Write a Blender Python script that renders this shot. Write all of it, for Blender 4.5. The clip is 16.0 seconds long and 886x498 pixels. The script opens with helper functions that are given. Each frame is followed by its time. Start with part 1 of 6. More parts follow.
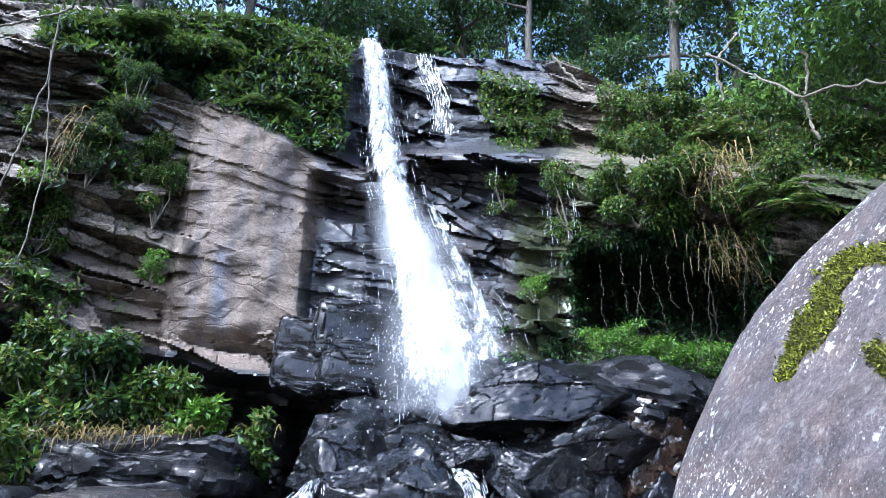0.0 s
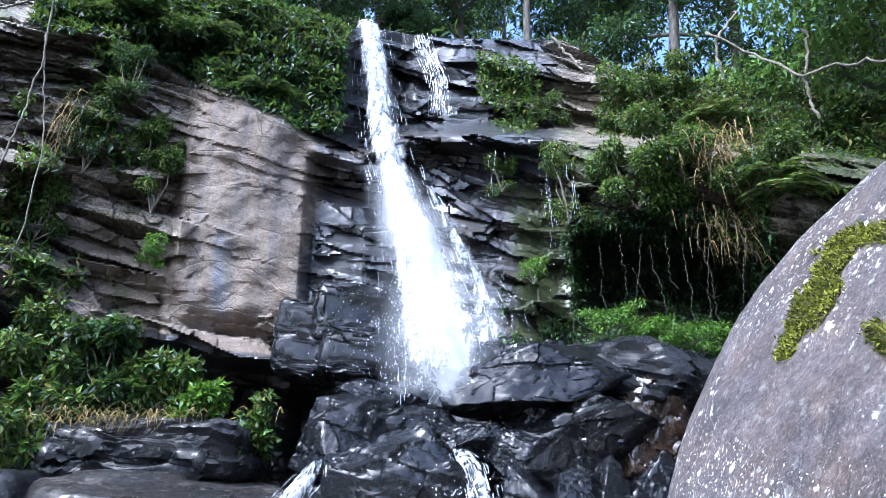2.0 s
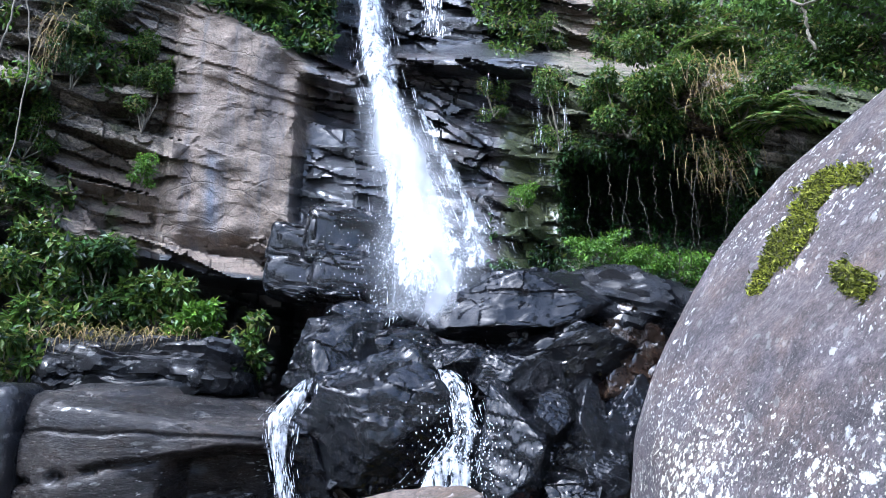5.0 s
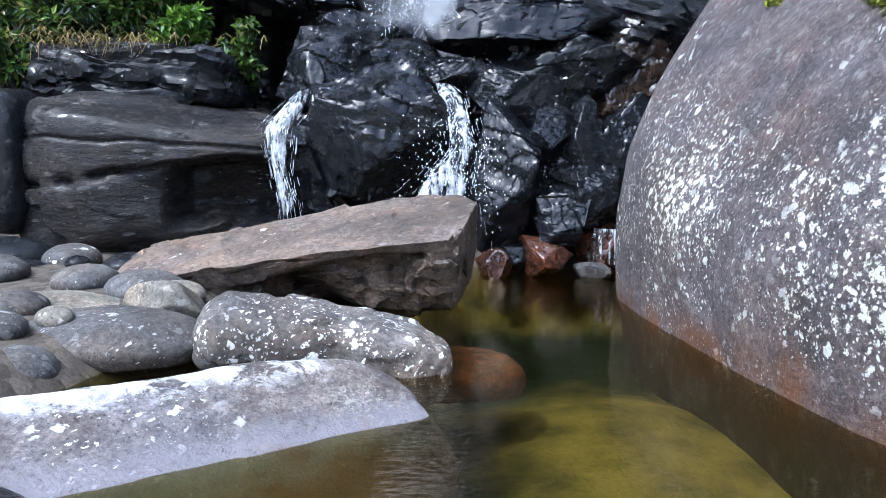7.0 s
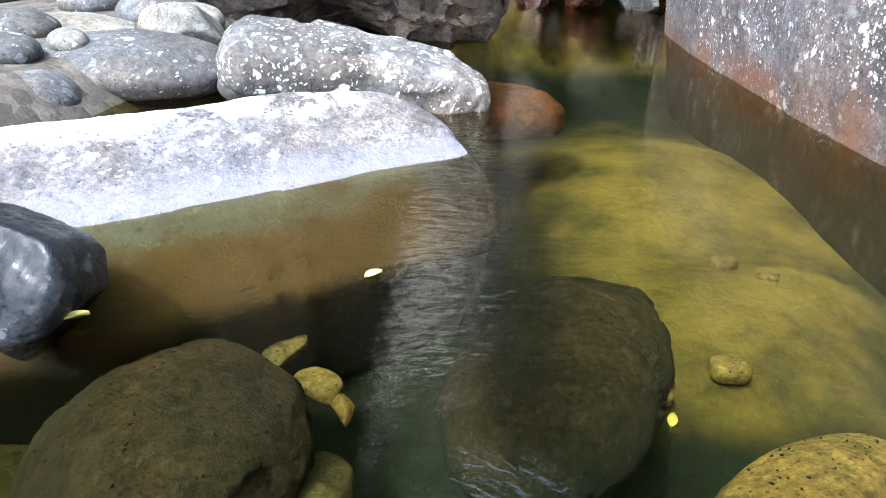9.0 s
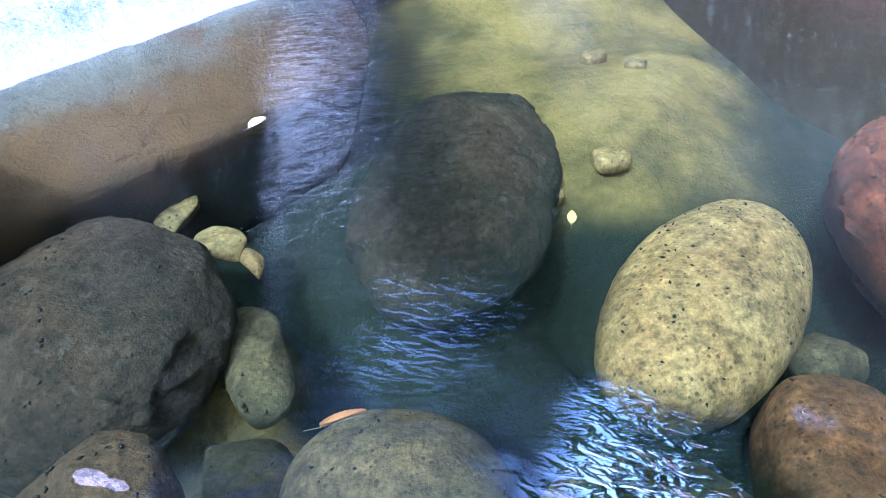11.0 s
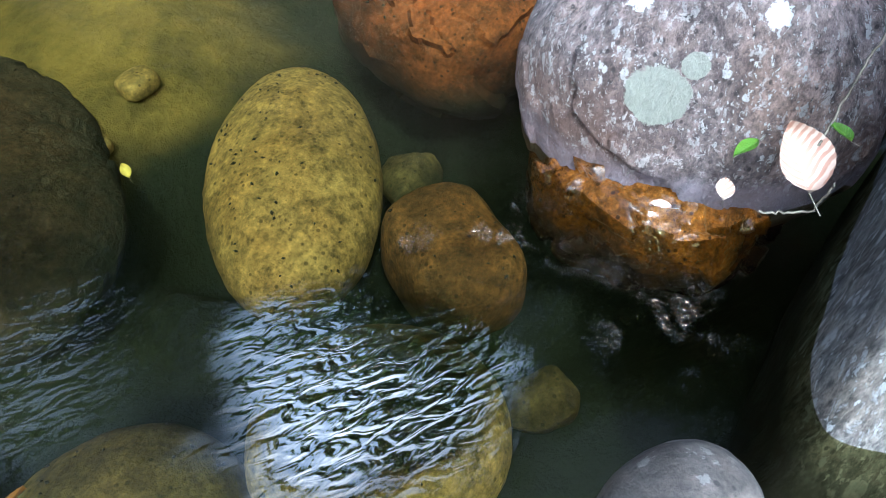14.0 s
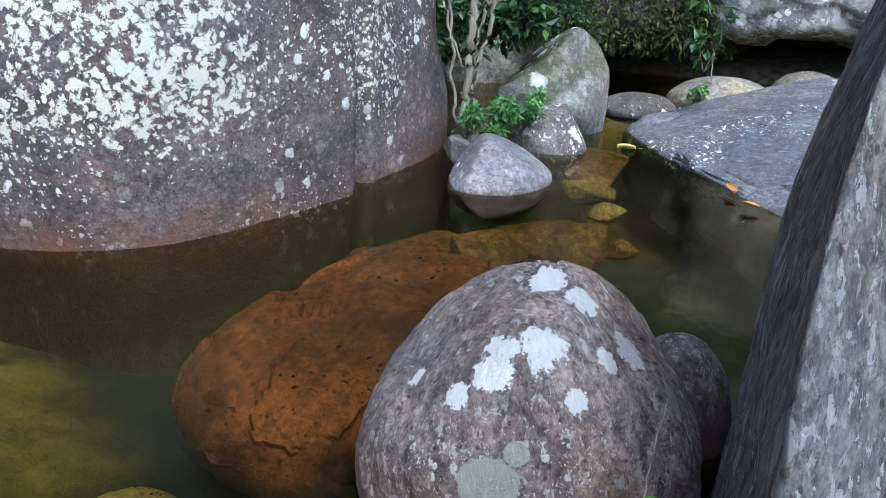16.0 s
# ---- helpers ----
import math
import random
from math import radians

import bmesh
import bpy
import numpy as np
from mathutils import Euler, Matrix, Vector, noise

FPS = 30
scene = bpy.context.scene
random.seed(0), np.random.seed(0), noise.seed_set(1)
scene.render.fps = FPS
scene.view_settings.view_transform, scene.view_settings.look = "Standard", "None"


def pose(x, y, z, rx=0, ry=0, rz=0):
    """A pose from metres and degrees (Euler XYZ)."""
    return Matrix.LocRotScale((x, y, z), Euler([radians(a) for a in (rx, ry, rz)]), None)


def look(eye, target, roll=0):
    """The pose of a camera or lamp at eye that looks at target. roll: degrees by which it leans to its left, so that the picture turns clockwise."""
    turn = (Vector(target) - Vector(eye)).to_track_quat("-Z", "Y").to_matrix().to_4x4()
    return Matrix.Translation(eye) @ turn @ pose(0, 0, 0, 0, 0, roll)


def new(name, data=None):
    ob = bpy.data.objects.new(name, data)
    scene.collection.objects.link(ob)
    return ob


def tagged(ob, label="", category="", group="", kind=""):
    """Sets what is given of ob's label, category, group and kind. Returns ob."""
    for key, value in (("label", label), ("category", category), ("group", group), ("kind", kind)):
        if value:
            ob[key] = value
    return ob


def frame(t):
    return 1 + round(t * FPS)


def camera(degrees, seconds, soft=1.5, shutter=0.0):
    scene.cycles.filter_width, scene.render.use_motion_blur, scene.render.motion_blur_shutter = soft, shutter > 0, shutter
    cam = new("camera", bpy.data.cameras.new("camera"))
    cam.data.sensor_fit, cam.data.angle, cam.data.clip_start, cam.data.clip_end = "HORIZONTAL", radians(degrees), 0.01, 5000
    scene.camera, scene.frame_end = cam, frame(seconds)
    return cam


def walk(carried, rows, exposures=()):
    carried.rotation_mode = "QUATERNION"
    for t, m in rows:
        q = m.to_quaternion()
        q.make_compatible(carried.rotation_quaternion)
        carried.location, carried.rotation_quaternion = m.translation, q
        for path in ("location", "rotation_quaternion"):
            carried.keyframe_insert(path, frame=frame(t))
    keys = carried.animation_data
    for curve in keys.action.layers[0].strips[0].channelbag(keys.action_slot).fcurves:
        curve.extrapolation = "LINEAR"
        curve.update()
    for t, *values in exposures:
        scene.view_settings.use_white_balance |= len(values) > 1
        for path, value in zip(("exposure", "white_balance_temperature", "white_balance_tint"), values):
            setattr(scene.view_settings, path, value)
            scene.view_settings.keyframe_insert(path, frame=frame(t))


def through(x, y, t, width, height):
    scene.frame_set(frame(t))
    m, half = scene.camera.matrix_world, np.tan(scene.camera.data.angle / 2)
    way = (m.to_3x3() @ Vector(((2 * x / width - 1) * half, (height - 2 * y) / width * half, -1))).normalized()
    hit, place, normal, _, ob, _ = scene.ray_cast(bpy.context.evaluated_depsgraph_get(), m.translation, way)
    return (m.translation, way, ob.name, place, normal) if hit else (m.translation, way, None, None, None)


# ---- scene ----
cam = camera(63.4, 16.0, soft=0.85)
EYE = 1.4
walk(cam, [(t, pose(x, y, z, rx, ry, rz)) for t, x, y, z, rx, ry, rz in (
    (0, -0.000, -0.001, 1.401, 113.00, -0.00, 0.00),
    (0.5, -0.005, -0.007, 1.408, 112.18, 0.18, 0.14),
    (1, -0.011, -0.007, 1.400, 111.49, -0.01, 0.01),
    (1.5, -0.014, -0.001, 1.402, 111.25, 0.21, -0.10),
    (2, -0.014, 0.002, 1.403, 111.57, 0.42, 0.05),
    (2.5, -0.015, -0.006, 1.404, 112.15, 0.39, 0.18),
    (3, 0.001, -0.004, 1.388, 112.76, 0.99, 0.28),
    (3.2, 0.002, -0.009, 1.378, 112.73, 1.18, 0.08),
    (5.3, 0.036, -0.205, 1.478, 102.11, -0.56, -0.95),
    (5.5, 0.041, -0.193, 1.481, 99.96, -0.56, -0.98),
    (6, 0.039, -0.169, 1.463, 95.28, -0.39, -0.80),
    (6.5, 0.047, -0.162, 1.443, 89.59, -0.20, -0.88),
    (7, 0.028, -0.129, 1.393, 82.97, -1.39, -1.17),
    (7.5, -0.011, -0.060, 1.367, 76.32, -2.15, -0.76),
    (8, -0.050, -0.009, 1.351, 71.28, -2.35, -0.68),
    (8.5, -0.071, 0.032, 1.330, 66.91, -2.66, -0.78),
    (8.7, -0.067, 0.056, 1.309, 65.10, -2.29, 0.94),
    (10.8, -0.114, 0.093, 1.352, 48.85, 0.81, -9.78),
    (11, -0.137, 0.086, 1.337, 48.42, 0.06, -12.51),
    (11.5, -0.121, 0.129, 1.362, 44.90, 0.15, -19.64),
    (12, -0.110, 0.122, 1.380, 42.76, 0.30, -25.44),
    (12.5, -0.089, 0.137, 1.399, 40.34, 0.31, -30.93),
    (13, -0.050, 0.146, 1.426, 38.08, 0.88, -38.54),
    (13.5, -0.042, 0.110, 1.409, 37.74, 0.53, -45.92),
    (14, -0.023, 0.096, 1.396, 38.77, -0.04, -54.07),
    (14.5, 0.011, 0.079, 1.405, 45.58, -0.26, -62.13),
    (15, 0.041, 0.040, 1.446, 53.33, 0.66, -65.99),
    (15.5, 0.025, 0.040, 1.498, 61.77, -0.10, -65.93),
    (16, 0.025, 0.035, 1.514, 67.29, -1.00, -66.42),
)], exposures=(
    (0.0, 1.88, 4700, 10), (3.2, 1.88, 4700, 10), (5.5, 1.68, 4700, 10), (7.0, 1.45, 4750, 8), (8.5, 2.00, 4950, 4), (8.7, 2.15, 4950, 2),
    (10.8, 3.22, 3600, 26), (11.5, 3.05, 3600, 26), (12.5, 2.65, 3700, 13), (13.0, 2.28, 3850, 8), (13.6, 2.08, 4700, 2), (14.0, 2.10, 4600, 2), (14.5, 2.18, 4450, 5), (15.5, 1.24, 4700, 5), (16.0, 1.12, 4750, 4)))

# ---- world, sun ----
world = bpy.data.worlds.new("sky")
scene.world = world
world.use_nodes = True
wt = world.node_tree
sky = wt.nodes.new("ShaderNodeTexSky")
sky.sky_type = 'NISHITA'
sky.sun_disc = False
SUN_EL, SUN_AZ = radians(55), radians(225)      # azimuth clockwise from +y
sky.sun_elevation = SUN_EL
sky.sun_rotation = SUN_AZ
sky.air_density, sky.dust_density, sky.ozone_density = 1.0, 8.0, 0.6
wt.links.new(sky.outputs[0], wt.nodes["Background"].inputs[0])
wt.nodes["Background"].inputs[1].default_value = 0.15
sun = new("sun", bpy.data.lights.new("sun", "SUN"))
sun.data.energy, sun.data.angle, sun.data.color = 1.15, radians(3.0), (1.0, 0.955, 0.88)
sun_dir = Vector((math.sin(SUN_AZ) * math.cos(SUN_EL), math.cos(SUN_AZ) * math.cos(SUN_EL), math.sin(SUN_EL)))
sun.matrix_world = look(sun_dir * 60, (0, 0, 0))

# ---- materials ----
class Net:
    """A node material under construction."""

    def __init__(self, name):
        self.mat = bpy.data.materials.new(name)
        self.mat.use_nodes = True
        self.tree = self.mat.node_tree
        self.tree.nodes.clear()
        self.out = self.tree.nodes.new("ShaderNodeOutputMaterial")

    def link(self, a, b):
        if isinstance(a, (int, float)):
            b.default_value = a
        elif isinstance(a, (tuple, list)):
            b.default_value = (*a, 1.0)[:4] if b.type == 'RGBA' else a
        else:
            self.tree.links.new(a, b)

    def pos(self):
        return self.tree.nodes.new("ShaderNodeNewGeometry").outputs["Position"]

    def island(self):
        return self.tree.nodes.new("ShaderNodeNewGeometry").outputs["Random Per Island"]

    def normal_z(self):
        g = self.tree.nodes.new("ShaderNodeNewGeometry")
        s = self.tree.nodes.new("ShaderNodeSeparateXYZ")
        self.link(g.outputs["Normal"], s.inputs[0])
        return s.outputs[2]

    def xyz(self, v):
        s = self.tree.nodes.new("ShaderNodeSeparateXYZ")
        self.link(v, s.inputs[0])
        return s.outputs

    def scaled(self, v, scale, rot=(0, 0, 0)):
        """Turns first and scales then, so that a grain can run aslant."""
        for key, value, plain in (("Rotation", rot, (0, 0, 0)), ("Scale", scale, (1, 1, 1))):
            if tuple(value) != plain:
                m = self.tree.nodes.new("ShaderNodeMapping")
                self.link(v, m.inputs[0])
                m.inputs[key].default_value = value
                v = m.outputs[0]
        return v

    def noise(self, v, scale, detail=5, rough=0.55, distort=0.0):
        n = self.tree.nodes.new("ShaderNodeTexNoise")
        self.link(v, n.inputs["Vector"])
        n.inputs["Scale"].default_value = scale
        n.inputs["Detail"].default_value = detail
        n.inputs["Roughness"].default_value = rough
        n.inputs["Distortion"].default_value = distort
        return n.outputs[0]

    def cells(self, v, scale, feature='F1'):
        n = self.tree.nodes.new("ShaderNodeTexVoronoi")
        n.feature = feature
        self.link(v, n.inputs["Vector"])
        n.inputs["Scale"].default_value = scale
        return n.outputs

    def math(self, op, a, b=0.0, c=0.0, clamp=False):
        n = self.tree.nodes.new("ShaderNodeMath")
        n.operation, n.use_clamp = op, clamp
        self.link(a, n.inputs[0])
        self.link(b, n.inputs[1])
        self.link(c, n.inputs[2])
        return n.outputs[0]

    def step(self, v, lo, hi, to0=0.0, to1=1.0):
        n = self.tree.nodes.new("ShaderNodeMapRange")
        n.interpolation_type = 'SMOOTHSTEP'
        self.link(v, n.inputs[0])
        for k, x in ((1, lo), (2, hi), (3, to0), (4, to1)):
            self.link(x, n.inputs[k])
        return n.outputs[0]

    def ramp(self, v, stops):
        n = self.tree.nodes.new("ShaderNodeValToRGB")
        self.link(v, n.inputs[0])
        e = n.color_ramp.elements
        while len(e) < len(stops):
            e.new(0.5)
        for k, (p, c) in enumerate(stops):
            e[k].position, e[k].color = p, (*c, 1)
        return n.outputs[0]

    def mix(self, f, a, b, how='MIX'):
        n = self.tree.nodes.new("ShaderNodeMix")
        n.data_type, n.blend_type = 'RGBA', how
        self.link(f, n.inputs[0])
        self.link(a, n.inputs[6])
        self.link(b, n.inputs[7])
        return n.outputs[2]

    def attr(self, name):
        n = self.tree.nodes.new("ShaderNodeAttribute")
        n.attribute_name = name
        return n.outputs["Fac"]

    def bump(self, height, strength, distance, normal=None):
        n = self.tree.nodes.new("ShaderNodeBump")
        n.inputs["Strength"].default_value = strength
        n.inputs["Distance"].default_value = distance
        self.link(height, n.inputs["Height"])
        if normal is not None:
            self.link(normal, n.inputs["Normal"])
        return n.outputs[0]

    def principled(self, color, rough=0.7, normal=None, spec=0.4, coat=0.0):
        n = self.tree.nodes.new("ShaderNodeBsdfPrincipled")
        self.link(color, n.inputs["Base Color"])
        self.link(rough, n.inputs["Roughness"])
        n.inputs["Specular IOR Level"].default_value = spec
        self.link(coat, n.inputs["Coat Weight"])
        n.inputs["Coat Roughness"].default_value = 0.05
        n.inputs["Coat IOR"].default_value = 1.7
        if normal is not None:
            self.link(normal, n.inputs["Normal"])
        return n.outputs[0]

    def blend(self, f, a, b):
        n = self.tree.nodes.new("ShaderNodeMixShader")
        self.link(f, n.inputs[0])
        self.link(a, n.inputs[1])
        self.link(b, n.inputs[2])
        return n.outputs[0]

    def done(self, shader):
        self.link(shader, self.out.inputs[0])
        return self.mat


def rock_material(name, dark, light, lichen=0.0, spots=9.0, lichen_color=(0.78, 0.77, 0.72), moss=0.0, rough=0.75, wet=0.0,
                  stain=None, silt_fade=None, deep=None, blotch=0.0, layer='', bands=0.0, relief=0.5, grain=(1, 1, 1), crust=0.0, pits=0.0, band=None, cap=None, gritty=0.75, fleck=0.0, patches=(), discs=()):
    """Natural stone: two-scale colour, fine grain, spots and crusts of lichen, moss on what faces up, a rust stain along the waterline."""
    k = Net(name)
    p = k.pos()
    q = k.scaled(p, grain)
    big = k.noise(q, 1.1, 6, 0.6, 0.3)
    mid = k.noise(q, 7.0, 8, 0.65)
    fine = k.noise(q, 55.0, 6, 0.7)
    col = k.ramp(big, ((0.3, dark), (0.72, light)))
    col = k.mix(k.step(mid, 0.35, 0.7, 0.0, 0.55), col, tuple(0.55 * c for c in dark))
    patch = k.noise(q, 2.6, 9, 0.72, 0.8)
    col = k.mix(0.75, col, k.ramp(patch, ((0.3, (0.22, 0.21, 0.21)), (0.5, (0.5, 0.5, 0.5)), (0.7, (0.74, 0.73, 0.71)))), 'OVERLAY')
    col = k.mix(0.6, col, k.ramp(fine, ((0.3, (0.18, 0.18, 0.18)), (0.7, (0.84, 0.83, 0.81)))), 'OVERLAY')
    grit = k.noise(q, 21.0, 10, 0.78)
    col = k.mix(gritty, col, k.ramp(grit, ((0.34, (0.10, 0.10, 0.10)), (0.5, (0.5, 0.5, 0.5)), (0.66, (0.90, 0.89, 0.87)))), 'OVERLAY')
    pock = k.cells(q, 38.0)
    col = k.mix(k.math('MULTIPLY', k.step(pock[0], 0.30, 0.16, 0.0, 0.75), k.math('LESS_THAN', k.xyz(pock[1])[2], 0.30)), col, tuple(0.25 * c for c in dark))
    hue = k.noise(p, 1.7, 4, 0.6, 0.5)
    col = k.mix(0.8, col, k.ramp(hue, ((0.34, (0.46, 0.50, 0.56)), (0.5, (0.50, 0.50, 0.50)), (0.66, (0.57, 0.50, 0.42)))), 'OVERLAY')
    speck = k.noise(q, 130.0, 3, 0.6)
    col = k.mix(k.step(speck, 0.62, 0.7, 0.0, 0.55), col, tuple(0.3 * c for c in dark))
    h = k.math('MULTIPLY_ADD', mid, 0.6, k.math('MULTIPLY_ADD', patch, 0.5, k.math('MULTIPLY', fine, 0.3)))
    if bands:
        w = k.noise(k.scaled(p, (0.5, 0.5, 2.6), (0.1, 0.12, 0)), 0.9, 5, 0.6, 0.6)
        col = k.mix(k.step(w, 0.45, 0.6, 0.0, bands), col, tuple(0.45 * c for c in dark))
        h = k.math('ADD', h, k.math('MULTIPLY', w, 0.8))
    if fleck:
        a, b = k.noise(q, 24.0, 8, 0.74), k.noise(q, 31.0, 8, 0.74, 0.4)
        col = k.mix(k.step(a, 0.53, 0.60, 0.0, fleck), col, tuple(0.3 * c for c in dark))
        col = k.mix(k.step(b, 0.56, 0.61, 0.0, fleck), col, tuple(min(0.62, 1.7 * c + 0.06) for c in light))
        h = k.math('MULTIPLY_ADD', k.math('SUBTRACT', b, a), 0.5, h)
    if moss:
        m = k.math('MULTIPLY', k.step(k.normal_z(), 0.1, 0.75), k.step(k.noise(p, 2.6, 6, 0.65), 0.62 - 0.3 * moss, 0.68 - 0.25 * moss))
        col = k.mix(m, col, k.mix(fine, (0.012, 0.02, 0.005), (0.055, 0.065, 0.012)))
        h = k.math('ADD', h, k.math('MULTIPLY', m, 0.4))
    if lichen:
        v = k.mix(0.16, q, k.noise(q, 8.0, 6, 0.7), 'ADD')
        area = k.step(k.noise(p, 0.9, 3), 0.62 - 0.35 * lichen, 0.75 - 0.3 * lichen)
        for scale, keep in ((spots, 0.55), (spots * 2.3, 0.45), (spots * 4.6, 0.4)):
            c = k.cells(v, scale)
            s = k.math('MULTIPLY', k.step(k.math('MULTIPLY_ADD', k.noise(p, 45.0, 4, 0.7), 0.3, c[0]), 0.50, 0.42), k.math('LESS_THAN', k.xyz(c[1])[0], keep * lichen))
            s = k.math('MULTIPLY', s, k.math('MAXIMUM', area, 0.12))
            col = k.mix(s, col, k.mix(k.noise(p, 40, 3), lichen_color, tuple(0.8 * x for x in lichen_color)))
            h = k.math('MULTIPLY_ADD', s, 0.12, h)
    if crust:
        a = k.math('MULTIPLY', k.step(k.noise(p, 0.5, 2), 0.58 - 0.2 * crust, 0.68), k.step(k.noise(p, 26.0, 8, 0.75, 0.6), 0.53, 0.57))
        col = k.mix(a, col, k.mix(mid, (0.60, 0.58, 0.43), (0.82, 0.79, 0.62)))
        h = k.math('MULTIPLY_ADD', a, 0.15, h)
    if blotch:
        b = k.step(k.math('MULTIPLY_ADD', k.noise(p, 1.1, 3), 0.5, k.noise(p, 4.5, 9, 0.72, 0.4)), 0.86 - 0.2 * blotch, 0.89 - 0.2 * blotch)
        col = k.mix(b, col, k.mix(fine, (0.90, 0.90, 0.87), (0.66, 0.66, 0.62)))
        h = k.math('MULTIPLY_ADD', b, 0.15, h)
    if layer:
        w = k.mix(0.03, p, k.noise(p, 30.0, 4, 0.7), 'ADD')
        c = k.math('MINIMUM', k.cells(w, 26.0)[0], k.math('MULTIPLY_ADD', k.cells(w, 11.0)[0], 1.0, 0.04))
        a = k.step(k.math('MULTIPLY_ADD', k.attr(layer), 0.36, k.math('MULTIPLY_ADD', c, -0.36, k.noise(p, 17.0, 10, 0.78, 0.5))), 0.57, 0.63)
        col = k.mix(a, col, k.mix(k.noise(p, 1.3, 4), (0.52, 0.48, 0.33), (0.62, 0.63, 0.58)))
        h = k.math('MULTIPLY_ADD', a, 0.15, h)
    if cap:
        z0, z1 = cap
        z = k.math('MULTIPLY_ADD', k.noise(p, 2.0, 8, 0.7, 0.4), 0.34, k.math('SUBTRACT', k.xyz(p)[2], 0.17))
        b = k.math('MULTIPLY', k.step(z, z0, z1), k.step(k.math('MULTIPLY_ADD', grit, 0.4, patch), 0.60, 0.70))
        col = k.mix(b, col, k.mix(mid, (0.86, 0.86, 0.83), (0.62, 0.61, 0.57)))
        h = k.math('MULTIPLY_ADD', b, 0.12, h)
    if band:
        sc, z0, z1 = band
        z = k.math('MULTIPLY_ADD', k.noise(p, 5.0, 7, 0.7), 0.16, k.math('SUBTRACT', k.xyz(p)[2], 0.08))
        b = k.math('MULTIPLY', k.step(z, z1, z1 - 0.09, 0.0, 0.8), k.step(k.math('MULTIPLY_ADD', mid, 0.4, grit), 0.52, 0.66, 0.35, 1.0))
        col = k.mix(b, col, k.mix(fine, sc, tuple(0.6 * c for c in sc)))
    if stain:
        sc, z0, z1 = stain
        z = k.math('MULTIPLY_ADD', k.noise(p, 2.3, 7, 0.65), 0.9, k.math('SUBTRACT', k.xyz(p)[2], 0.45))
        w = k.step(k.noise(p, 1.5, 6, 0.65, 0.4), 0.38, 0.60, 0.15, 1.0)
        col = k.mix(k.math('MULTIPLY', w, k.step(z, z1, z0, 0.0, 0.8)), col, k.mix(mid, sc, tuple(0.4 * c for c in sc)))
    # Silt tint below a height; the near-black ones paint light lost in water.
    if silt_fade:
        sc, z0, z1 = silt_fade
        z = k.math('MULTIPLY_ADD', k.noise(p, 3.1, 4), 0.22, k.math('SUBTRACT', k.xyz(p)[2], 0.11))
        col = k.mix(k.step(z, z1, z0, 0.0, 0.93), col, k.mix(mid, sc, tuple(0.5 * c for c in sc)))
    # Second fade to near-black: the water's depth dimming painted into the stone.
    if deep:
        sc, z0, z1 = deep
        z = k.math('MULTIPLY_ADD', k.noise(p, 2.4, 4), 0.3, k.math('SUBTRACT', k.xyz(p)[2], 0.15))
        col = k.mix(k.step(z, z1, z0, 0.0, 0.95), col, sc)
    if pits:
        c = k.cells(p, 24.0)
        d = k.math('MULTIPLY', k.step(c[0], 0.2, 0.1), k.math('LESS_THAN', k.xyz(c[1])[1], pits))
        col = k.mix(d, col, (0.02, 0.018, 0.015))
    for spots_at, wobble, tone in ((patches, 1.1, (0.86, 0.86, 0.83)), (discs, 0.30, (0.36, 0.365, 0.29))):
        ragged = k.math('MULTIPLY_ADD', k.math('MULTIPLY_ADD', k.noise(p, 70.0, 6, 0.75), 0.8, k.noise(p, 19.0, 5, 0.7)), 1.7 * wobble, -1.53 * wobble)
        for at, reach in spots_at:
            g = k.tree.nodes.new("ShaderNodeVectorMath")
            g.operation = 'DISTANCE'
            k.link(p, g.inputs[0])
            g.inputs[1].default_value = at
            b = k.step(k.math('MULTIPLY_ADD', g.outputs["Value"], 1.0 / reach, ragged), 1.04, 0.96)
            col = k.mix(b, col, k.mix(mid, tone, tuple(0.78 * c for c in tone)))
            h = k.math('MULTIPLY_ADD', b, 0.10, h)
    r = rough
    coat = 0.0
    if wet:
        r = k.step(mid, 0.35, 0.65, max(0.12, rough - 0.3), rough)
        coat = wet
    return k.done(k.principled(col, r, k.bump(h, relief, 0.08 if wet else 0.06), 0.16 if wet else 0.45, coat))


def leaf_material(name, dark, light, dry=None, gloss=0.42, through=0.35):
    k = Net(name)
    stops = [(0.0, tuple(0.6 * c for c in dark)), (0.30, dark), (0.8, tuple(1.15 * c for c in light))]
    if dry:
        stops.append((0.97, dry))
    c = k.mix(k.step(k.noise(k.pos(), 1.3, 3), 0.35, 0.65, 0.0, 0.6), k.ramp(k.island(), stops), dark)
    t = k.tree.nodes.new("ShaderNodeBsdfTranslucent")
    k.link(k.mix(0.35, c, (0.20, 0.26, 0.03)), t.inputs[0])
    return k.done(k.blend(through, k.principled(c, gloss, None, 0.4), t.outputs[0]))


def bark_material(name, dark, light):
    k = Net(name)
    p = k.pos()
    w = k.noise(k.scaled(p, (9, 9, 1.6)), 2.0, 6, 0.65)
    return k.done(k.principled(k.ramp(w, ((0.3, dark), (0.7, light))), 0.85, k.bump(w, 0.7, 0.03)))


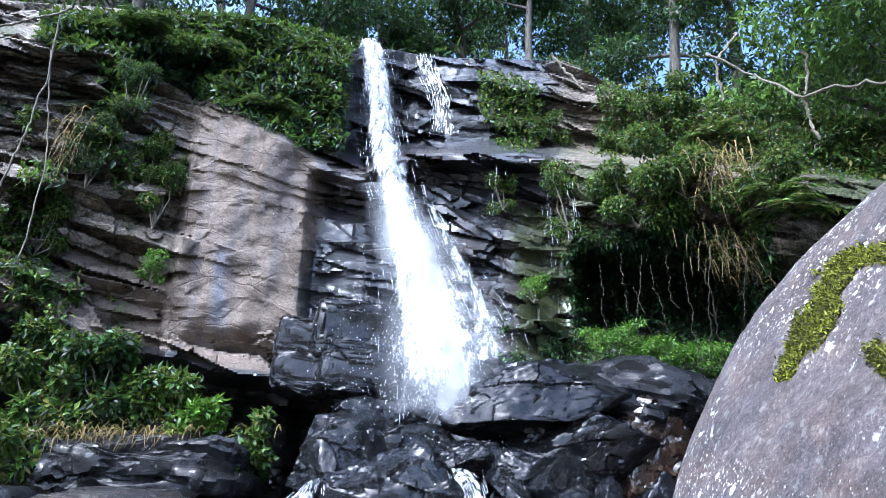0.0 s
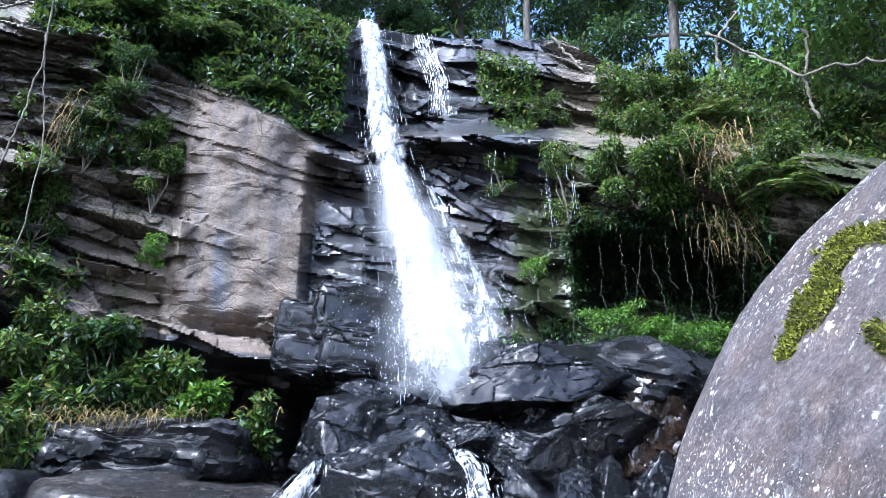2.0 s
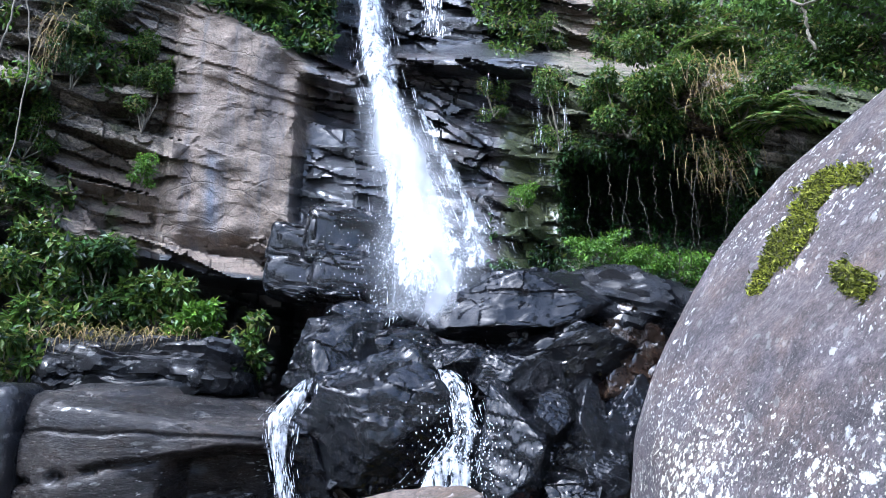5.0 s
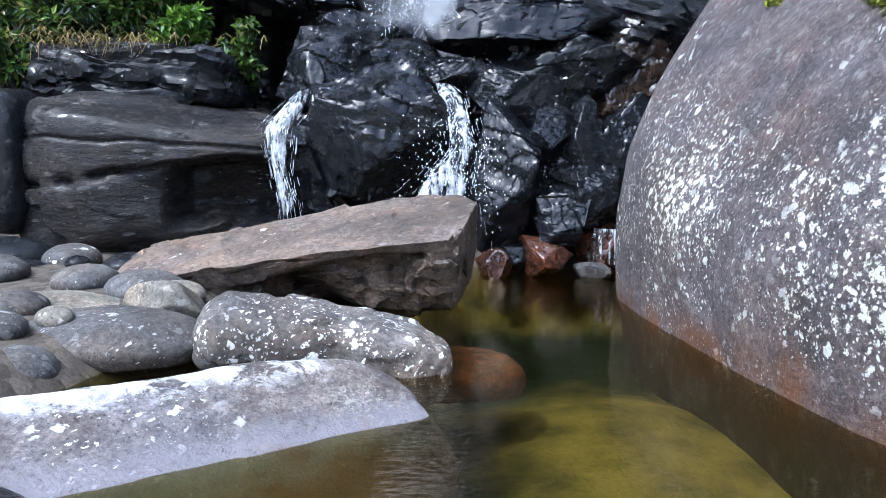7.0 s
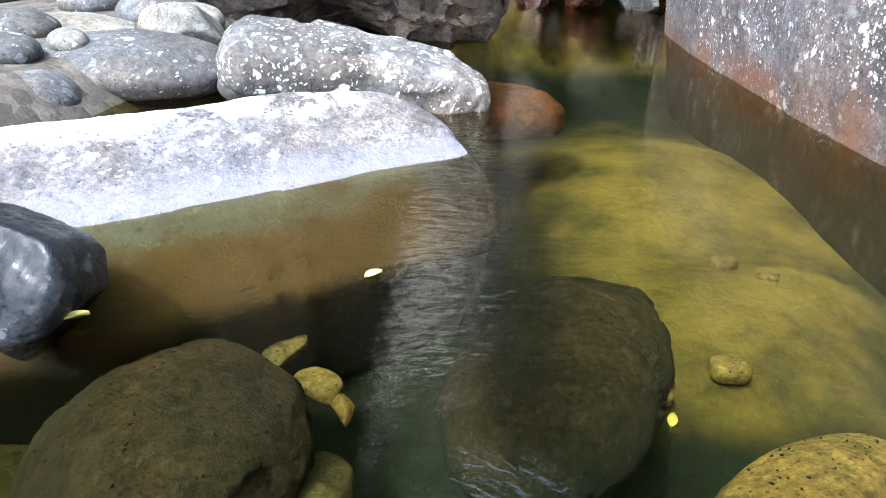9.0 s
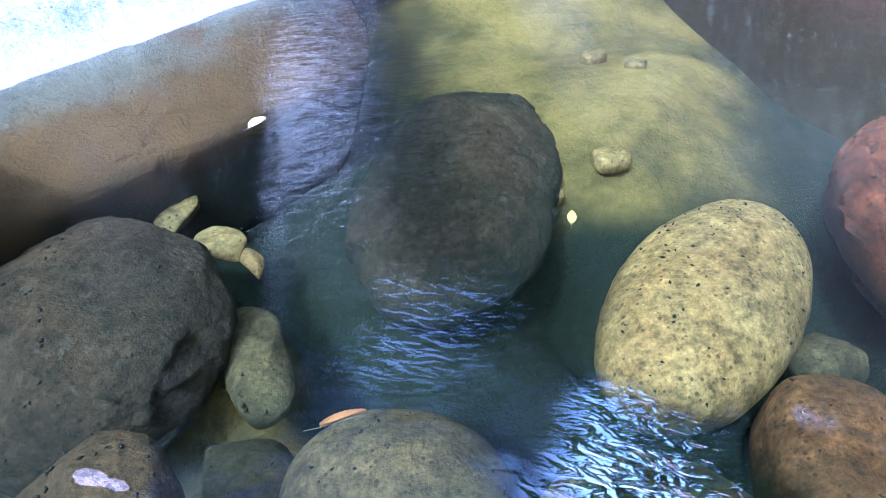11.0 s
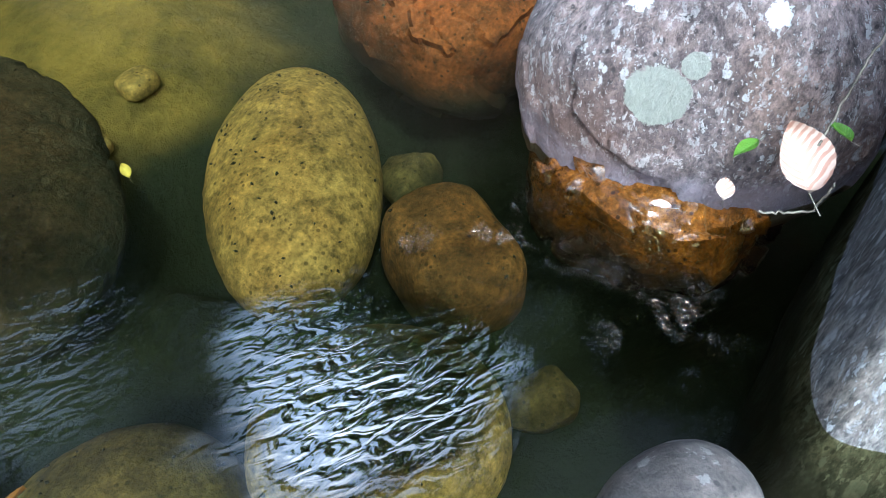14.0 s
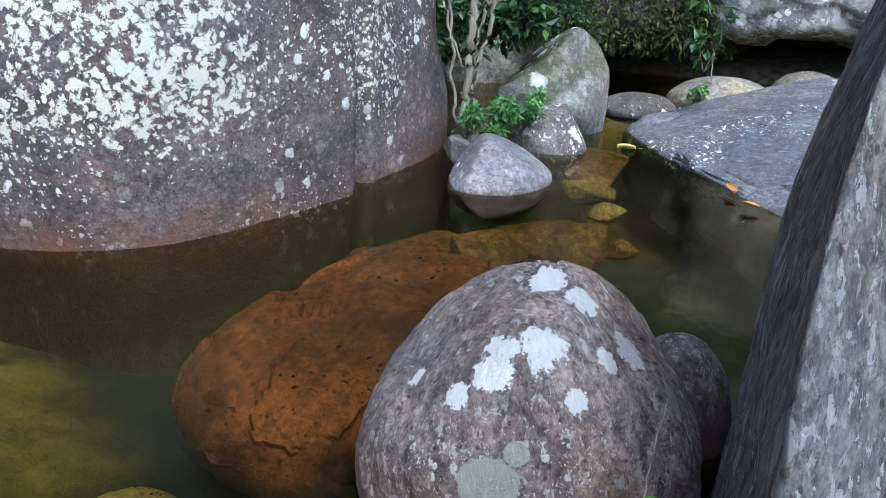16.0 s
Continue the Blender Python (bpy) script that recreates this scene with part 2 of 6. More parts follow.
def fall_material(name, lo, hi, scale=(7.0, 7.0, 0.55), edge='edge'):
    """Broken white water: streaks of foam with gaps between them that let the rock show."""
    k = Net(name)
    p = k.pos()
    s = k.noise(k.scaled(p, scale), 1.6, 7, 0.62, 0.4)
    f = k.noise(p, 13.0, 5, 0.7)
    a = k.math('ADD', k.math('MULTIPLY_ADD', f, 0.35, s), k.attr(edge))
    a = k.step(a, lo, hi)
    d = k.tree.nodes.new("ShaderNodeBsdfTranslucent")
    d.inputs[0].default_value = (0.93, 0.95, 0.98, 1)
    w = k.principled(k.ramp(k.math('MULTIPLY_ADD', f, 0.5, k.math('MULTIPLY', s, 0.5)), ((0.36, (0.42, 0.47, 0.55)), (0.55, (0.90, 0.92, 0.94)))), 0.35, k.bump(s, 0.6, 0.06), 0.5)
    t = k.tree.nodes.new("ShaderNodeBsdfTransparent")
    return k.done(k.blend(a, t.outputs[0], k.blend(0.35, w, d.outputs[0])))


def mist_material():
    """Fine spray that veils the rock behind it."""
    k = Net("spray_veil")
    p = k.pos()
    a = k.math('ADD', k.math('MULTIPLY_ADD', k.noise(k.scaled(p, (1.2, 1.2, 0.6)), 1.0, 4), 0.7, -0.1), k.attr("edge"))
    a = k.math('MULTIPLY', k.step(a, -0.1, 0.5), 0.5)
    d = k.tree.nodes.new("ShaderNodeBsdfTranslucent")
    d.inputs[0].default_value = (0.95, 0.96, 0.98, 1)
    f = k.tree.nodes.new("ShaderNodeBsdfDiffuse")
    f.inputs[0].default_value = (0.95, 0.96, 0.98, 1)
    t = k.tree.nodes.new("ShaderNodeBsdfTransparent")
    return k.done(k.blend(a, t.outputs[0], k.blend(0.4, f.outputs[0], d.outputs[0])))


def water_material():
    """Clear, slightly brown pool water: a mirror at a low angle, open to the bed from above; choppy where the stream
    runs out; glare put in by place.
    """
    k = Net("pool_water")
    p = k.pos()
    x, y, z = k.xyz(p)

    def near(cx, cy, r0, r1, squeeze=1.0):
        dx, dy = k.math('SUBTRACT', x, cx), k.math('MULTIPLY', k.math('SUBTRACT', y, cy), squeeze)
        d = k.math('SQRT', k.math('ADD', k.math('MULTIPLY', dx, dx), k.math('MULTIPLY', dy, dy)))
        return k.step(k.math('MULTIPLY_ADD', gust, -0.5, d), r0, r1)
    gust = k.noise(p, 3.2, 3, 0.55)
    calm = k.noise(k.scaled(p, (1.0, 2.4, 1.0)), 11.0, 3, 0.5, 0.4)
    chop = k.noise(k.scaled(p, (0.8, 1.9, 1.0), (0, 0, 0.5)), 17.0, 2, 0.45, 0.9)
    rapid = k.noise(p, 34.0, 3, 0.5, 1.4)
    ruffle = near(0.10, 1.30, 0.06, -0.16)
    rough_zone = k.math('MAXIMUM', near(0.38, 0.68, 0.22, -0.16), k.math('MULTIPLY', ruffle, 0.7))
    race = k.math('MAXIMUM', near(1.00, 0.62, 0.02, -0.22), k.math('MAXIMUM', near(1.02, 0.22, 0.0, -0.22), near(0.82, 0.90, -0.08, -0.22)))
    race = k.math('MULTIPLY', race, k.step(k.noise(p, 8.0, 4, 0.6, 0.5), 0.52, 0.62))
    # Where the painted glare patch lies.
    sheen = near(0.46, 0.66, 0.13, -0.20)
    far = k.step(k.math('ABSOLUTE', k.math('SUBTRACT', y, 8.2)), 2.6, 0.2)
    # Strip where the fall's white reflection is strengthened.
    trail = k.math('MULTIPLY', k.step(k.math('ABSOLUTE', k.math('SUBTRACT', x, k.math('MULTIPLY_ADD', y, -0.02, 0.13))), 0.50, 0.02), k.step(y, 1.2, 2.0))
    n1 = k.tree.nodes.new("ShaderNodeBump")
    n1.inputs["Distance"].default_value = 0.014
    k.link(k.math('MULTIPLY_ADD', trail, 0.30, 0.10), n1.inputs["Strength"])
    k.link(calm, n1.inputs["Height"])
    n2 = k.tree.nodes.new("ShaderNodeBump")
    n2.inputs["Distance"].default_value = 0.045
    k.link(k.math('MULTIPLY_ADD', far, 0.12, k.math('MULTIPLY', rough_zone, 0.21)), n2.inputs["Strength"])
    k.link(chop, n2.inputs["Height"])
    k.link(n1.outputs[0], n2.inputs["Normal"])
    n3 = k.tree.nodes.new("ShaderNodeBump")
    n3.inputs["Distance"].default_value = 0.04
    k.link(k.math('MULTIPLY', race, 0.5), n3.inputs["Strength"])
    k.link(rapid, n3.inputs["Height"])
    k.link(n2.outputs[0], n3.inputs["Normal"])
    g = k.tree.nodes.new("ShaderNodeBsdfGlossy")
    g.inputs["Roughness"].default_value = 0.01
    # Warm gloss tint turns the mirrored blue sky into white glare.
    g.inputs[0].default_value = (1.0, 0.86, 0.64, 1)
    k.link(n3.outputs[0], g.inputs["Normal"])
    t = k.tree.nodes.new("ShaderNodeBsdfTransparent")
    t.inputs[0].default_value = (0.565, 0.565, 0.385, 1)
    f = k.tree.nodes.new("ShaderNodeFresnel")
    # IOR raised by place paints the glare, the glints and the fall's streak.
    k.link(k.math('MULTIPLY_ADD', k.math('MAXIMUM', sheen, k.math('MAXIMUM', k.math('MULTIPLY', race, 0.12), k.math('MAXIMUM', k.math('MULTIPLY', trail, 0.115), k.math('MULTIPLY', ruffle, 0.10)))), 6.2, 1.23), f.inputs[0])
    k.link(n3.outputs[0], f.inputs["Normal"])
    return k.done(k.blend(f.outputs[0], t.outputs[0], g.outputs[0]))


def ground_material():
    """Olive silt in the pool, grey gravel and leaf litter on the banks."""
    k = Net("stream_ground")
    p = k.pos()
    n, f = k.noise(p, 2.2, 6, 0.6), k.noise(p, 30.0, 5, 0.7)
    silt_fade = k.ramp(n, ((0.30, (0.072, 0.058, 0.013)), (0.62, (0.245, 0.178, 0.036))))
    # Depth dimming painted in: the bed colour goes near-black where it sinks.
    silt_fade = k.mix(k.step(k.math('MULTIPLY_ADD', n, 0.2, k.xyz(p)[2]), -0.46, -0.74), silt_fade, (0.008, 0.013, 0.007))
    c = k.cells(p, 11.0)
    grit = k.mix(0.5, k.ramp(k.xyz(c[1])[0], ((0.2, (0.035, 0.028, 0.02)), (0.8, (0.15, 0.125, 0.095)))), k.ramp(n, ((0.3, (0.025, 0.02, 0.014)), (0.7, (0.12, 0.095, 0.065)))))
    z = k.math('MULTIPLY_ADD', n, 0.2, k.xyz(p)[2])
    col = k.mix(0.3, k.mix(k.step(z, -0.05, 0.15), silt_fade, grit), k.ramp(f, ((0.3, (0.2, 0.2, 0.2)), (0.7, (0.8, 0.8, 0.8)))), 'OVERLAY')
    h = k.math('MULTIPLY_ADD', c[0], -0.6, f)
    return k.done(k.principled(col, 0.8, k.bump(h, 0.6, 0.05)))


def cliff_material():
    k = Net("cliff_rock")
    p = k.pos()
    tan, wet, moss = k.attr("tan"), k.attr("wet"), k.attr("moss")
    lay = k.noise(k.scaled(p, (0.45, 0.45, 3.2), (0.0, -0.27, 0)), 1.2, 8, 0.66, 0.25)
    mid = k.noise(p, 3.4, 8, 0.66)
    fine = k.noise(p, 26.0, 6, 0.7)
    big = k.noise(p, 0.55, 4)
    streak = k.noise(k.scaled(p, (3.2, 1.0, 0.22)), 1.0, 6, 0.6)
    grey = k.ramp(lay, ((0.34, (0.024, 0.020, 0.015)), (0.5, (0.145, 0.122, 0.092)), (0.68, (0.37, 0.32, 0.255))))
    buff = k.ramp(k.math('MULTIPLY_ADD', big, 0.6, k.math('MULTIPLY', mid, 0.4)),
                  ((0.34, (0.075, 0.056, 0.040)), (0.5, (0.165, 0.125, 0.092)), (0.64, (0.25, 0.20, 0.155))))
    buff = k.mix(k.step(streak, 0.53, 0.64, 0.0, 0.38), buff, (0.085, 0.09, 0.105))
    buff = k.mix(k.step(lay, 0.42, 0.3, 0.0, 0.5), buff, (0.08, 0.065, 0.05))
    col = k.mix(tan, grey, buff)
    col = k.mix(k.math('MULTIPLY', k.attr("drip"), k.step(mid, 0.3, 0.6, 0.35, 0.8)), col, (0.13, 0.15, 0.19))
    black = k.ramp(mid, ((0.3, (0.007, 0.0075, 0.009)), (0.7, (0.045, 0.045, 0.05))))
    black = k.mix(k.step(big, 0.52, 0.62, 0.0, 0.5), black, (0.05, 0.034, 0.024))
    # Black for wet rock, and for shade painted under the lip and in the recess.
    wet_shade = k.step(k.math('MULTIPLY_ADD', mid, 0.6, wet), 0.55, 0.95)
    col = k.mix(wet_shade, col, black)
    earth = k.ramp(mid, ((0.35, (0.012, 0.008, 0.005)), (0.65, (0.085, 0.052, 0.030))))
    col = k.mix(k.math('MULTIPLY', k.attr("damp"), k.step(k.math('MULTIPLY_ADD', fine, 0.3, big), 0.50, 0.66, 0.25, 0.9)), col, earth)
    warp = k.mix(0.35, p, k.noise(p, 1.7, 4), 'ADD')
    crack = k.cells(k.scaled(warp, (0.55, 0.4, 1.5), (0, -0.27, 0)), 1.0, 'DISTANCE_TO_EDGE')[0]
    hair = k.cells(k.scaled(warp, (1.3, 1.0, 3.6), (0, -0.27, 0)), 1.0, 'DISTANCE_TO_EDGE')[0]
    gap = k.math('MAXIMUM', k.math('MULTIPLY', k.step(crack, 0.02, 0.0), k.step(big, 0.42, 0.5)), k.math('MULTIPLY', k.step(hair, 0.028, 0.0), k.step(mid, 0.48, 0.56)))
    gap = k.math('MULTIPLY', gap, k.math('MULTIPLY_ADD', tan, -0.75, 1.0))
    col = k.mix(k.math('MULTIPLY', gap, 0.55), col, (0.016, 0.014, 0.012))
    green = k.math('MULTIPLY', k.step(k.math('MULTIPLY_ADD', mid, 0.9, moss), 0.75, 1.05), 0.85)
    col = k.mix(green, col, k.mix(fine, (0.012, 0.02, 0.006), (0.07, 0.085, 0.02)))
    grit = k.noise(k.scaled(p, (1.0, 1.0, 1.8), (0, -0.27, 0)), 9.0, 10, 0.76)
    col = k.mix(k.math('MULTIPLY_ADD', tan, -0.5, 0.85), col, k.ramp(grit, ((0.34, (0.12, 0.12, 0.12)), (0.5, (0.5, 0.5, 0.5)), (0.66, (0.88, 0.87, 0.85)))), 'OVERLAY')
    col = k.mix(k.math('MULTIPLY_ADD', tan, -0.6, 0.9), col, k.ramp(fine, ((0.34, (0.12, 0.12, 0.12)), (0.66, (0.90, 0.90, 0.88)))), 'OVERLAY')
    h = k.math('MULTIPLY_ADD', lay, k.math('MULTIPLY_ADD', tan, -0.75, 1.0), k.math('MULTIPLY_ADD', mid, 0.8, k.math('MULTIPLY', fine, 0.35)))
    h = k.math('MULTIPLY_ADD', gap, -0.7, h)
    r = k.step(wet_shade, 0.0, 1.0, 0.78, 0.34)
    return k.done(k.principled(col, r, k.bump(h, 0.75, 0.10), 0.5, k.math('MULTIPLY', wet_shade, 0.5)))


M_CLIFF = cliff_material()
M_WET = rock_material("wet_black_rock", (0.0016, 0.0019, 0.003), (0.013, 0.0145, 0.019), rough=0.26, wet=0.38, relief=1.0, bands=0.4, grain=(0.9, 0.9, 2.2))
M_DARK = rock_material("dark_damp_rock", (0.004, 0.0044, 0.006), (0.026, 0.027, 0.031), rough=0.5, wet=0.16, relief=0.9, bands=0.5, lichen=0.12, spots=6)
M_SPLIT = rock_material("brown_grey_damp_rock", (0.012, 0.011, 0.011), (0.085, 0.076, 0.070), rough=0.5, wet=0.14, relief=0.8, bands=0.6, lichen=0.2, spots=8, grain=(0.6, 0.6, 1.8), fleck=0.2)
M_SLAB = rock_material("buff_slab_rock", (0.060, 0.046, 0.034), (0.22, 0.165, 0.125), lichen=0.16, spots=7, relief=0.6, bands=0.25, silt_fade=((0.022, 0.016, 0.006), -0.08, 0.02))
M_LICHEN = rock_material("lichen_stone", (0.065, 0.056, 0.048), (0.19, 0.165, 0.145), lichen=0.75, spots=8, relief=0.6, silt_fade=((0.022, 0.016, 0.006), -0.08, 0.02))
M_GREY = rock_material("grey_smooth_stone", (0.038, 0.034, 0.031), (0.135, 0.121, 0.108), lichen=0.35, spots=9, relief=0.4, silt_fade=((0.022, 0.016, 0.006), -0.08, 0.02))
# Below water its foot is painted darker with depth, down to dark olive.
M_GIANT = rock_material("giant_boulder_rock", (0.046, 0.037, 0.038), (0.165, 0.132, 0.122), lichen=0.56, spots=9, relief=0.7, layer="crust", bands=0.3, gritty=0.85, fleck=0.25, lichen_color=(0.66, 0.66, 0.61),
                        stain=((0.19, 0.075, 0.022), -0.06, 0.34), silt_fade=((0.075, 0.042, 0.016), -0.14, 0.02), deep=((0.045, 0.034, 0.010), -0.42, -0.12))
M_NEAR = rock_material("near_lichen_rock", (0.105, 0.077, 0.071), (0.38, 0.302, 0.274), fleck=0.55, lichen=0.55, spots=20, relief=1.0, lichen_color=(0.62, 0.60, 0.56), gritty=1.0, grain=(1.2, 1.2, 0.9),
                       patches=(((1.787, 0.468, 0.671), 0.052), ((1.776, 0.369, 0.646), 0.050), ((1.447, 0.506, 0.566), 0.050), ((1.763, 0.232, 0.529), 0.055), ((1.640, 0.268, 0.552), 0.036),
                                ((1.485, 0.301, 0.521), 0.030), ((1.500, 0.520, 0.610), 0.034), ((1.505, 0.480, 0.605), 0.032), ((1.535, 0.410, 0.606), 0.060), ((1.530, 0.744, 0.444), 0.028), ((1.420, 0.580, 0.500), 0.035)),
                       discs=(((1.331, 0.465, 0.325), 0.075), ((1.366, 0.410, 0.412), 0.032), ((1.757, 0.100, 0.415), 0.036), ((1.752, 0.100, 0.370), 0.030)),
                       stain=((0.15, 0.065, 0.03), 0.0, 0.32), band=((0.30, 0.265, 0.30), 0.0, 0.15), silt_fade=((0.10, 0.04, 0.012), -0.14, -0.02))
# Black below the waterline is the dark water painted onto orange stone.
M_FOOT = rock_material("wet_orange_stone", (0.012, 0.006, 0.003), (0.52, 0.20, 0.02), rough=0.4, wet=0.25, relief=1.4, gritty=1.0, silt_fade=((0.004, 0.005, 0.005), -0.12, 0.0))
M_TAN = rock_material("brown_pitted_stone", (0.016, 0.011, 0.006), (0.17, 0.10, 0.04), relief=0.8, pits=0.5)
# Its sunken foot is painted near-black, as deep water would hide it.
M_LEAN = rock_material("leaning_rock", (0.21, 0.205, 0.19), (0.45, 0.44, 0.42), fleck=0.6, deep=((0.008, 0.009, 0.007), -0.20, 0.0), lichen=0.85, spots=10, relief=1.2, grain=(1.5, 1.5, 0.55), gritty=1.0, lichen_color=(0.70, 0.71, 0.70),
                       patches=(((0.97, -0.171, 0.53), 0.055), ((0.856, -0.231, 0.415), 0.075), ((0.99, -0.165, 0.60), 0.050), ((0.91, -0.20, 0.47), 0.045), ((0.88, -0.215, 0.36), 0.05), ((1.02, -0.15, 0.70), 0.03), ((0.962, -0.20, 0.898), 0.05), ((0.99, -0.193, 0.963), 0.035), ((0.952, -0.201, 0.85), 0.045)))
# Whitened slab; its lower foot carries the water's dimming in its colour.
M_SHORE = rock_material("whitened_shore_slab", (0.07, 0.062, 0.062), (0.235, 0.21, 0.20), lichen=0.32, spots=10, relief=0.8, crust=0.35, cap=(0.20, 0.30), band=((0.25, 0.232, 0.248), 0.0, 0.12),
                        stain=((0.20, 0.10, 0.045), -0.14, -0.03), silt_fade=((0.16, 0.085, 0.026), -0.14, -0.01), deep=((0.012, 0.018, 0.011), -0.46, -0.20))
# Sunken stones: dark lower sides stand for light lost in deep water.
M_BEDROCK = rock_material("ochre_submerged_stone", (0.165, 0.110, 0.030), (0.41, 0.292, 0.090), relief=0.45, gritty=0.9, silt_fade=((0.012, 0.018, 0.010), -0.60, -0.24))
M_BEDOLIVE = rock_material("olive_submerged_stone", (0.05, 0.040, 0.014), (0.19, 0.145, 0.055), relief=0.6, gritty=0.95, silt_fade=((0.012, 0.018, 0.010), -0.66, -0.36))
M_BEDORANGE = rock_material("orange_submerged_stone", (0.06, 0.03, 0.008), (0.29, 0.145, 0.035), relief=0.7, gritty=0.95, silt_fade=((0.012, 0.014, 0.008), -0.60, -0.34))
M_BROWNWET = rock_material("brown_wet_rock", (0.010, 0.007, 0.005), (0.055, 0.034, 0.022), rough=0.4, wet=0.6, relief=0.5)
M_PURPLE = rock_material("purplish_grey_stone", (0.09, 0.085, 0.094), (0.27, 0.255, 0.265), lichen=0.4, spots=14, relief=0.4, silt_fade=((0.05, 0.028, 0.012), -0.06, 0.02))
M_BEDDARK = rock_material("dark_submerged_stone", (0.018, 0.013, 0.009), (0.12, 0.078, 0.042), relief=1.0, gritty=1.0, lichen=0.7, spots=6, lichen_color=(0.11, 0.085, 0.06), silt_fade=((0.010, 0.018, 0.014), -0.66, -0.30))
M_BEDRED = rock_material("rusty_submerged_stone", (0.045, 0.014, 0.005), (0.30, 0.095, 0.025), relief=0.6, silt_fade=((0.014, 0.020, 0.012), -0.58, -0.26))
M_RUST = rock_material("wet_rusty_stone", (0.02, 0.009, 0.006), (0.12, 0.043, 0.02), rough=0.35, wet=0.6, relief=0.7)
M_OVER = rock_material("lichened_overhang", (0.22, 0.22, 0.205), (0.58, 0.58, 0.55), lichen=0.8, spots=4, relief=0.8, blotch=0.3, bands=0.3)
M_BEIGE = rock_material("beige_stone", (0.085, 0.074, 0.056), (0.25, 0.22, 0.17), lichen=0.3, spots=9, relief=0.4, silt_fade=((0.022, 0.016, 0.006), -0.08, 0.02))
M_PEBBLE = rock_material("ochre_pebble", (0.10, 0.07, 0.02), (0.34, 0.24, 0.07), relief=0.3)
M_SLATE = rock_material("blue_grey_slab", (0.052, 0.055, 0.064), (0.155, 0.16, 0.176), lichen=0.5, spots=13, relief=0.4, silt_fade=((0.02, 0.015, 0.006), -0.12, 0.0))
M_BED = ground_material()
M_SOIL = rock_material("forest_soil", (0.02, 0.017, 0.012), (0.07, 0.055, 0.035), relief=0.8)
M_MOSSROCK = rock_material("mossy_rock", (0.07, 0.068, 0.06), (0.28, 0.27, 0.24), moss=0.55, lichen=0.4, spots=4, relief=0.7)
M_MOSS = leaf_material("moss_green", (0.030, 0.028, 0.006), (0.34, 0.36, 0.03), gloss=0.8)
M_LEAF = leaf_material("broad_leaf", (0.004, 0.013, 0.005), (0.055, 0.125, 0.028))
M_BUSH = leaf_material("bush_leaf", (0.012, 0.036, 0.006), (0.14, 0.25, 0.035), (0.30, 0.24, 0.08))
M_TREE = leaf_material("tree_leaf", (0.012, 0.038, 0.014), (0.075, 0.16, 0.038))
M_DARKMOSS = leaf_material("dark_moss", (0.016, 0.03, 0.006), (0.12, 0.15, 0.02), gloss=0.7)
M_SUNLEAF = leaf_material("sunny_leaf", (0.05, 0.11, 0.015), (0.22, 0.36, 0.07))
M_HERB = leaf_material("herb_leaf", (0.05, 0.13, 0.03), (0.16, 0.32, 0.09))
M_BRIGHT = leaf_material("young_leaf", (0.06, 0.14, 0.01), (0.17, 0.30, 0.03))
M_DRY = leaf_material("dry_grass", (0.11, 0.08, 0.03), (0.30, 0.21, 0.09), gloss=0.7)
M_BARK = bark_material("bark", (0.03, 0.027, 0.022), (0.17, 0.15, 0.12))
M_VINE = bark_material("vine_bark", (0.08, 0.07, 0.05), (0.26, 0.23, 0.17))
M_FALL = fall_material("white_water", 0.47, 1.05, (5.0, 5.0, 0.35))
M_CASCADE = fall_material("cascade_water", 0.56, 1.0, (6.0, 6.0, 1.1))
M_THIN = fall_material("thin_water", 0.66, 0.98, (11, 11, 0.9))
M_MIST = mist_material()
M_WATER = water_material()

# ---- shape helpers ----
def hashed(ix, iy, iz, seed):
    h = (ix * 374761393 + iy * 668265263 + iz * 2147483647 + seed * 1274126177) & 0xFFFFFFFF
    h = ((h ^ (h >> 13)) * 1274126177) & 0xFFFFFFFF
    h = ((h ^ (h >> 16)) * 2246822519) & 0xFFFFFFFF
    return ((h ^ (h >> 15)) & 0xFFFFFF) / float(0xFFFFFF)


def vnoise(P, seed=0):
    """Smooth noise in -1..1 at the points P."""
    I = np.floor(P).astype(np.int64)
    F = P - I
    F = F * F * (3 - 2 * F)
    r = 0.0
    for a in (0, 1):
        for b in (0, 1):
            for c in (0, 1):
                w = (F[:, 0] if a else 1 - F[:, 0]) * (F[:, 1] if b else 1 - F[:, 1]) * (F[:, 2] if c else 1 - F[:, 2])
                r = r + w * hashed(I[:, 0] + a, I[:, 1] + b, I[:, 2] + c, seed)
    return 2 * r - 1


def fbm(P, octaves=4, seed=0, gain=0.5):
    r, a, s = 0.0, 1.0, 0.0
    for k in range(octaves):
        r = r + a * vnoise(P * 2.0 ** k + 17.3 * k, seed + k)
        s += a
        a *= gain
    return r / s


def facets(P, seed=0):
    """Broken stone: every cell of space gets its own height and tilt."""
    I = np.floor(P).astype(np.int64)
    best = np.full(len(P), 9.0)
    out = np.zeros(len(P))
    for a in (-1, 0, 1):
        for b in (-1, 0, 1):
            for c in (-1, 0, 1):
                J = I + np.array((a, b, c))
                o = [hashed(J[:, 0], J[:, 1], J[:, 2], seed + q) for q in range(3)]
                d = P - J - np.stack(o, 1)
                m = (d ** 2).sum(1)
                t = [hashed(J[:, 0], J[:, 1], J[:, 2], seed + 11 + q) * 2 - 1 for q in range(4)]
                val = t[3] * 0.6 + 0.9 * (d * np.stack(t[:3], 1)).sum(1)
                near = m < best
                best[near], out[near] = m[near], val[near]
    return out


def smooth(x, lo, hi):
    t = np.clip((x - lo) / (hi - lo), 0, 1)
    return t * t * (3 - 2 * t)


BALLS = {}


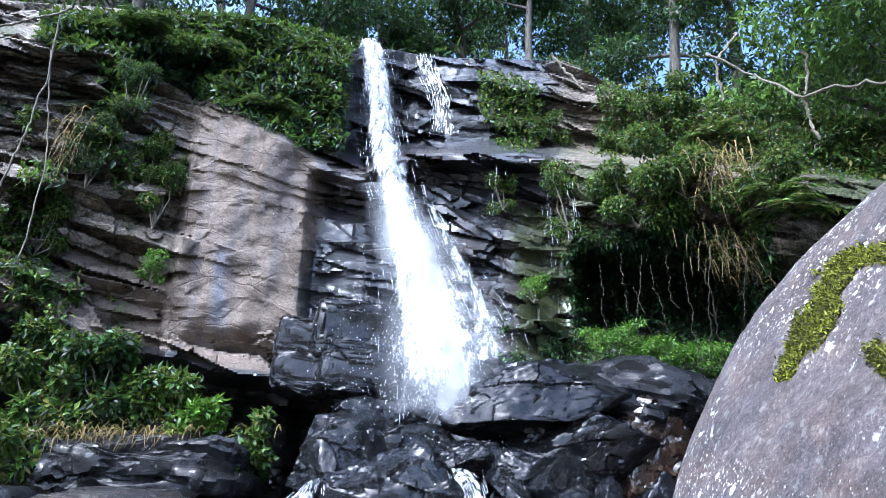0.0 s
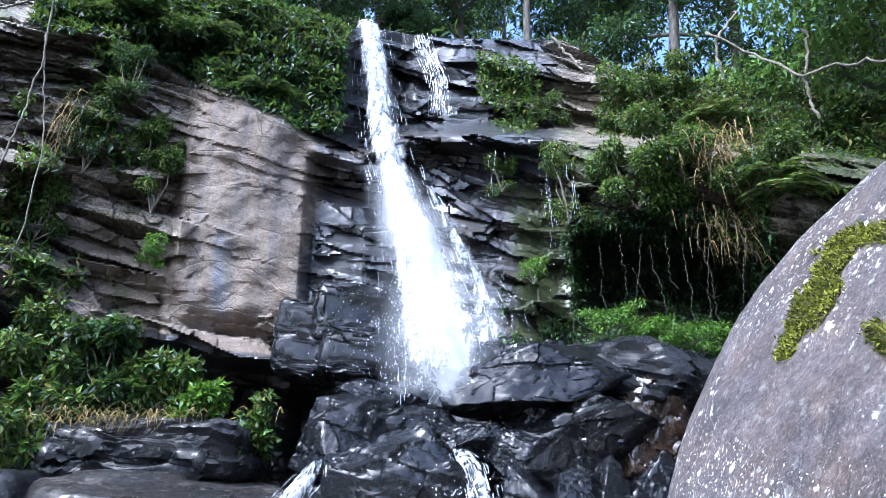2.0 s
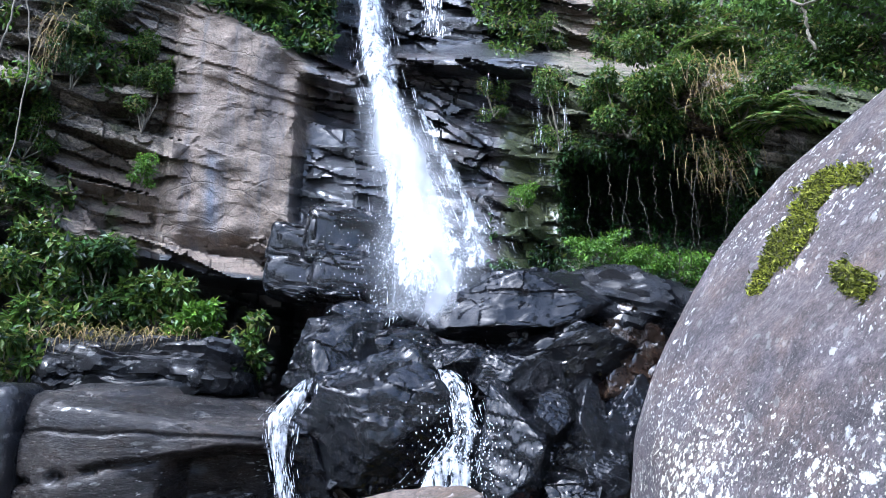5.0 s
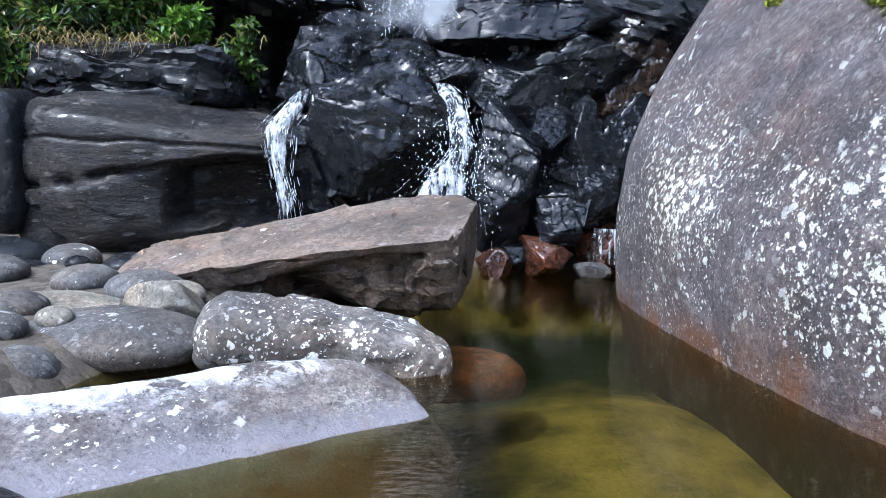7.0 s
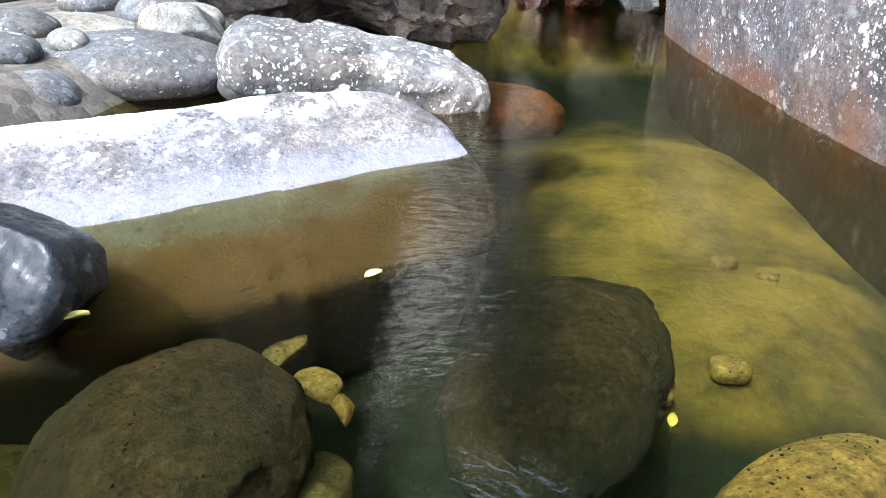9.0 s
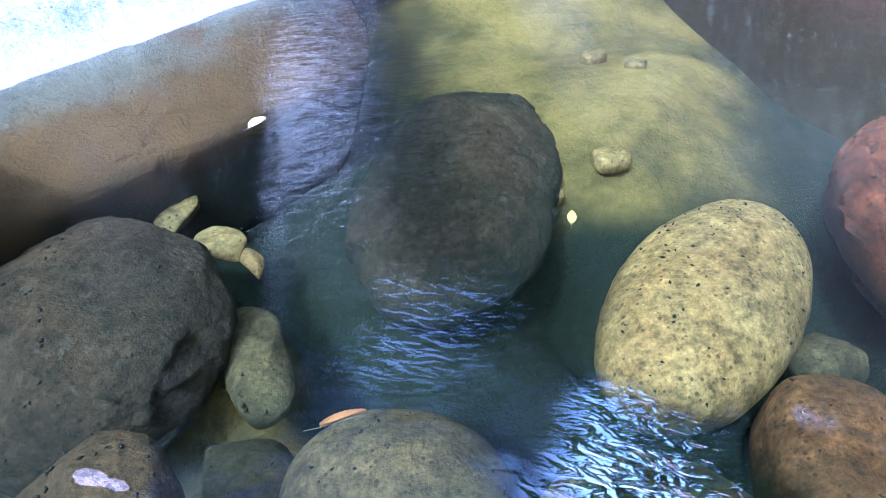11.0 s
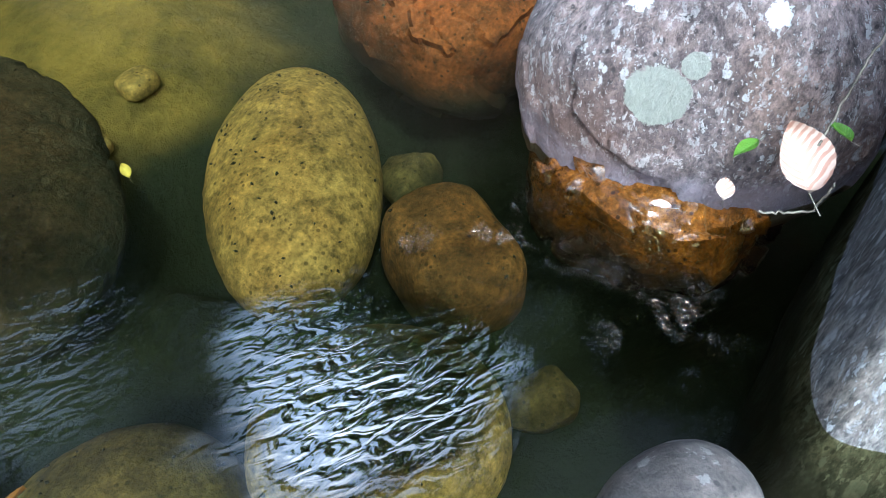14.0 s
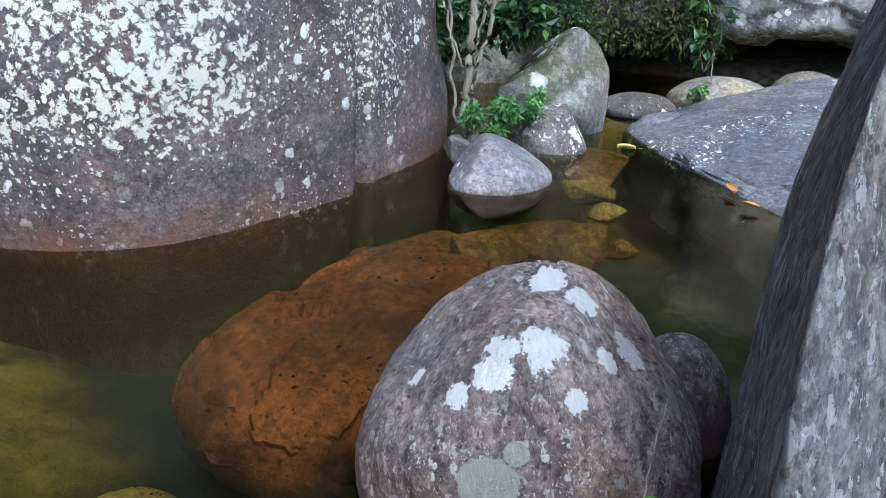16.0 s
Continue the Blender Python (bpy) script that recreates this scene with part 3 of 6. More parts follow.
def ball(sub):
    if sub not in BALLS:
        bm = bmesh.new()
        bmesh.ops.create_icosphere(bm, subdivisions=sub, radius=1.0)
        bm.verts.ensure_lookup_table()
        BALLS[sub] = (np.array([v.co[:] for v in bm.verts]), np.array([[v.index for v in f.verts] for f in bm.faces]))
        bm.free()
    return BALLS[sub]


def make_mesh(name, V, F, material, sharp=None):
    me = bpy.data.meshes.new(name)
    V = np.asarray(V, dtype=np.float32)
    F = np.asarray(F, dtype=np.int32)
    n, k = F.shape
    me.vertices.add(len(V))
    me.vertices.foreach_set("co", V.ravel())
    me.loops.add(n * k)
    me.loops.foreach_set("vertex_index", F.ravel())
    me.polygons.add(n)
    me.polygons.foreach_set("loop_start", np.arange(0, n * k, k, dtype=np.int32))
    me.update(calc_edges=True)
    me.validate()
    me.polygons.foreach_set("use_smooth", np.ones(len(me.polygons), dtype=bool))
    if sharp:
        me.set_sharp_from_angle(angle=radians(sharp))
    me.materials.append(material)
    return me


def thing(name, me, label, category, group="", kind=""):
    return tagged(new(name, me), label, category, group, kind)


def part(name, me, parent, label="", kind=""):
    ob = new(name, me)
    ob.parent = parent
    if kind:
        ob["kind"] = kind
    return tagged(ob, label) if label else ob


def rock_shape(size, seed, sub=4, amp=0.10, freq=1.3, cuts=(), soft=0.05, square=0.0, broken=0.0, broken_freq=2.2, groove=None, layers=0.0, planes=0, reach=(0.66, 0.94), edge=0.035):
    """A stone about its middle: half-sizes, squareness, planes that cut it off (normal and reach), noise, broken faces, bedding layers."""
    V, F = ball(sub)
    V = V.copy()
    if square:
        V = np.sign(V) * np.abs(V) ** (1 - square)
        V /= np.maximum(1e-6, (np.abs(V) ** (2 + 6 * square)).sum(1) ** (1 / (2 + 6 * square)))[:, None]
    s = np.array(size, float)
    if planes:
        rp = np.random.default_rng(seed * 13 + 1)
        g = (np.arange(planes) + 0.5) / planes
        w = 2.399963 * np.arange(planes) + rp.uniform(0, 6)
        n = np.stack([np.sqrt(1 - (1 - 2 * g) ** 2) * np.cos(w), np.sqrt(1 - (1 - 2 * g) ** 2) * np.sin(w), 1 - 2 * g], 1) + 0.32 * rp.normal(size=(planes, 3))
        n /= np.linalg.norm(n, axis=1)[:, None]
        far = rp.uniform(*reach, planes)
        V = V * 1.15
        for _ in range(2):
            for m, r in zip(n, far):
                V = V - np.outer(edge * np.logaddexp(0, (V @ m - r) / edge), m)
    P = V * s
    for nx, ny, nz, reach in cuts:
        n = np.array((nx, ny, nz), float)
        n /= np.linalg.norm(n)
        d = P @ n - reach
        k = soft * s.mean()
        P = P - np.outer(k * np.logaddexp(0, d / k), n)
    L = s.mean()
    N = V / s
    N /= np.linalg.norm(N, axis=1)[:, None]
    d = amp * L * fbm(P / L * freq + seed * 7.1, 6, seed, 0.57) + 0.012 * L * (np.abs(fbm(P / L * 5.0 + 31, 4, seed + 40, 0.6)) - 0.2)
    if broken:
        warp = P / L * broken_freq + 0.25 * np.stack([fbm(P / L * 3 + q, 3, seed + q) for q in (3, 5, 9)], 1)
        d = d + broken * L * facets(warp + seed, seed)
        d = d + 0.2 * broken * L * facets(warp * 2.6 + seed, seed + 5)
    if layers:
        w = P[:, 2] / L + 0.18 * P[:, 0] / L + 0.15 * fbm(P / L, 3, seed + 2)
        d = d + layers * L * facets(np.stack([P[:, 0] / L * 0.5, P[:, 1] / L * 0.5, w * 5.0], 1) + seed, seed + 3)
    if groove is not None:
        g = groove(P)
        if g.ndim == 2:
            P = P - g
        else:
            d = d - g
    return P + N * d[:, None], F


def rock(name, at, size, turn, material, seed, label, category="rock", group="", sharp=None, scale=1.0, **kw):
    V, F = rock_shape(size, seed, **kw)
    V = V * scale
    ob = thing(name, make_mesh(name, V, F, material, sharp), label, category, group)
    ob.matrix_world = pose(*at, *turn)
    return ob


def tube(points, radii, sides=6, start=0):
    """Vertices and faces of a round stem along points."""
    P = np.array(points, float)
    V, F = [], []
    for i in range(len(P)):
        d = P[min(i + 1, len(P) - 1)] - P[max(i - 1, 0)]
        d /= np.linalg.norm(d) + 1e-9
        a = np.cross(d, (0, 0, 1) if abs(d[2]) < 0.9 else (1, 0, 0))
        a /= np.linalg.norm(a)
        b = np.cross(d, a)
        for k in range(sides):
            w = 2 * math.pi * k / sides
            V.append(P[i] + radii[i] * (math.cos(w) * a + math.sin(w) * b))
    for i in range(len(P) - 1):
        for k in range(sides):
            F.append((start + i * sides + k, start + i * sides + (k + 1) % sides, start + (i + 1) * sides + (k + 1) % sides, start + (i + 1) * sides + k))
    return V, F


def tubes(name, lines, material):
    V, F = [], []
    for pts, rad, sides in lines:
        v, f = tube(pts, rad, sides, len(V))
        V += v
        F += f
    return make_mesh(name, V, F, material)


def leaf_mesh(name, at, out, length, width, material, rng, droop=0.3, lay=0.5):
    """Folded, pointed leaves: at and out are points and outward ways."""
    n = len(at)
    d = rng.normal(size=(n, 3)) * (1 - lay) + out * lay + np.array((0, 0, -droop))
    d /= np.linalg.norm(d, axis=1)[:, None]
    u = np.array((0, 0, 1.0)) + 0.6 * rng.normal(size=(n, 3)) + 0.5 * out
    side = np.cross(d, u)
    side /= np.linalg.norm(side, axis=1)[:, None] + 1e-9
    up = np.cross(side, d)
    l = (length * rng.uniform(0.55, 1.3, n))[:, None]
    w = (width * rng.uniform(0.6, 1.25, n))[:, None]
    a = at
    tip = at + d * l - up * l * 0.18
    m = at + d * l * 0.42 - up * w * 0.16
    V = np.stack([a, m + side * w * 0.5 + up * w * 0.2, tip, m - side * w * 0.5 + up * w * 0.2, m], 1).reshape(-1, 3)
    b = (np.arange(n) * 5)[:, None]
    F = np.concatenate([b + np.array(q) for q in ((0, 4, 1), (1, 4, 2), (2, 4, 3), (3, 4, 0))], 0)
    me = make_mesh(name, V, F, material)
    me.polygons.foreach_set("use_smooth", np.zeros(len(me.polygons), dtype=bool))
    return me


def clumps(centres, radii, n, rng, squash=0.75):
    """Points near the skin of a heap of clumps, with outward ways."""
    C, R = np.array(centres, float), np.array(radii, float)
    w = R ** 2 / (R ** 2).sum()
    k = rng.choice(len(C), n, p=w)
    o = rng.normal(size=(n, 3))
    o /= np.linalg.norm(o, axis=1)[:, None]
    r = R[k] * rng.uniform(0.15, 1.0, n) ** 0.45
    P = C[k] + o * r[:, None] * np.array((1, 1, squash))
    return P, o


def bush(name, at, size, n, leaf, material, seed, label, category="bush", group="", count=9, stems=6, width=0.56, droop=0.3):
    """Stems out of one root and a heap of leafy clumps."""
    rng = np.random.default_rng(seed)
    s = np.array(size, float)
    C = rng.uniform(-1, 1, (count, 3)) * s * 0.72 + np.array((0, 0, s[2] * 0.75))
    R = rng.uniform(0.28, 0.5, count) * s.mean()
    root = thing(name, None, label, category, group)
    root.location = at
    lines = []
    for k in range(stems):
        e = C[k % count]
        m = e * 0.5 + rng.normal(size=3) * 0.12 * s.mean()
        lines.append(([(0, 0, -0.05 * s[2]), m, e], [0.03 * s.mean(), 0.02 * s.mean(), 0.008 * s.mean()], 5))
    part("stem", tubes("stem", lines, M_VINE), root)
    P, o = clumps(C, R, int(n * 1.7), rng)
    part("foliage", leaf_mesh("foliage", P, o, leaf * 0.74, leaf * 0.74 * width, material, rng, droop), root)
    return root


def fern(name, at, fronds, reach, material, seed, label, group="", rise=0.7, toward=(0, -1)):
    """Arching fronds with paired leaflets."""
    rng = np.random.default_rng(seed)
    root = thing(name, None, label, "fern", group)
    root.location = at
    A, O, lines = [], [], []
    for k in range(fronds):
        w = rng.uniform(0, 2 * math.pi)
        d = np.array((math.cos(w) + toward[0], math.sin(w) + toward[1], 0))
        d /= np.linalg.norm(d) + 1e-6
        L = reach * rng.uniform(0.6, 1.15)
        pts = [d * L * t + np.array((0, 0, L * rise * (t - 1.05 * t * t))) for t in np.linspace(0, 1, 12)]
        lines.append((pts, [0.012 * reach * (1.1 - t) for t in np.linspace(0, 1, 12)], 4))
        side = np.cross(d, (0, 0, 1))
        for i, q in enumerate(pts[1:]):
            for f in (0, 0.5):
                z = q if f == 0 or i + 2 > 11 else (q + pts[i + 2]) / 2
                for sgn in (-1, 1):
                    A.append(z)
                    O.append(side * sgn + 0.45 * d)
    part("stalk", tubes("stalk", lines, M_VINE), root)
    A, O = np.array(A), np.array(O)
    part("foliage", leaf_mesh("foliage", A, O, reach * 0.22, reach * 0.06, material, rng, 0.15, 0.96), root)
    return root


def blades(name, at, n, spread, length, material, seed, label, category="grass", hang=0.0, kind=""):
    """A tuft of narrow bent blades; hang: how far they fall over."""
    rng = np.random.default_rng(seed)
    V, F = [], []
    for k in range(n):
        b = np.array((rng.normal() * spread[0], rng.normal() * spread[1], rng.normal() * spread[2]))
        w = rng.uniform(0, 2 * math.pi)
        d = np.array((math.cos(w), math.sin(w) - 0.7, 0))
        L = length * rng.uniform(0.5, 1.2)
        s = np.cross(d, (0, 0, 1)) * 0.008 * (0.6 + length)
        i = len(V)
        for t in (0, 0.35, 0.7, 1.0):
            q = b + d * L * 0.5 * t + np.array((0, 0, L * (0.8 * t - (0.7 + 1.6 * hang) * t * t)))
            V += [q - s * (1 - 0.9 * t), q + s * (1 - 0.9 * t)]
        F += [(i, i + 1, i + 3, i + 2), (i + 2, i + 3, i + 5, i + 4), (i + 4, i + 5, i + 7, i + 6)]
    ob = thing(name, make_mesh(name, V, F, material), label, category, "", kind)
    ob.location = at
    return ob


def tree(at, height, lean, crown, n, leaf, seed, label, group="trees above the falls", material=None, girth=0.16, low=0.45):
    """Tapered trunk, limbs and a loose crown of leafy clumps."""
    rng = np.random.default_rng(seed)
    root = thing("tree", None, label, "tree", group)
    root.location = at
    top = np.array((lean[0], lean[1], height))
    line = [top * t + np.array((math.sin(5 * t + seed), math.cos(4 * t + seed), 0)) * 0.05 * height * t * (1 - 0.4 * t) for t in np.linspace(0, 1, 9)]
    lines = [(line, [girth * (1.15 - 0.95 * t) for t in np.linspace(0, 1, 9)], 8)]
    C, R = [], []
    for k in range(11):
        t = rng.uniform(low, 0.98)
        b = line[int(t * 8)]
        w = rng.uniform(0, 2 * math.pi)
        e = b + np.array((math.cos(w), math.sin(w), rng.uniform(0.05, 0.6))) * crown * rng.uniform(0.5, 1.0)
        m = (b + e) / 2 + rng.normal(size=3) * 0.1 * crown
        lines.append(([b, m, e], [girth * 0.35, girth * 0.2, girth * 0.06], 5))
        for q in (e, m):
            C.append(q)
            R.append(crown * rng.uniform(0.2, 0.42))
    part("trunk", tubes("trunk", lines, M_BARK), root)
    P, o = clumps(C, R, n, rng, 0.6)
    part("crown", leaf_mesh("crown", P, o, leaf, leaf * 0.42, material or M_TREE, rng, 0.35, 0.35), root)
    return root


def vine(points, radius, label, wobble=0.05, seed=0, category="vine", material=None):
    rng = np.random.default_rng(seed)
    P = np.array(points, float)
    t = np.linspace(0, 1, 26)
    Q = np.stack([np.interp(t, np.linspace(0, 1, len(P)), P[:, k]) for k in range(3)], 1)
    Q[1:-1] += np.cumsum(rng.normal(size=(24, 3)), 0) * wobble * 0.2 + rng.normal(size=(24, 3)) * wobble * 0.15
    return thing("hanging_vine" if category == "vine" else category, tubes("vine", [(Q, np.full(26, radius), 5)], material or M_VINE), label, category)

# ---- ground, pool bed, water ----
# shoals of yellow silt: place, reach
SHOALS = (((1.628, 4.870, -0.500), 1.5), ((1.431, 3.265, -0.500), 0.9), ((1.890, 3.435, -0.500), 0.5), ((0.673, 1.827, -0.500), 0.22), ((-0.471, 1.809, -0.500), 0.22), ((-0.392, 1.392, -0.500), 0.2),
          ((6.03, 1.38, -0.500), 0.4), ((3.6, 1.75, -0.500), 0.9), ((1.063, 2.703, -0.500), 0.6))
# deep holes between the sunken stones, first as the egg's shadow: place, reach, depth
HOLLOWS = (((1.101, 2.094, -0.600), 0.36, 0.4), ((-0.415, 2.810, -0.600), 0.3, 0.1), ((-0.144, 1.723, -0.600), 0.3, 0.1), ((1.850, 1.858, -0.600), 0.35, 0.35),
           ((1.942, 0.426, -0.600), 0.35, 0.35), ((1.068, 0.440, -0.500), 0.6, 0.4), ((1.651, 0.884, -0.500), 0.4, 0.4), ((0.743, 1.805, -0.600), 0.4, 0.3))


def pool_depth(X, Y):
    """Height of the ground: the hollow of the pool and the banks round it."""
    P = np.stack([X, Y, 0 * X], 1)
    left = smooth(-X + 0.22 * (Y - 3.5), 1.3, 2.6) * smooth(Y, 1.5, 3.0)
    wobble = 0.7 * fbm(P * 0.55, 3, 14)
    near = smooth(-Y + wobble + 0.25 * np.sin(0.9 * X), 0.8, 2.6)
    lside = smooth(-X + wobble + 0.3 * np.sin(1.1 * Y), 1.5, 2.7)
    back = smooth(Y, 8.6, 9.6)
    right = smooth(X, 8.5, 11.0)
    z = -0.84 + 0.06 * fbm(P * 0.8, 3, 4)
    for (hx, hy, hz), r in SHOALS:
        z = np.maximum(z, -0.86 + 0.32 * np.exp(-(((X - hx) ** 2 + (Y - hy) ** 2) / r ** 2) ** 1.1) + 0.06 * fbm(P * 1.3, 3, 9))
    for (hx, hy, hz), r, d in HOLLOWS:
        z = z - d * np.exp(-(((X - hx) ** 2 + (Y - hy) ** 2) / r ** 2) ** 1.5)
    z = z + 0.12 * smooth(X, 3.0, 6.5) * smooth(-Y, -3.0, 0.5)
    rise = np.maximum.reduce([left, lside, near, back, right])
    z = z * (1 - rise) + rise * (0.25 + 0.12 * fbm(P * 0.9, 3, 8))
    far = np.hypot(X, Y - 3)
    z = z + smooth(far, 12, 40) * 5.0 * (1 - smooth(far, 60, 110))
    return z


def grid_mesh(name, U, V, fn, material):
    A, B = np.meshgrid(U, V)
    P = fn(A.ravel(), B.ravel())
    n, m = len(U), len(V)
    i = np.arange((n - 1) * (m - 1))
    a = (i // (n - 1)) * n + i % (n - 1)
    return make_mesh(name, P, np.stack([a, a + 1, a + n + 1, a + n], 1), material), A.ravel(), B.ravel()


def spread(lo, a, b, hi, step, k):
    mid = np.arange(a, b, step)
    return np.concatenate([a - np.geomspace(step, a - lo, k)[::-1], mid, b + np.geomspace(step, hi - b, k)])


gx, gy = spread(-900, -7, 13, 900, 0.12, 22), spread(-900, -4, 11, 900, 0.12, 22)
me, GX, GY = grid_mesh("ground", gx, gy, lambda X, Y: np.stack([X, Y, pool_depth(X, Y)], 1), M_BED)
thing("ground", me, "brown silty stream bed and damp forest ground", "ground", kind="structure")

wx, wy = np.linspace(-6.5, 14, 60), np.linspace(-5, 9.9, 50)
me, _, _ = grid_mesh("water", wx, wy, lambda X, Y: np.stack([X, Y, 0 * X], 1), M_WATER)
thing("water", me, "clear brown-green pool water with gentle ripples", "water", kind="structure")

# ---- cliff ----
# The face is a relief about the eye's column: u is x / y, v is height over the eye / y.
TOP_U, TOP_V = (-0.769, -0.613, -0.535, -0.411, -0.338, -0.260, -0.202, -0.129, -0.040, 0.105, 0.330, 0.697), (0.830, 0.788, 0.782, 0.687, 0.663, 0.619, 0.574, 0.552, 0.591, 0.587, 0.574, 0.532)
LIP_U, LIP_V = (-0.645, -0.591, -0.448, -0.372, -0.322, -0.234, -0.189, -0.074), (0.318, 0.294, 0.269, 0.251, 0.233, 0.225, 0.211, 0.209)


def box_mask(U, V, u0, u1, v0, v1, s=0.02):
    return smooth(U, u0 - s, u0 + s) * (1 - smooth(U, u1 - s, u1 + s)) * smooth(V, v0 - s, v0 + s) * (1 - smooth(V, v1 - s, v1 + s))


def cliff_depth(U, V):
    """How far away the rock face stands."""
    P0 = np.stack([U * 12, 0 * U, V * 12], 1)
    wob = 0.012 * fbm(P0 * 0.7, 4, 21)
    Y = np.interp(U, (-1.2, -0.75, -0.4, -0.12, -0.05, 0.1, 0.25, 0.5, 0.9, 1.5), (8.0, 9.8, 11.2, 11.6, 12.2, 12.2, 11.9, 11.0, 9.6, 8.4))
    top = np.interp(U, TOP_U, TOP_V)
    over = V + wob - top
    left = 1 - smooth(U, -0.165, -0.120)
    Y = Y + smooth(over, 0.0, 0.025) * (0.55 * left + 1.2 * (1 - left)) + np.maximum(over, 0) * (3.2 * left + 2.2 * (1 - left))
    chute = smooth(U, -0.194, -0.116) * (1 - smooth(U, 0.101, 0.187))
    Y = Y - chute * 1.5 * smooth(-(over), 0.0, 0.5)
    Y = Y + 0.5 * box_mask(U, V, -0.154, -0.056, top + 0.02, 2.0, 0.012)
    Y = Y + 0.5 * box_mask(U, V, -0.205, 0.186, -1.0, top - 0.02, 0.012)
    lip = np.interp(U, LIP_U, LIP_V)
    under = smooth(lip - V - wob, 0.0, 0.02) * (1 - smooth(U, -0.082, -0.062))
    Y = Y + under * 3.0
    Y = Y - 0.45 * smooth(U, 0.179, 0.257) * box_mask(U, V, -1, 0.560, 0.398, 0.562, 0.03)
    Y = Y + 1.7 * box_mask(U, V, 0.204, 0.452, 0.276, 0.416, 0.03)
    Y = Y - 0.35 * np.exp(-((U - -0.517) / 0.045) ** 2 - ((V - 0.701) / 0.06) ** 2)
    Y = Y + 0.35 * smooth(U, -0.395, -0.411) * (1 - smooth(V, 0.770, 0.794))
    # bedding planes, blocks and grain
    s = V * 12 + 0.27 * U * 12 + 0.25 * fbm(P0 * 0.5, 3, 31)
    plain = box_mask(U, V, -0.396, -0.198, 0.284, 0.668, 0.03)
    lay = facets(np.stack([P0[:, 0] * 0.33, 0 * U, s * 1.7], 1), 40)
    lay2 = facets(np.stack([P0[:, 0] * 0.9, 0 * U, s * 4.2], 1), 47)
    blk = facets(P0 * 1.5 + 0.3 * fbm(P0, 3, 5)[:, None], 52)
    rough = (1 - 0.92 * plain)
    Y = Y + rough * (0.30 * lay + 0.22 * lay2) + (0.15 + 0.85 * rough) * 0.09 * blk + 0.10 * plain * fbm(P0 * np.array((0.9, 1, 0.5)), 4, 57)
    Y = Y + 0.22 * fbm(P0 * 0.45, 4, 61) + 0.07 * fbm(P0 * 2.2, 4, 71)
    return Y


SKY_U, SKY_V = (-0.787, -0.361, -0.220, -0.179, -0.154, -0.091, -0.043, 0.015, 0.208, 0.316, 0.724), (0.905, 0.867, 0.830, 0.809, 0.801, 0.797, 0.786, 0.779, 0.773, 0.701, 0.646)


def cliff_point(U, V, lift=0.0):
    past = np.maximum(V - np.interp(U, SKY_U, SKY_V), 0)
    V = V - past
    Y = cliff_depth(U, V) - lift + past * 14
    return np.stack([U * Y, Y, EYE + V * Y], 1)


cu, cv = np.linspace(-1.15, 1.35, 760), np.linspace(-0.16, 1.12, 460)
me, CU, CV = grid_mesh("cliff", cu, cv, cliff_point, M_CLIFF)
me.set_sharp_from_angle(angle=radians(38))


def point_layer(me, name, values):
    me.attributes.new(name, 'FLOAT', 'POINT').data.foreach_set("value", np.asarray(values, dtype=np.float32))


PN = np.stack([CU * 12, 0 * CU, CV * 12], 1)
nz1, nz2 = fbm(PN * 0.5, 4, 81), fbm(PN * 1.1, 4, 91)
tan = smooth(CU + 0.03 * nz1, -0.436, -0.383) * (1 - smooth(CU + 0.03 * nz1, -0.233, -0.180))
tan = np.maximum(tan, 0.75 * smooth(CU + 0.05 * nz2, -0.620, -0.554) * (1 - smooth(CU, -0.219, -0.186)) * (1 - smooth(CV + 0.03 * nz1, 0.353, 0.463)))
tan = np.maximum(tan, 0.7 * box_mask(CU, CV, 0.197, 0.380, 0.562, 0.701, 0.03))
tan = np.maximum(tan, 0.8 * box_mask(CU, CV, -0.163, -0.079, 0.310, 0.435, 0.02))
wet = smooth(CU + 0.03 * nz1, -0.238, -0.160) * (1 - smooth(CU + 0.05 * nz1, 0.153, 0.257))
# Shade under the overhang, painted in through the wet mask.
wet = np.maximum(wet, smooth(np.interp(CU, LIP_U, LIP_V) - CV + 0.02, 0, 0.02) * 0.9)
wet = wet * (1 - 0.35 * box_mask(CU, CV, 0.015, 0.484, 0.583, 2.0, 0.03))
# Dark of the right-hand recess, painted in through the same mask.
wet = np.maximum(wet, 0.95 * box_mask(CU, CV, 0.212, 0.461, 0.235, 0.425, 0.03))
moss = 0.55 * smooth(nz2, -0.1, 0.4) * (1 - smooth(CU, -0.480, -0.408))
moss = np.maximum(moss, 0.6 * smooth(CU, 0.104, 0.239) * smooth(nz1, -0.3, 0.3))
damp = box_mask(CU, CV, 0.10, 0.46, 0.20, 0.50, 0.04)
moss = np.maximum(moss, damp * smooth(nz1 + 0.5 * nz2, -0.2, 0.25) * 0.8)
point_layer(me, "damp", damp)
point_layer(me, "drip", np.exp(-((CU + 0.336 - 0.06 * (0.43 - CV)) / 0.010) ** 2) * smooth(CV, 0.28, 0.33) * (1 - smooth(CV, 0.40, 0.45)))
point_layer(me, "tan", tan)
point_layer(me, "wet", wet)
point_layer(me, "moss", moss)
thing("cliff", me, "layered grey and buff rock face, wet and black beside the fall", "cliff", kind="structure")


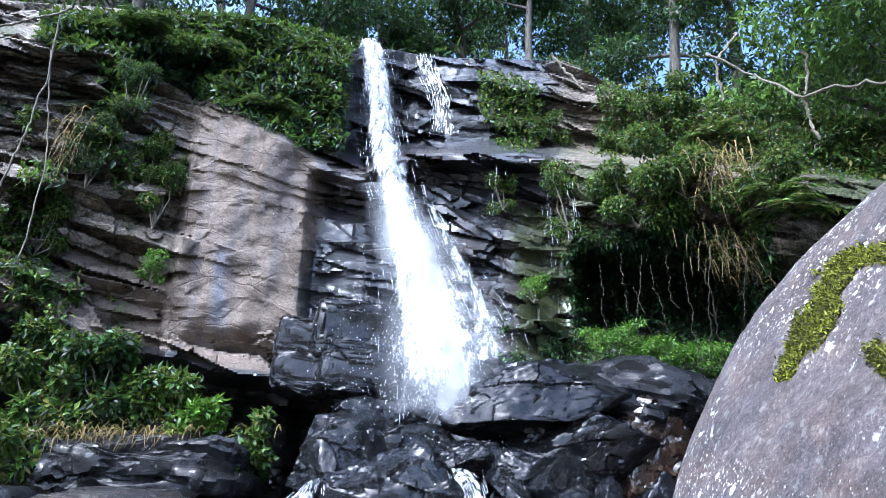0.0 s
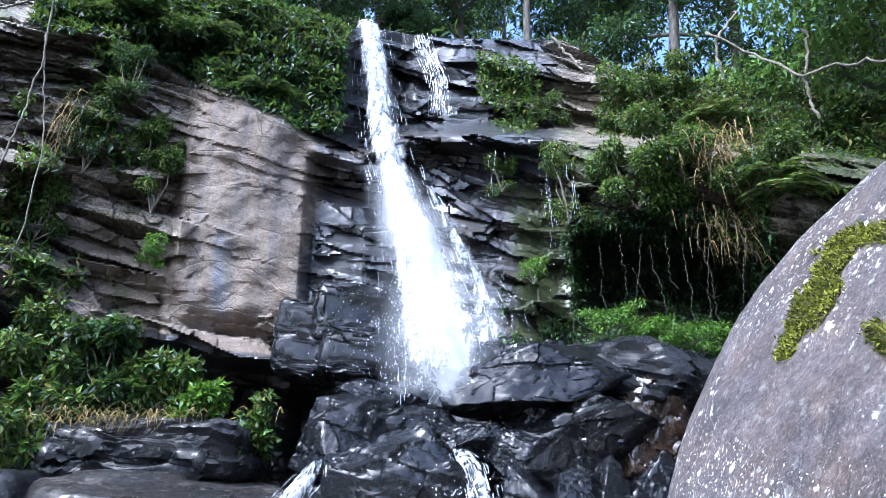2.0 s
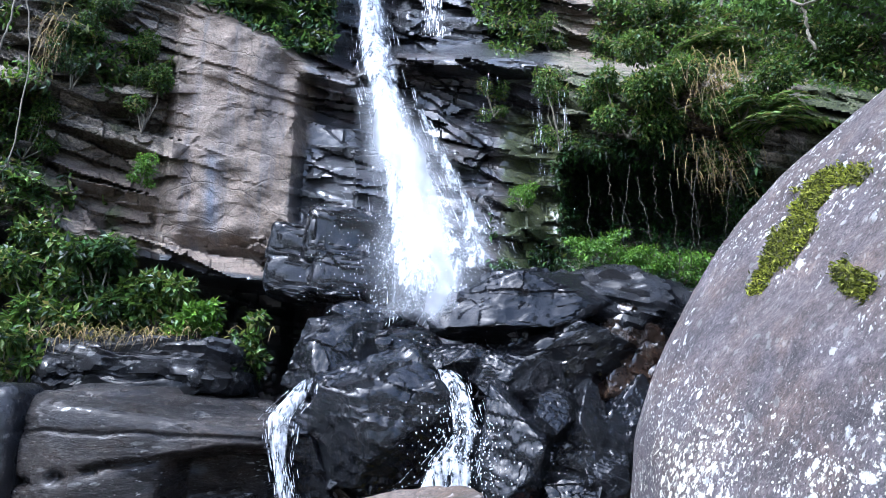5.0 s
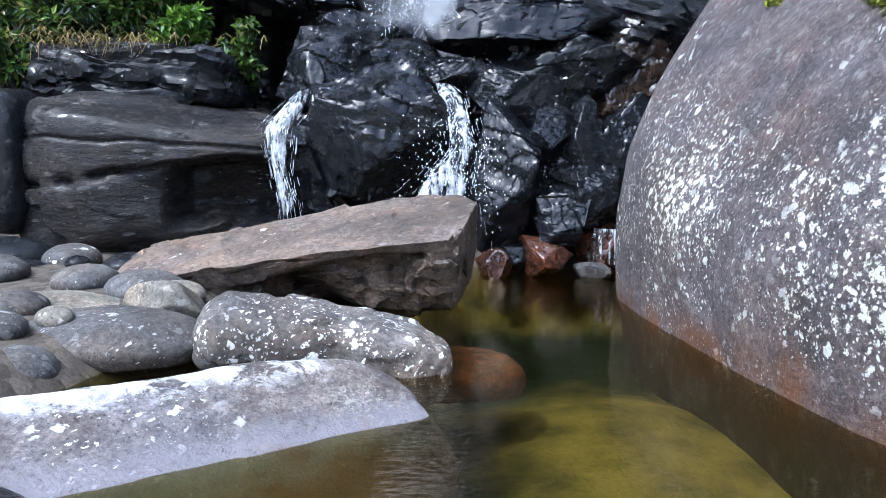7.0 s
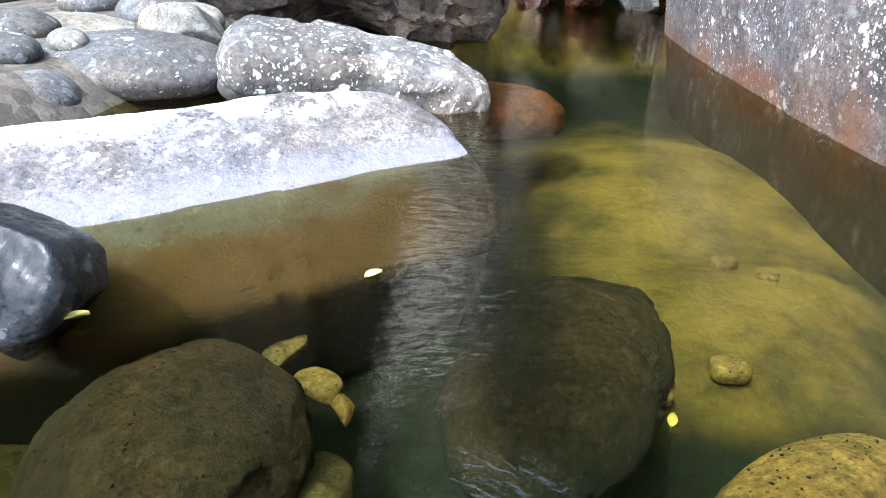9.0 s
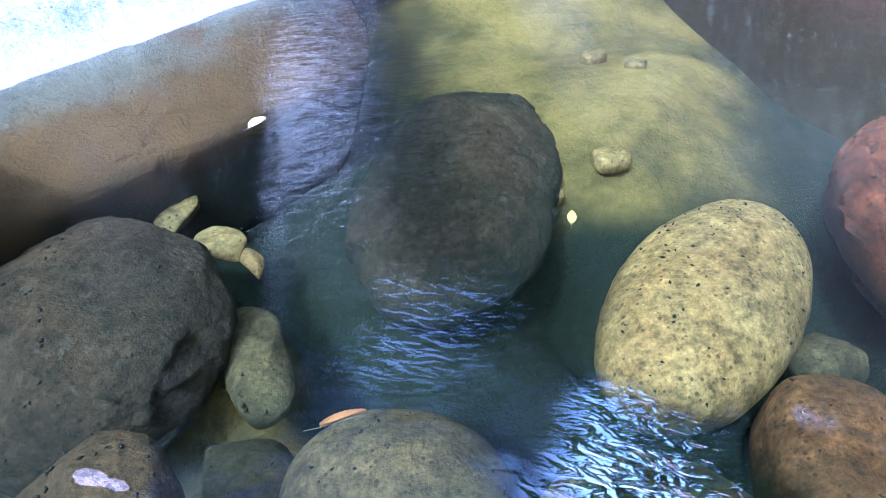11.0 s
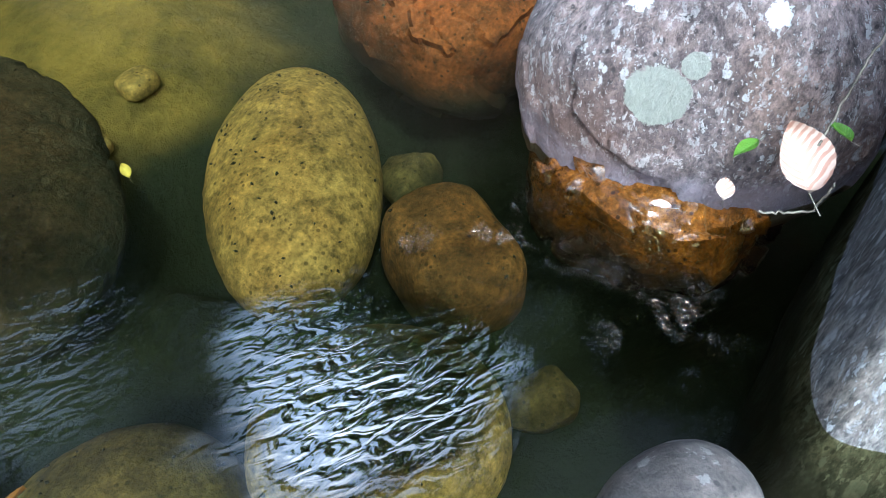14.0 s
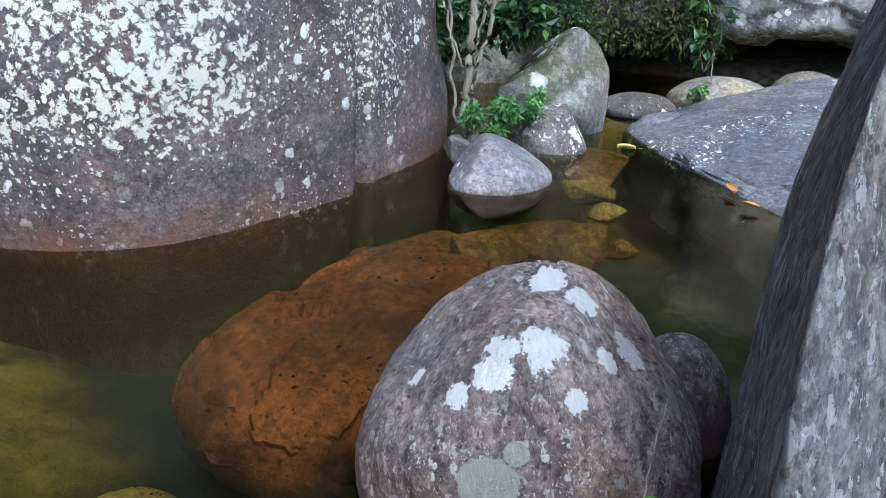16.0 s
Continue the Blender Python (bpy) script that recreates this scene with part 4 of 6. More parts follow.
# hillside over the cliff, with the stream's notch
def hill(X, Y):
    P = np.stack([X, Y, 0 * X], 1)
    side = np.maximum(np.abs(X + 0.3) - 2.0, 0)
    z = 11.6 + 0.10 * (Y - 14) + side * np.where(X > 0, 0.42, 0.9) * smooth(Y, 13.0, 20) + 0.5 * fbm(P * 0.4, 4, 15)
    z = z - 2.2 * smooth(X, 2.5, 6.0) * (1 - smooth(Y, 14.5, 20.0))
    return z


me, _, _ = grid_mesh("hillside", np.linspace(-45, 45, 150), np.linspace(15.0, 60, 90), lambda X, Y: np.stack([X, Y, hill(X, Y)], 1), M_SOIL)
thing("hillside", me, "dark wooded slope above the cliff", "hill", kind="structure")



# unseen wooded slopes closing the gorge's sides and back, added to block low sky
def slope_point(A, V):
    R = 15.0 + 15.0 * V + 1.6 * fbm(np.stack([A * 4, 0 * A, V * 4], 1), 4, 33)
    side = np.degrees(A)
    low = 0.6 + 0.4 * smooth(np.abs(side - 180), 20, 70)
    # The right side rises highest, to darken what the water mirrors.
    return np.stack([1.0 + R * np.sin(A), 1.0 + R * np.cos(A), -0.6 + (4.5 * low + 9.0 * np.exp(-((side - 92) / 34) ** 2)) * V ** 0.8 + 0.9 * fbm(np.stack([A * 9, 3 + 0 * A, V * 9], 1), 4, 35)], 1)


me, _, _ = grid_mesh("added_slope", np.radians(np.linspace(62, 312, 180)), np.linspace(0, 1, 40), slope_point, M_SOIL)
thing("added_slope", me, "unseen dark wooded slope closing the gorge, added to block low sky", "hill", kind="structure")
rv = np.random.default_rng(91)
P = slope_point(np.radians(rv.uniform(62, 312, 26000)), rv.uniform(0, 1, 26000))
me = leaf_mesh("slope_plants", P + rv.normal(size=P.shape) * np.array((0.5, 0.5, 0.6)), np.tile((0, 0, 0.6), (len(P), 1)), 0.75, 0.34, M_LEAF, rv, 0.2, 0.3)
thing("slope_plants", me, "dark leafy growth on the added unseen slopes", "undergrowth", kind="stuff")

# ---- white water ----
def sheet(name, line, nu, nv, material, seed, bulge=0.15, feather=0.35, ripple=0.06, gain=0.0):
    """A hanging skin of water along line: rows of (left point, right point) from the top down."""
    L = np.array([a for a, b in line], float)
    R = np.array([b for a, b in line], float)
    t = np.linspace(0, len(line) - 1, nv)
    k = np.arange(len(line))
    L = np.stack([np.interp(t, k, L[:, q]) for q in range(3)], 1)
    R = np.stack([np.interp(t, k, R[:, q]) for q in range(3)], 1)
    u = np.linspace(0, 1, nu)
    P = L[:, None] * (1 - u)[None, :, None] + R[:, None] * u[None, :, None]
    P = P.reshape(-1, 3)
    uu = np.tile(u, nv)
    P[:, 1] -= bulge * 4 * uu * (1 - uu)
    P[:, 1] += ripple * fbm(P * np.array((4.0, 4.0, 0.8)), 4, seed)
    P[:, 0] += 0.5 * ripple * fbm(P * np.array((1.0, 1.0, 1.2)) + 50, 3, seed)
    i = np.arange((nu - 1) * (nv - 1))
    a = (i // (nu - 1)) * nu + i % (nu - 1)
    me = make_mesh(name, P, np.stack([a, a + 1, a + nu + 1, a + nu], 1), material)
    vv = np.repeat(np.linspace(0, 1, nv), nu)
    edge = -0.45 * (1 - smooth(np.minimum(uu, 1 - uu), 0.0, feather)) + gain - 0.6 * smooth(vv + 0.05 * fbm(P * 4.0, 3, seed + 1), 0.88, 1.0)
    point_layer(me, "edge", edge)
    return me


def strands(name, line, n, material, seed, width=0.012, length=(0.25, 0.9), lift=0.15, spill=0.12):
    """Loose threads and drops of falling water over a sheet."""
    rng = np.random.default_rng(seed)
    L = np.array([a for a, b in line], float)
    R = np.array([b for a, b in line], float)
    k = np.arange(len(line))

    def at(t, u):
        a = np.array([np.interp(t, k, L[:, q]) for q in range(3)])
        b = np.array([np.interp(t, k, R[:, q]) for q in range(3)])
        return a + (b - a) * u
    total = np.linalg.norm(L[0] - L[-1])
    V, F = [], []
    for j in range(n):
        t0 = rng.uniform(0, len(line) - 1.02)
        u = -spill + (1 + 2 * spill) * rng.beta(1.6, 1.6)
        ln = rng.uniform(*length) * (len(line) - 1) / total
        w = width * rng.uniform(0.4, 1.6)
        y = lift * rng.uniform(0.3, 1.3) + 0.12 * 4 * max(0, u * (1 - u))
        i = len(V)
        x = 0.02 * rng.normal()
        for q in (0, 0.33, 0.7, 1.0):
            c = at(min(t0 + ln * q, len(line) - 1), u) + np.array((x, -y, 0))
            r = w * (0.25 + 1.5 * q * (1 - 0.75 * q))
            V += [c + np.array((-r, 0, 0)), c + np.array((0, -r, 0)), c + np.array((r, 0, 0))]
        for q in range(3):
            b = i + q * 3
            F += [(b, b + 1, b + 4, b + 3), (b + 1, b + 2, b + 5, b + 4)]
    return make_mesh(name, V, F, material)


def drops(name, centre, spread3, n, size, material, seed):
    rng = np.random.default_rng(seed)
    C = np.array(centre) + rng.normal(size=(n, 3)) * np.array(spread3)
    r = size * rng.uniform(0.4, 1.4, n)
    o = np.array(((1, 0, 0), (-1, 0, 0), (0, 1, 0), (0, -1, 0), (0, 0, 1.4), (0, 0, -1.4)))
    V = (C[:, None] + o[None] * r[:, None, None]).reshape(-1, 3)
    f = np.array(((0, 2, 4), (2, 1, 4), (1, 3, 4), (3, 0, 4), (2, 0, 5), (1, 2, 5), (3, 1, 5), (0, 3, 5)))
    F = (np.arange(n) * 6)[:, None, None] + f[None]
    return make_mesh(name, V, F.reshape(-1, 3), material)


k = Net("bright_drops")
M_DROP = k.done(k.principled((0.93, 0.95, 0.98), 0.25, None, 0.5))

MAIN = [((-2.101, 13.298, 12.188), (-1.217, 13.298, 12.092)), ((-1.945, 12.898, 11.493), (-1.036, 12.899, 11.040)), ((-1.811, 12.699, 10.169), (-0.820, 12.699, 10.028)),
        ((-1.646, 12.499, 9.079), (-0.709, 12.499, 9.079)), ((-1.519, 11.899, 8.089), (-0.493, 11.899, 8.090)), ((-1.227, 11.499, 6.948), (-0.242, 11.499, 6.948)),
        ((-1.099, 11.197, 5.961), (0.158, 11.181, 5.961)), ((-0.971, 10.900, 5.058), (0.600, 10.897, 5.060)), ((-0.870, 10.530, 4.194), (0.995, 10.523, 4.249)),
        ((-0.801, 10.322, 3.549), (1.016, 10.327, 3.610)), ((-0.723, 10.128, 3.035), (0.396, 10.123, 2.992))]
CORE = [((-1.914, 13.098, 11.978), (-1.326, 13.098, 11.931)), ((-1.735, 12.699, 10.599), (-1.012, 12.699, 10.599)), ((-1.569, 12.299, 9.086), (-0.892, 12.299, 9.087)), ((-1.442, 11.799, 8.033), (-0.679, 11.799, 8.033)),
        ((-1.107, 11.299, 6.852), (-0.386, 11.299, 6.852)), ((-0.964, 10.996, 5.779), (-0.078, 10.993, 5.776)), ((-0.824, 10.700, 4.807), (0.145, 10.698, 4.808)), ((-0.754, 10.326, 3.888), (0.304, 10.322, 3.919)), ((-0.641, 10.028, 3.101), (0.154, 10.025, 3.087))]
VEIL = [((-0.342, 11.399, 7.122), (-0.091, 11.399, 6.955)), ((-0.087, 11.099, 6.227), (0.301, 11.080, 6.125)), ((0.058, 10.898, 5.542), (0.698, 10.896, 5.446)), ((0.233, 10.698, 4.808), (1.022, 10.696, 4.717)),
        ((0.299, 10.325, 4.177), (1.103, 10.321, 4.114)), ((0.262, 10.221, 3.811), (0.801, 10.220, 3.910))]
fall = thing("waterfall", None, "tall white waterfall spreading over dark wet rock", "waterfall")
part("outer_sheet", sheet("outer_sheet", MAIN, 60, 260, M_FALL, 3, 0.12), fall)
part("inner_sheet", sheet("inner_sheet", CORE, 40, 260, M_FALL, 5, 0.25, 0.3, 0.08, 0.08), fall)
part("side_veil", sheet("side_veil", VEIL, 40, 140, M_FALL, 7, 0.1, 0.4, 0.1, 0.0), fall)
part("thread", strands("thread", MAIN, 300, M_DROP, 9, 0.002, (0.06, 0.4)), fall, "", "stuff")
part("veil_thread", strands("veil_thread", VEIL, 90, M_DROP, 11, 0.002, (0.05, 0.3), 0.1, 0.25), fall, "", "stuff")
part("spray", drops("spray", (-0.114, 10.024, 3.920), (0.75, 0.25, 0.75), 1500, 0.006, M_DROP, 13), fall, "", "stuff")

HAZE = [((-1.800, 10.999, 7.249), (-0.236, 10.999, 7.249)), ((-1.589, 10.698, 5.955), (0.611, 10.680, 5.955)), ((-1.398, 10.395, 4.708), (1.253, 10.395, 4.713)), ((-1.234, 9.926, 3.699), (1.342, 9.928, 3.783)), ((-1.068, 9.749, 2.891), (0.918, 9.720, 2.875))]
part("spray_veil", sheet("spray_veil", HAZE, 24, 40, M_MIST, 14, 0.15, 0.5), fall)

SECOND = [((-0.606, 13.598, 12.073), (-0.251, 13.598, 12.041)), ((-0.534, 13.299, 11.339), (-0.115, 13.299, 11.185)), ((-0.297, 13.099, 10.592), (0.134, 13.099, 10.518)), ((-0.230, 12.999, 9.945), (0.192, 12.999, 9.875)), ((-0.261, 12.899, 9.393), (0.247, 12.899, 9.393))]
side_fall = thing("side_waterfall", None, "thin white side fall over the upper rock step", "waterfall")
part("sheet", sheet("sheet", SECOND, 24, 90, M_THIN, 15, 0.06, 0.35), side_fall)
part("thread", strands("thread", SECOND, 320, M_DROP, 17, 0.0035, (0.05, 0.35), 0.1), side_fall, "", "stuff")
for j, (a, b, c, d) in enumerate((
        ((1.733, 11.499, 7.655), (1.846, 11.499, 7.655), (1.763, 11.279, 5.798), (1.935, 11.279, 5.798)),
        ((2.219, 11.399, 7.486), (2.317, 11.386, 7.490), (2.199, 11.278, 6.320), (2.335, 11.278, 6.320)),
        ((0.877, 11.599, 8.041), (1.065, 11.599, 8.041), (0.772, 11.399, 6.736), (0.910, 11.399, 6.736)))):
    tr = thing("trickle", None, "thin thread of falling water from the rock ledge", "waterfall", "trickles over the ledge")
    ln = [(a, b), (c, d)]
    part("sheet", sheet("sheet", ln, 8, 60, M_THIN, 20 + j, 0.02, 0.5, 0.05, -0.22 if j == 2 else -0.12), tr)
    part("thread", strands("thread", ln, 26 if j < 2 else 8, M_DROP, 23 + j, 0.0014, (0.05, 0.35), 0.06, 0.4), tr, "", "stuff")

CASL = [((-1.567, 8.644, 2.158), (-1.390, 8.644, 2.202)), ((-1.746, 8.493, 1.942), (-1.385, 8.492, 1.993)), ((-1.914, 8.342, 1.695), (-1.558, 8.340, 1.698)), ((-1.819, 8.288, 1.358), (-1.563, 8.287, 1.297)),
        ((-1.709, 8.241, 0.980), (-1.470, 8.240, 0.952)), ((-1.663, 8.239, 0.608), (-1.409, 8.238, 0.610))]
CASR = [((0.033, 9.340, 2.382), (0.318, 9.338, 2.362)), ((0.108, 9.087, 2.118), (0.501, 9.086, 2.159)), ((0.203, 8.890, 1.792), (0.592, 8.888, 1.811)), ((0.239, 8.788, 1.548), (0.655, 8.787, 1.622)),
        ((-0.033, 8.637, 1.242), (0.544, 8.636, 1.315)), ((-0.228, 8.536, 0.980), (0.641, 8.568, 0.803)), ((-0.421, 8.436, 0.906), (0.659, 8.619, 0.382))]
for nm, ln, sd in (("cascade", CASL, 31), ("cascade", CASR, 37)):
    cs = thing(nm, None, "white cascade pouring between the boulders", "waterfall", "cascades below the fall")
    part("sheet", sheet("sheet", ln, 30, 110, M_CASCADE, sd, 0.12, 0.22, 0.10, 0.06), cs)
    part("thread", strands("thread", ln, 240, M_DROP, sd + 1, 0.0017, (0.04, 0.15), 0.06, 0.2), cs, "", "stuff")
part("spray", drops("spray", (0.366, 8.436, 1.316), (0.3, 0.12, 0.35), 500, 0.007, M_DROP, 41), cs, "", "stuff")

# ---- boulders below the fall ----
WETL = "black wet fractured boulder below the waterfall"
G1 = "wet boulders below the fall"
for at, size, turn, m, sd, n, far, lb in (
        ((1.30, 9.95, 3.36), (1.22, 0.80, 0.62), (0, -7, 4), M_WET, 3, 13, (0.72, 0.96), "rounded black wet boulder with a flat mossy top beside the fall"),
        ((-0.66, 9.40, 1.72), (0.96, 0.85, 1.02), (0, 4, -6), M_WET, 5, 12, (0.76, 0.97), "large black wet boulder between two cascades"),
        ((-1.38, 9.95, 2.52), (0.74, 0.65, 0.80), (0, 8, 12), M_WET, 7, 16, (0.62, 0.92), "angular black wet rock block beside the fall"),
        ((1.96, 9.80, 2.74), (0.98, 0.70, 0.70), (0, -18, 0), M_WET, 9, 18, (0.60, 0.92), WETL),
        ((0.32, 9.75, 2.48), (0.52, 0.45, 0.32), (0, -12, 20), M_WET, 15, 14, (0.62, 0.92), WETL),
        ((0.92, 9.48, 2.30), (0.44, 0.40, 0.42), (0, 14, 0), M_WET, 16, 14, (0.62, 0.92), WETL),
        ((1.05, 9.12, 1.24), (0.62, 0.55, 0.98), (0, 6, 0), M_WET, 13, 12, (0.70, 0.95), "dark smooth wet boulder beside the cascade"),
        ((1.86, 9.32, 1.50), (0.58, 0.60, 0.88), (0, 14, 10), M_WET, 14, 18, (0.58, 0.92), WETL),
        ((1.58, 9.02, 1.80), (0.40, 0.35, 0.42), (0, 24, 0), M_WET, 20, 15, (0.58, 0.92), WETL),
        ((2.18, 9.02, 1.10), (0.42, 0.40, 0.60), (0, 12, 30), M_WET, 22, 15, (0.58, 0.92), WETL),
        ((1.72, 8.92, 0.72), (0.46, 0.40, 0.60), (0, -10, 0), M_WET, 24, 15, (0.58, 0.92), WETL),
        ((1.42, 9.22, 2.12), (0.46, 0.42, 0.36), (0, -20, 0), M_WET, 26, 15, (0.60, 0.92), WETL),
        ((2.78, 10.0, 2.72), (0.72, 0.70, 1.02), (0, 18, 0), M_BROWNWET, 11, 15, (0.64, 0.94), "brown-stained wet boulder under the ferns"),
        ((2.62, 9.50, 1.25), (0.60, 0.55, 1.00), (0, 6, 0), M_WET, 17, 15, (0.62, 0.94), WETL),
        ((1.55, 10.35, 1.90), (1.60, 0.75, 1.50), (0, 0, 0), M_WET, 28, 16, (0.7, 0.95), WETL),
        ((-0.65, 10.45, 1.60), (1.50, 0.65, 1.25), (0, 0, 0), M_WET, 29, 16, (0.7, 0.95), "black wet rock under the foot of the fall"),
        ((-1.02, 10.35, 3.16), (0.55, 0.45, 0.26), (0, 4, 0), M_WET, 8, 14, (0.66, 0.94), "flat black wet block at the foot of the fall"),
        ((-0.36, 10.20, 2.72), (0.66, 0.50, 0.30), (0, 0, 0), M_WET, 18, 12, (0.72, 0.96), "low wet rock awash at the foot of the fall"),
        ((-1.68, 9.50, 1.16), (0.46, 0.60, 0.85), (0, -10, 0), M_WET, 19, 13, (0.66, 0.94), "dark wet rock behind the small cascade")):
    rock("boulder", at, size, turn, m, sd, lb, "boulder", G1, sub=6, amp=0.045, freq=1.6, planes=n, reach=far, edge=0.03, layers=0.034, broken=0.055, broken_freq=2.4, sharp=28)
for at, size, turn, sd in (((-1.36, 10.95, 4.50), (0.68, 0.60, 0.50), (0, 5, 8), 21), ((-1.24, 10.72, 3.86), (0.62, 0.50, 0.32), (0, 3, 4), 31), ((-2.12, 10.88, 3.92), (0.46, 0.45, 0.32), (0, 6, 0), 32), ((-2.20, 11.05, 4.44), (0.40, 0.45, 0.34), (0, 10, 0), 38)):
    rock("block", at, size, turn, M_WET, sd, "squared black rock block stacked beside the fall", "rock", "stacked blocks beside the fall", sub=6, amp=0.05, square=0.62, broken=0.07, broken_freq=2.0, layers=0.04, sharp=30)


def split(P):
    x, y, z = P.T
    line = 0.17 + 0.19 * x + 0.04 * np.sin(2.3 * x + 0.6) + 0.06 * fbm(P * 2.0, 4, 6)
    below = line - z
    front = smooth(-y, -0.1, 0.3)
    crack = 0.20 * np.exp(-(below / 0.03) ** 2)
    bed = 0.05 * np.exp(-((z - 0.50 - 0.03 * x - 0.04 * fbm(P * 3.0, 3, 9)) / 0.02) ** 2)
    cave = 0.62 * smooth(x + 0.2 * fbm(P * 2.5, 3, 17), 0.25, 0.55) * smooth(below, 0.0, 0.07) * (1 - smooth(below + 0.15 * fbm(P * 3, 3, 18), 0.50, 0.85))
    return np.outer(front * (crack + bed + cave + 0.14 * smooth(below, 0.0, 0.06) * smooth(x, -0.4, 0.2)), (0.1, -1, 0))


rock("boulder", (-3.36, 9.20, 1.02), (1.58, 1.05, 1.10), (0, 3, 4), M_SPLIT, 23, "broad dark grey boulder with a long split across its face", group="boulders on the shore", sub=7, amp=0.05, square=0.38,
     cuts=((0.1, -0.35, 1, 1.0), (0.2, -0.6, -0.7, 1.05)), broken=0.03, broken_freq=1.4, groove=split)
rock("boulder", (-4.898, 8.454, 1.256), (0.34, 0.5, 0.85), (0, 0, 0), M_DARK, 25, "dark boulder against the split boulder", group="boulders on the shore", sub=5, amp=0.1, square=0.3)
rock("rock_shelf", (-3.906, 10.056, 2.383), (1.45, 0.8, 0.42), (0, 2, 0), M_DARK, 27, "thin-bedded dark rock shelf under the bushes", "rock", "", sub=6, amp=0.08, square=0.45, broken=0.08, layers=0.1, sharp=34)
rock("rock_shelf", (3.153, 10.416, 3.304), (1.6, 1.0, 0.6), (0, 14, 0), M_DARK, 30, "brown damp bank of rock under the ferns", "rock", "", sub=5, amp=0.12, broken=0.1, layers=0.06, sharp=36)

# rusty stones along the far shore
for at, size, sd, m, lb in (((1.50, 8.82, 0.22), (0.42, 0.32, 0.32), 33, M_RUST, "rust-brown wet stone at the water's edge"),
                            ((2.32, 9.12, 0.28), (0.40, 0.36, 0.36), 34, M_RUST, "striped rusty stone with water trickling over it"),
                            ((0.87, 8.66, 0.12), (0.25, 0.25, 0.22), 35, M_RUST, "small dark rusty stone on the far shore"),
                            ((1.12, 8.95, 0.20), (0.22, 0.2, 0.24), 39, M_WET, "small dark wet stone on the far shore"),
                            ((2.12, 8.74, 0.05), (0.28, 0.22, 0.14), 36, M_GREY, "pale grey stone at the water's edge"),
                            ((2.62, 8.90, 0.16), (0.16, 0.3, 0.26), 37, M_RUST, "rusty stone beside the great boulder")):
    rock("stone", at, size, (0, 0, sd * 20), m, sd, lb, "stone", "stones along the far shore", sub=5, amp=0.08, planes=13, reach=(0.68, 0.95), broken=0.05, broken_freq=1.6, sharp=34)
seep = [((1.98, 8.80, 0.60), (2.64, 8.80, 0.59)), ((1.96, 8.74, 0.40), (2.64, 8.74, 0.39)), ((1.95, 8.72, 0.10), (2.64, 8.72, 0.10))]
cs = thing("seep", None, "thin streaks of water over a rusty stone", "waterfall")
part("sheet", sheet("sheet", seep, 24, 30, M_THIN, 43, 0.06, 0.2, 0.03, 0.05), cs)

# ---- stones of the left shore ----
def hollow(P):
    x, y, z = P.T
    lip = 0.16 + 0.05 * np.sin(3 * x) + 0.08 * fbm(P * 2.5, 4, 12)
    inside = smooth(lip - z, 0.0, 0.05) * smooth(-y, 0.05, 0.25) * smooth(x, -0.75, -0.45) * (1 - smooth(x, 1.15, 1.45))
    deep = 0.08 + 0.16 * facets(P * np.array((2.0, 1.2, 3.0)) + 3, 12) + 0.06 * facets(P * 6.0 + 5, 14) + 0.50 * np.exp(-((x + 0.1 + 0.8 * z) / 0.26) ** 2)
    return np.outer(inside * deep, (0, -1, 0))


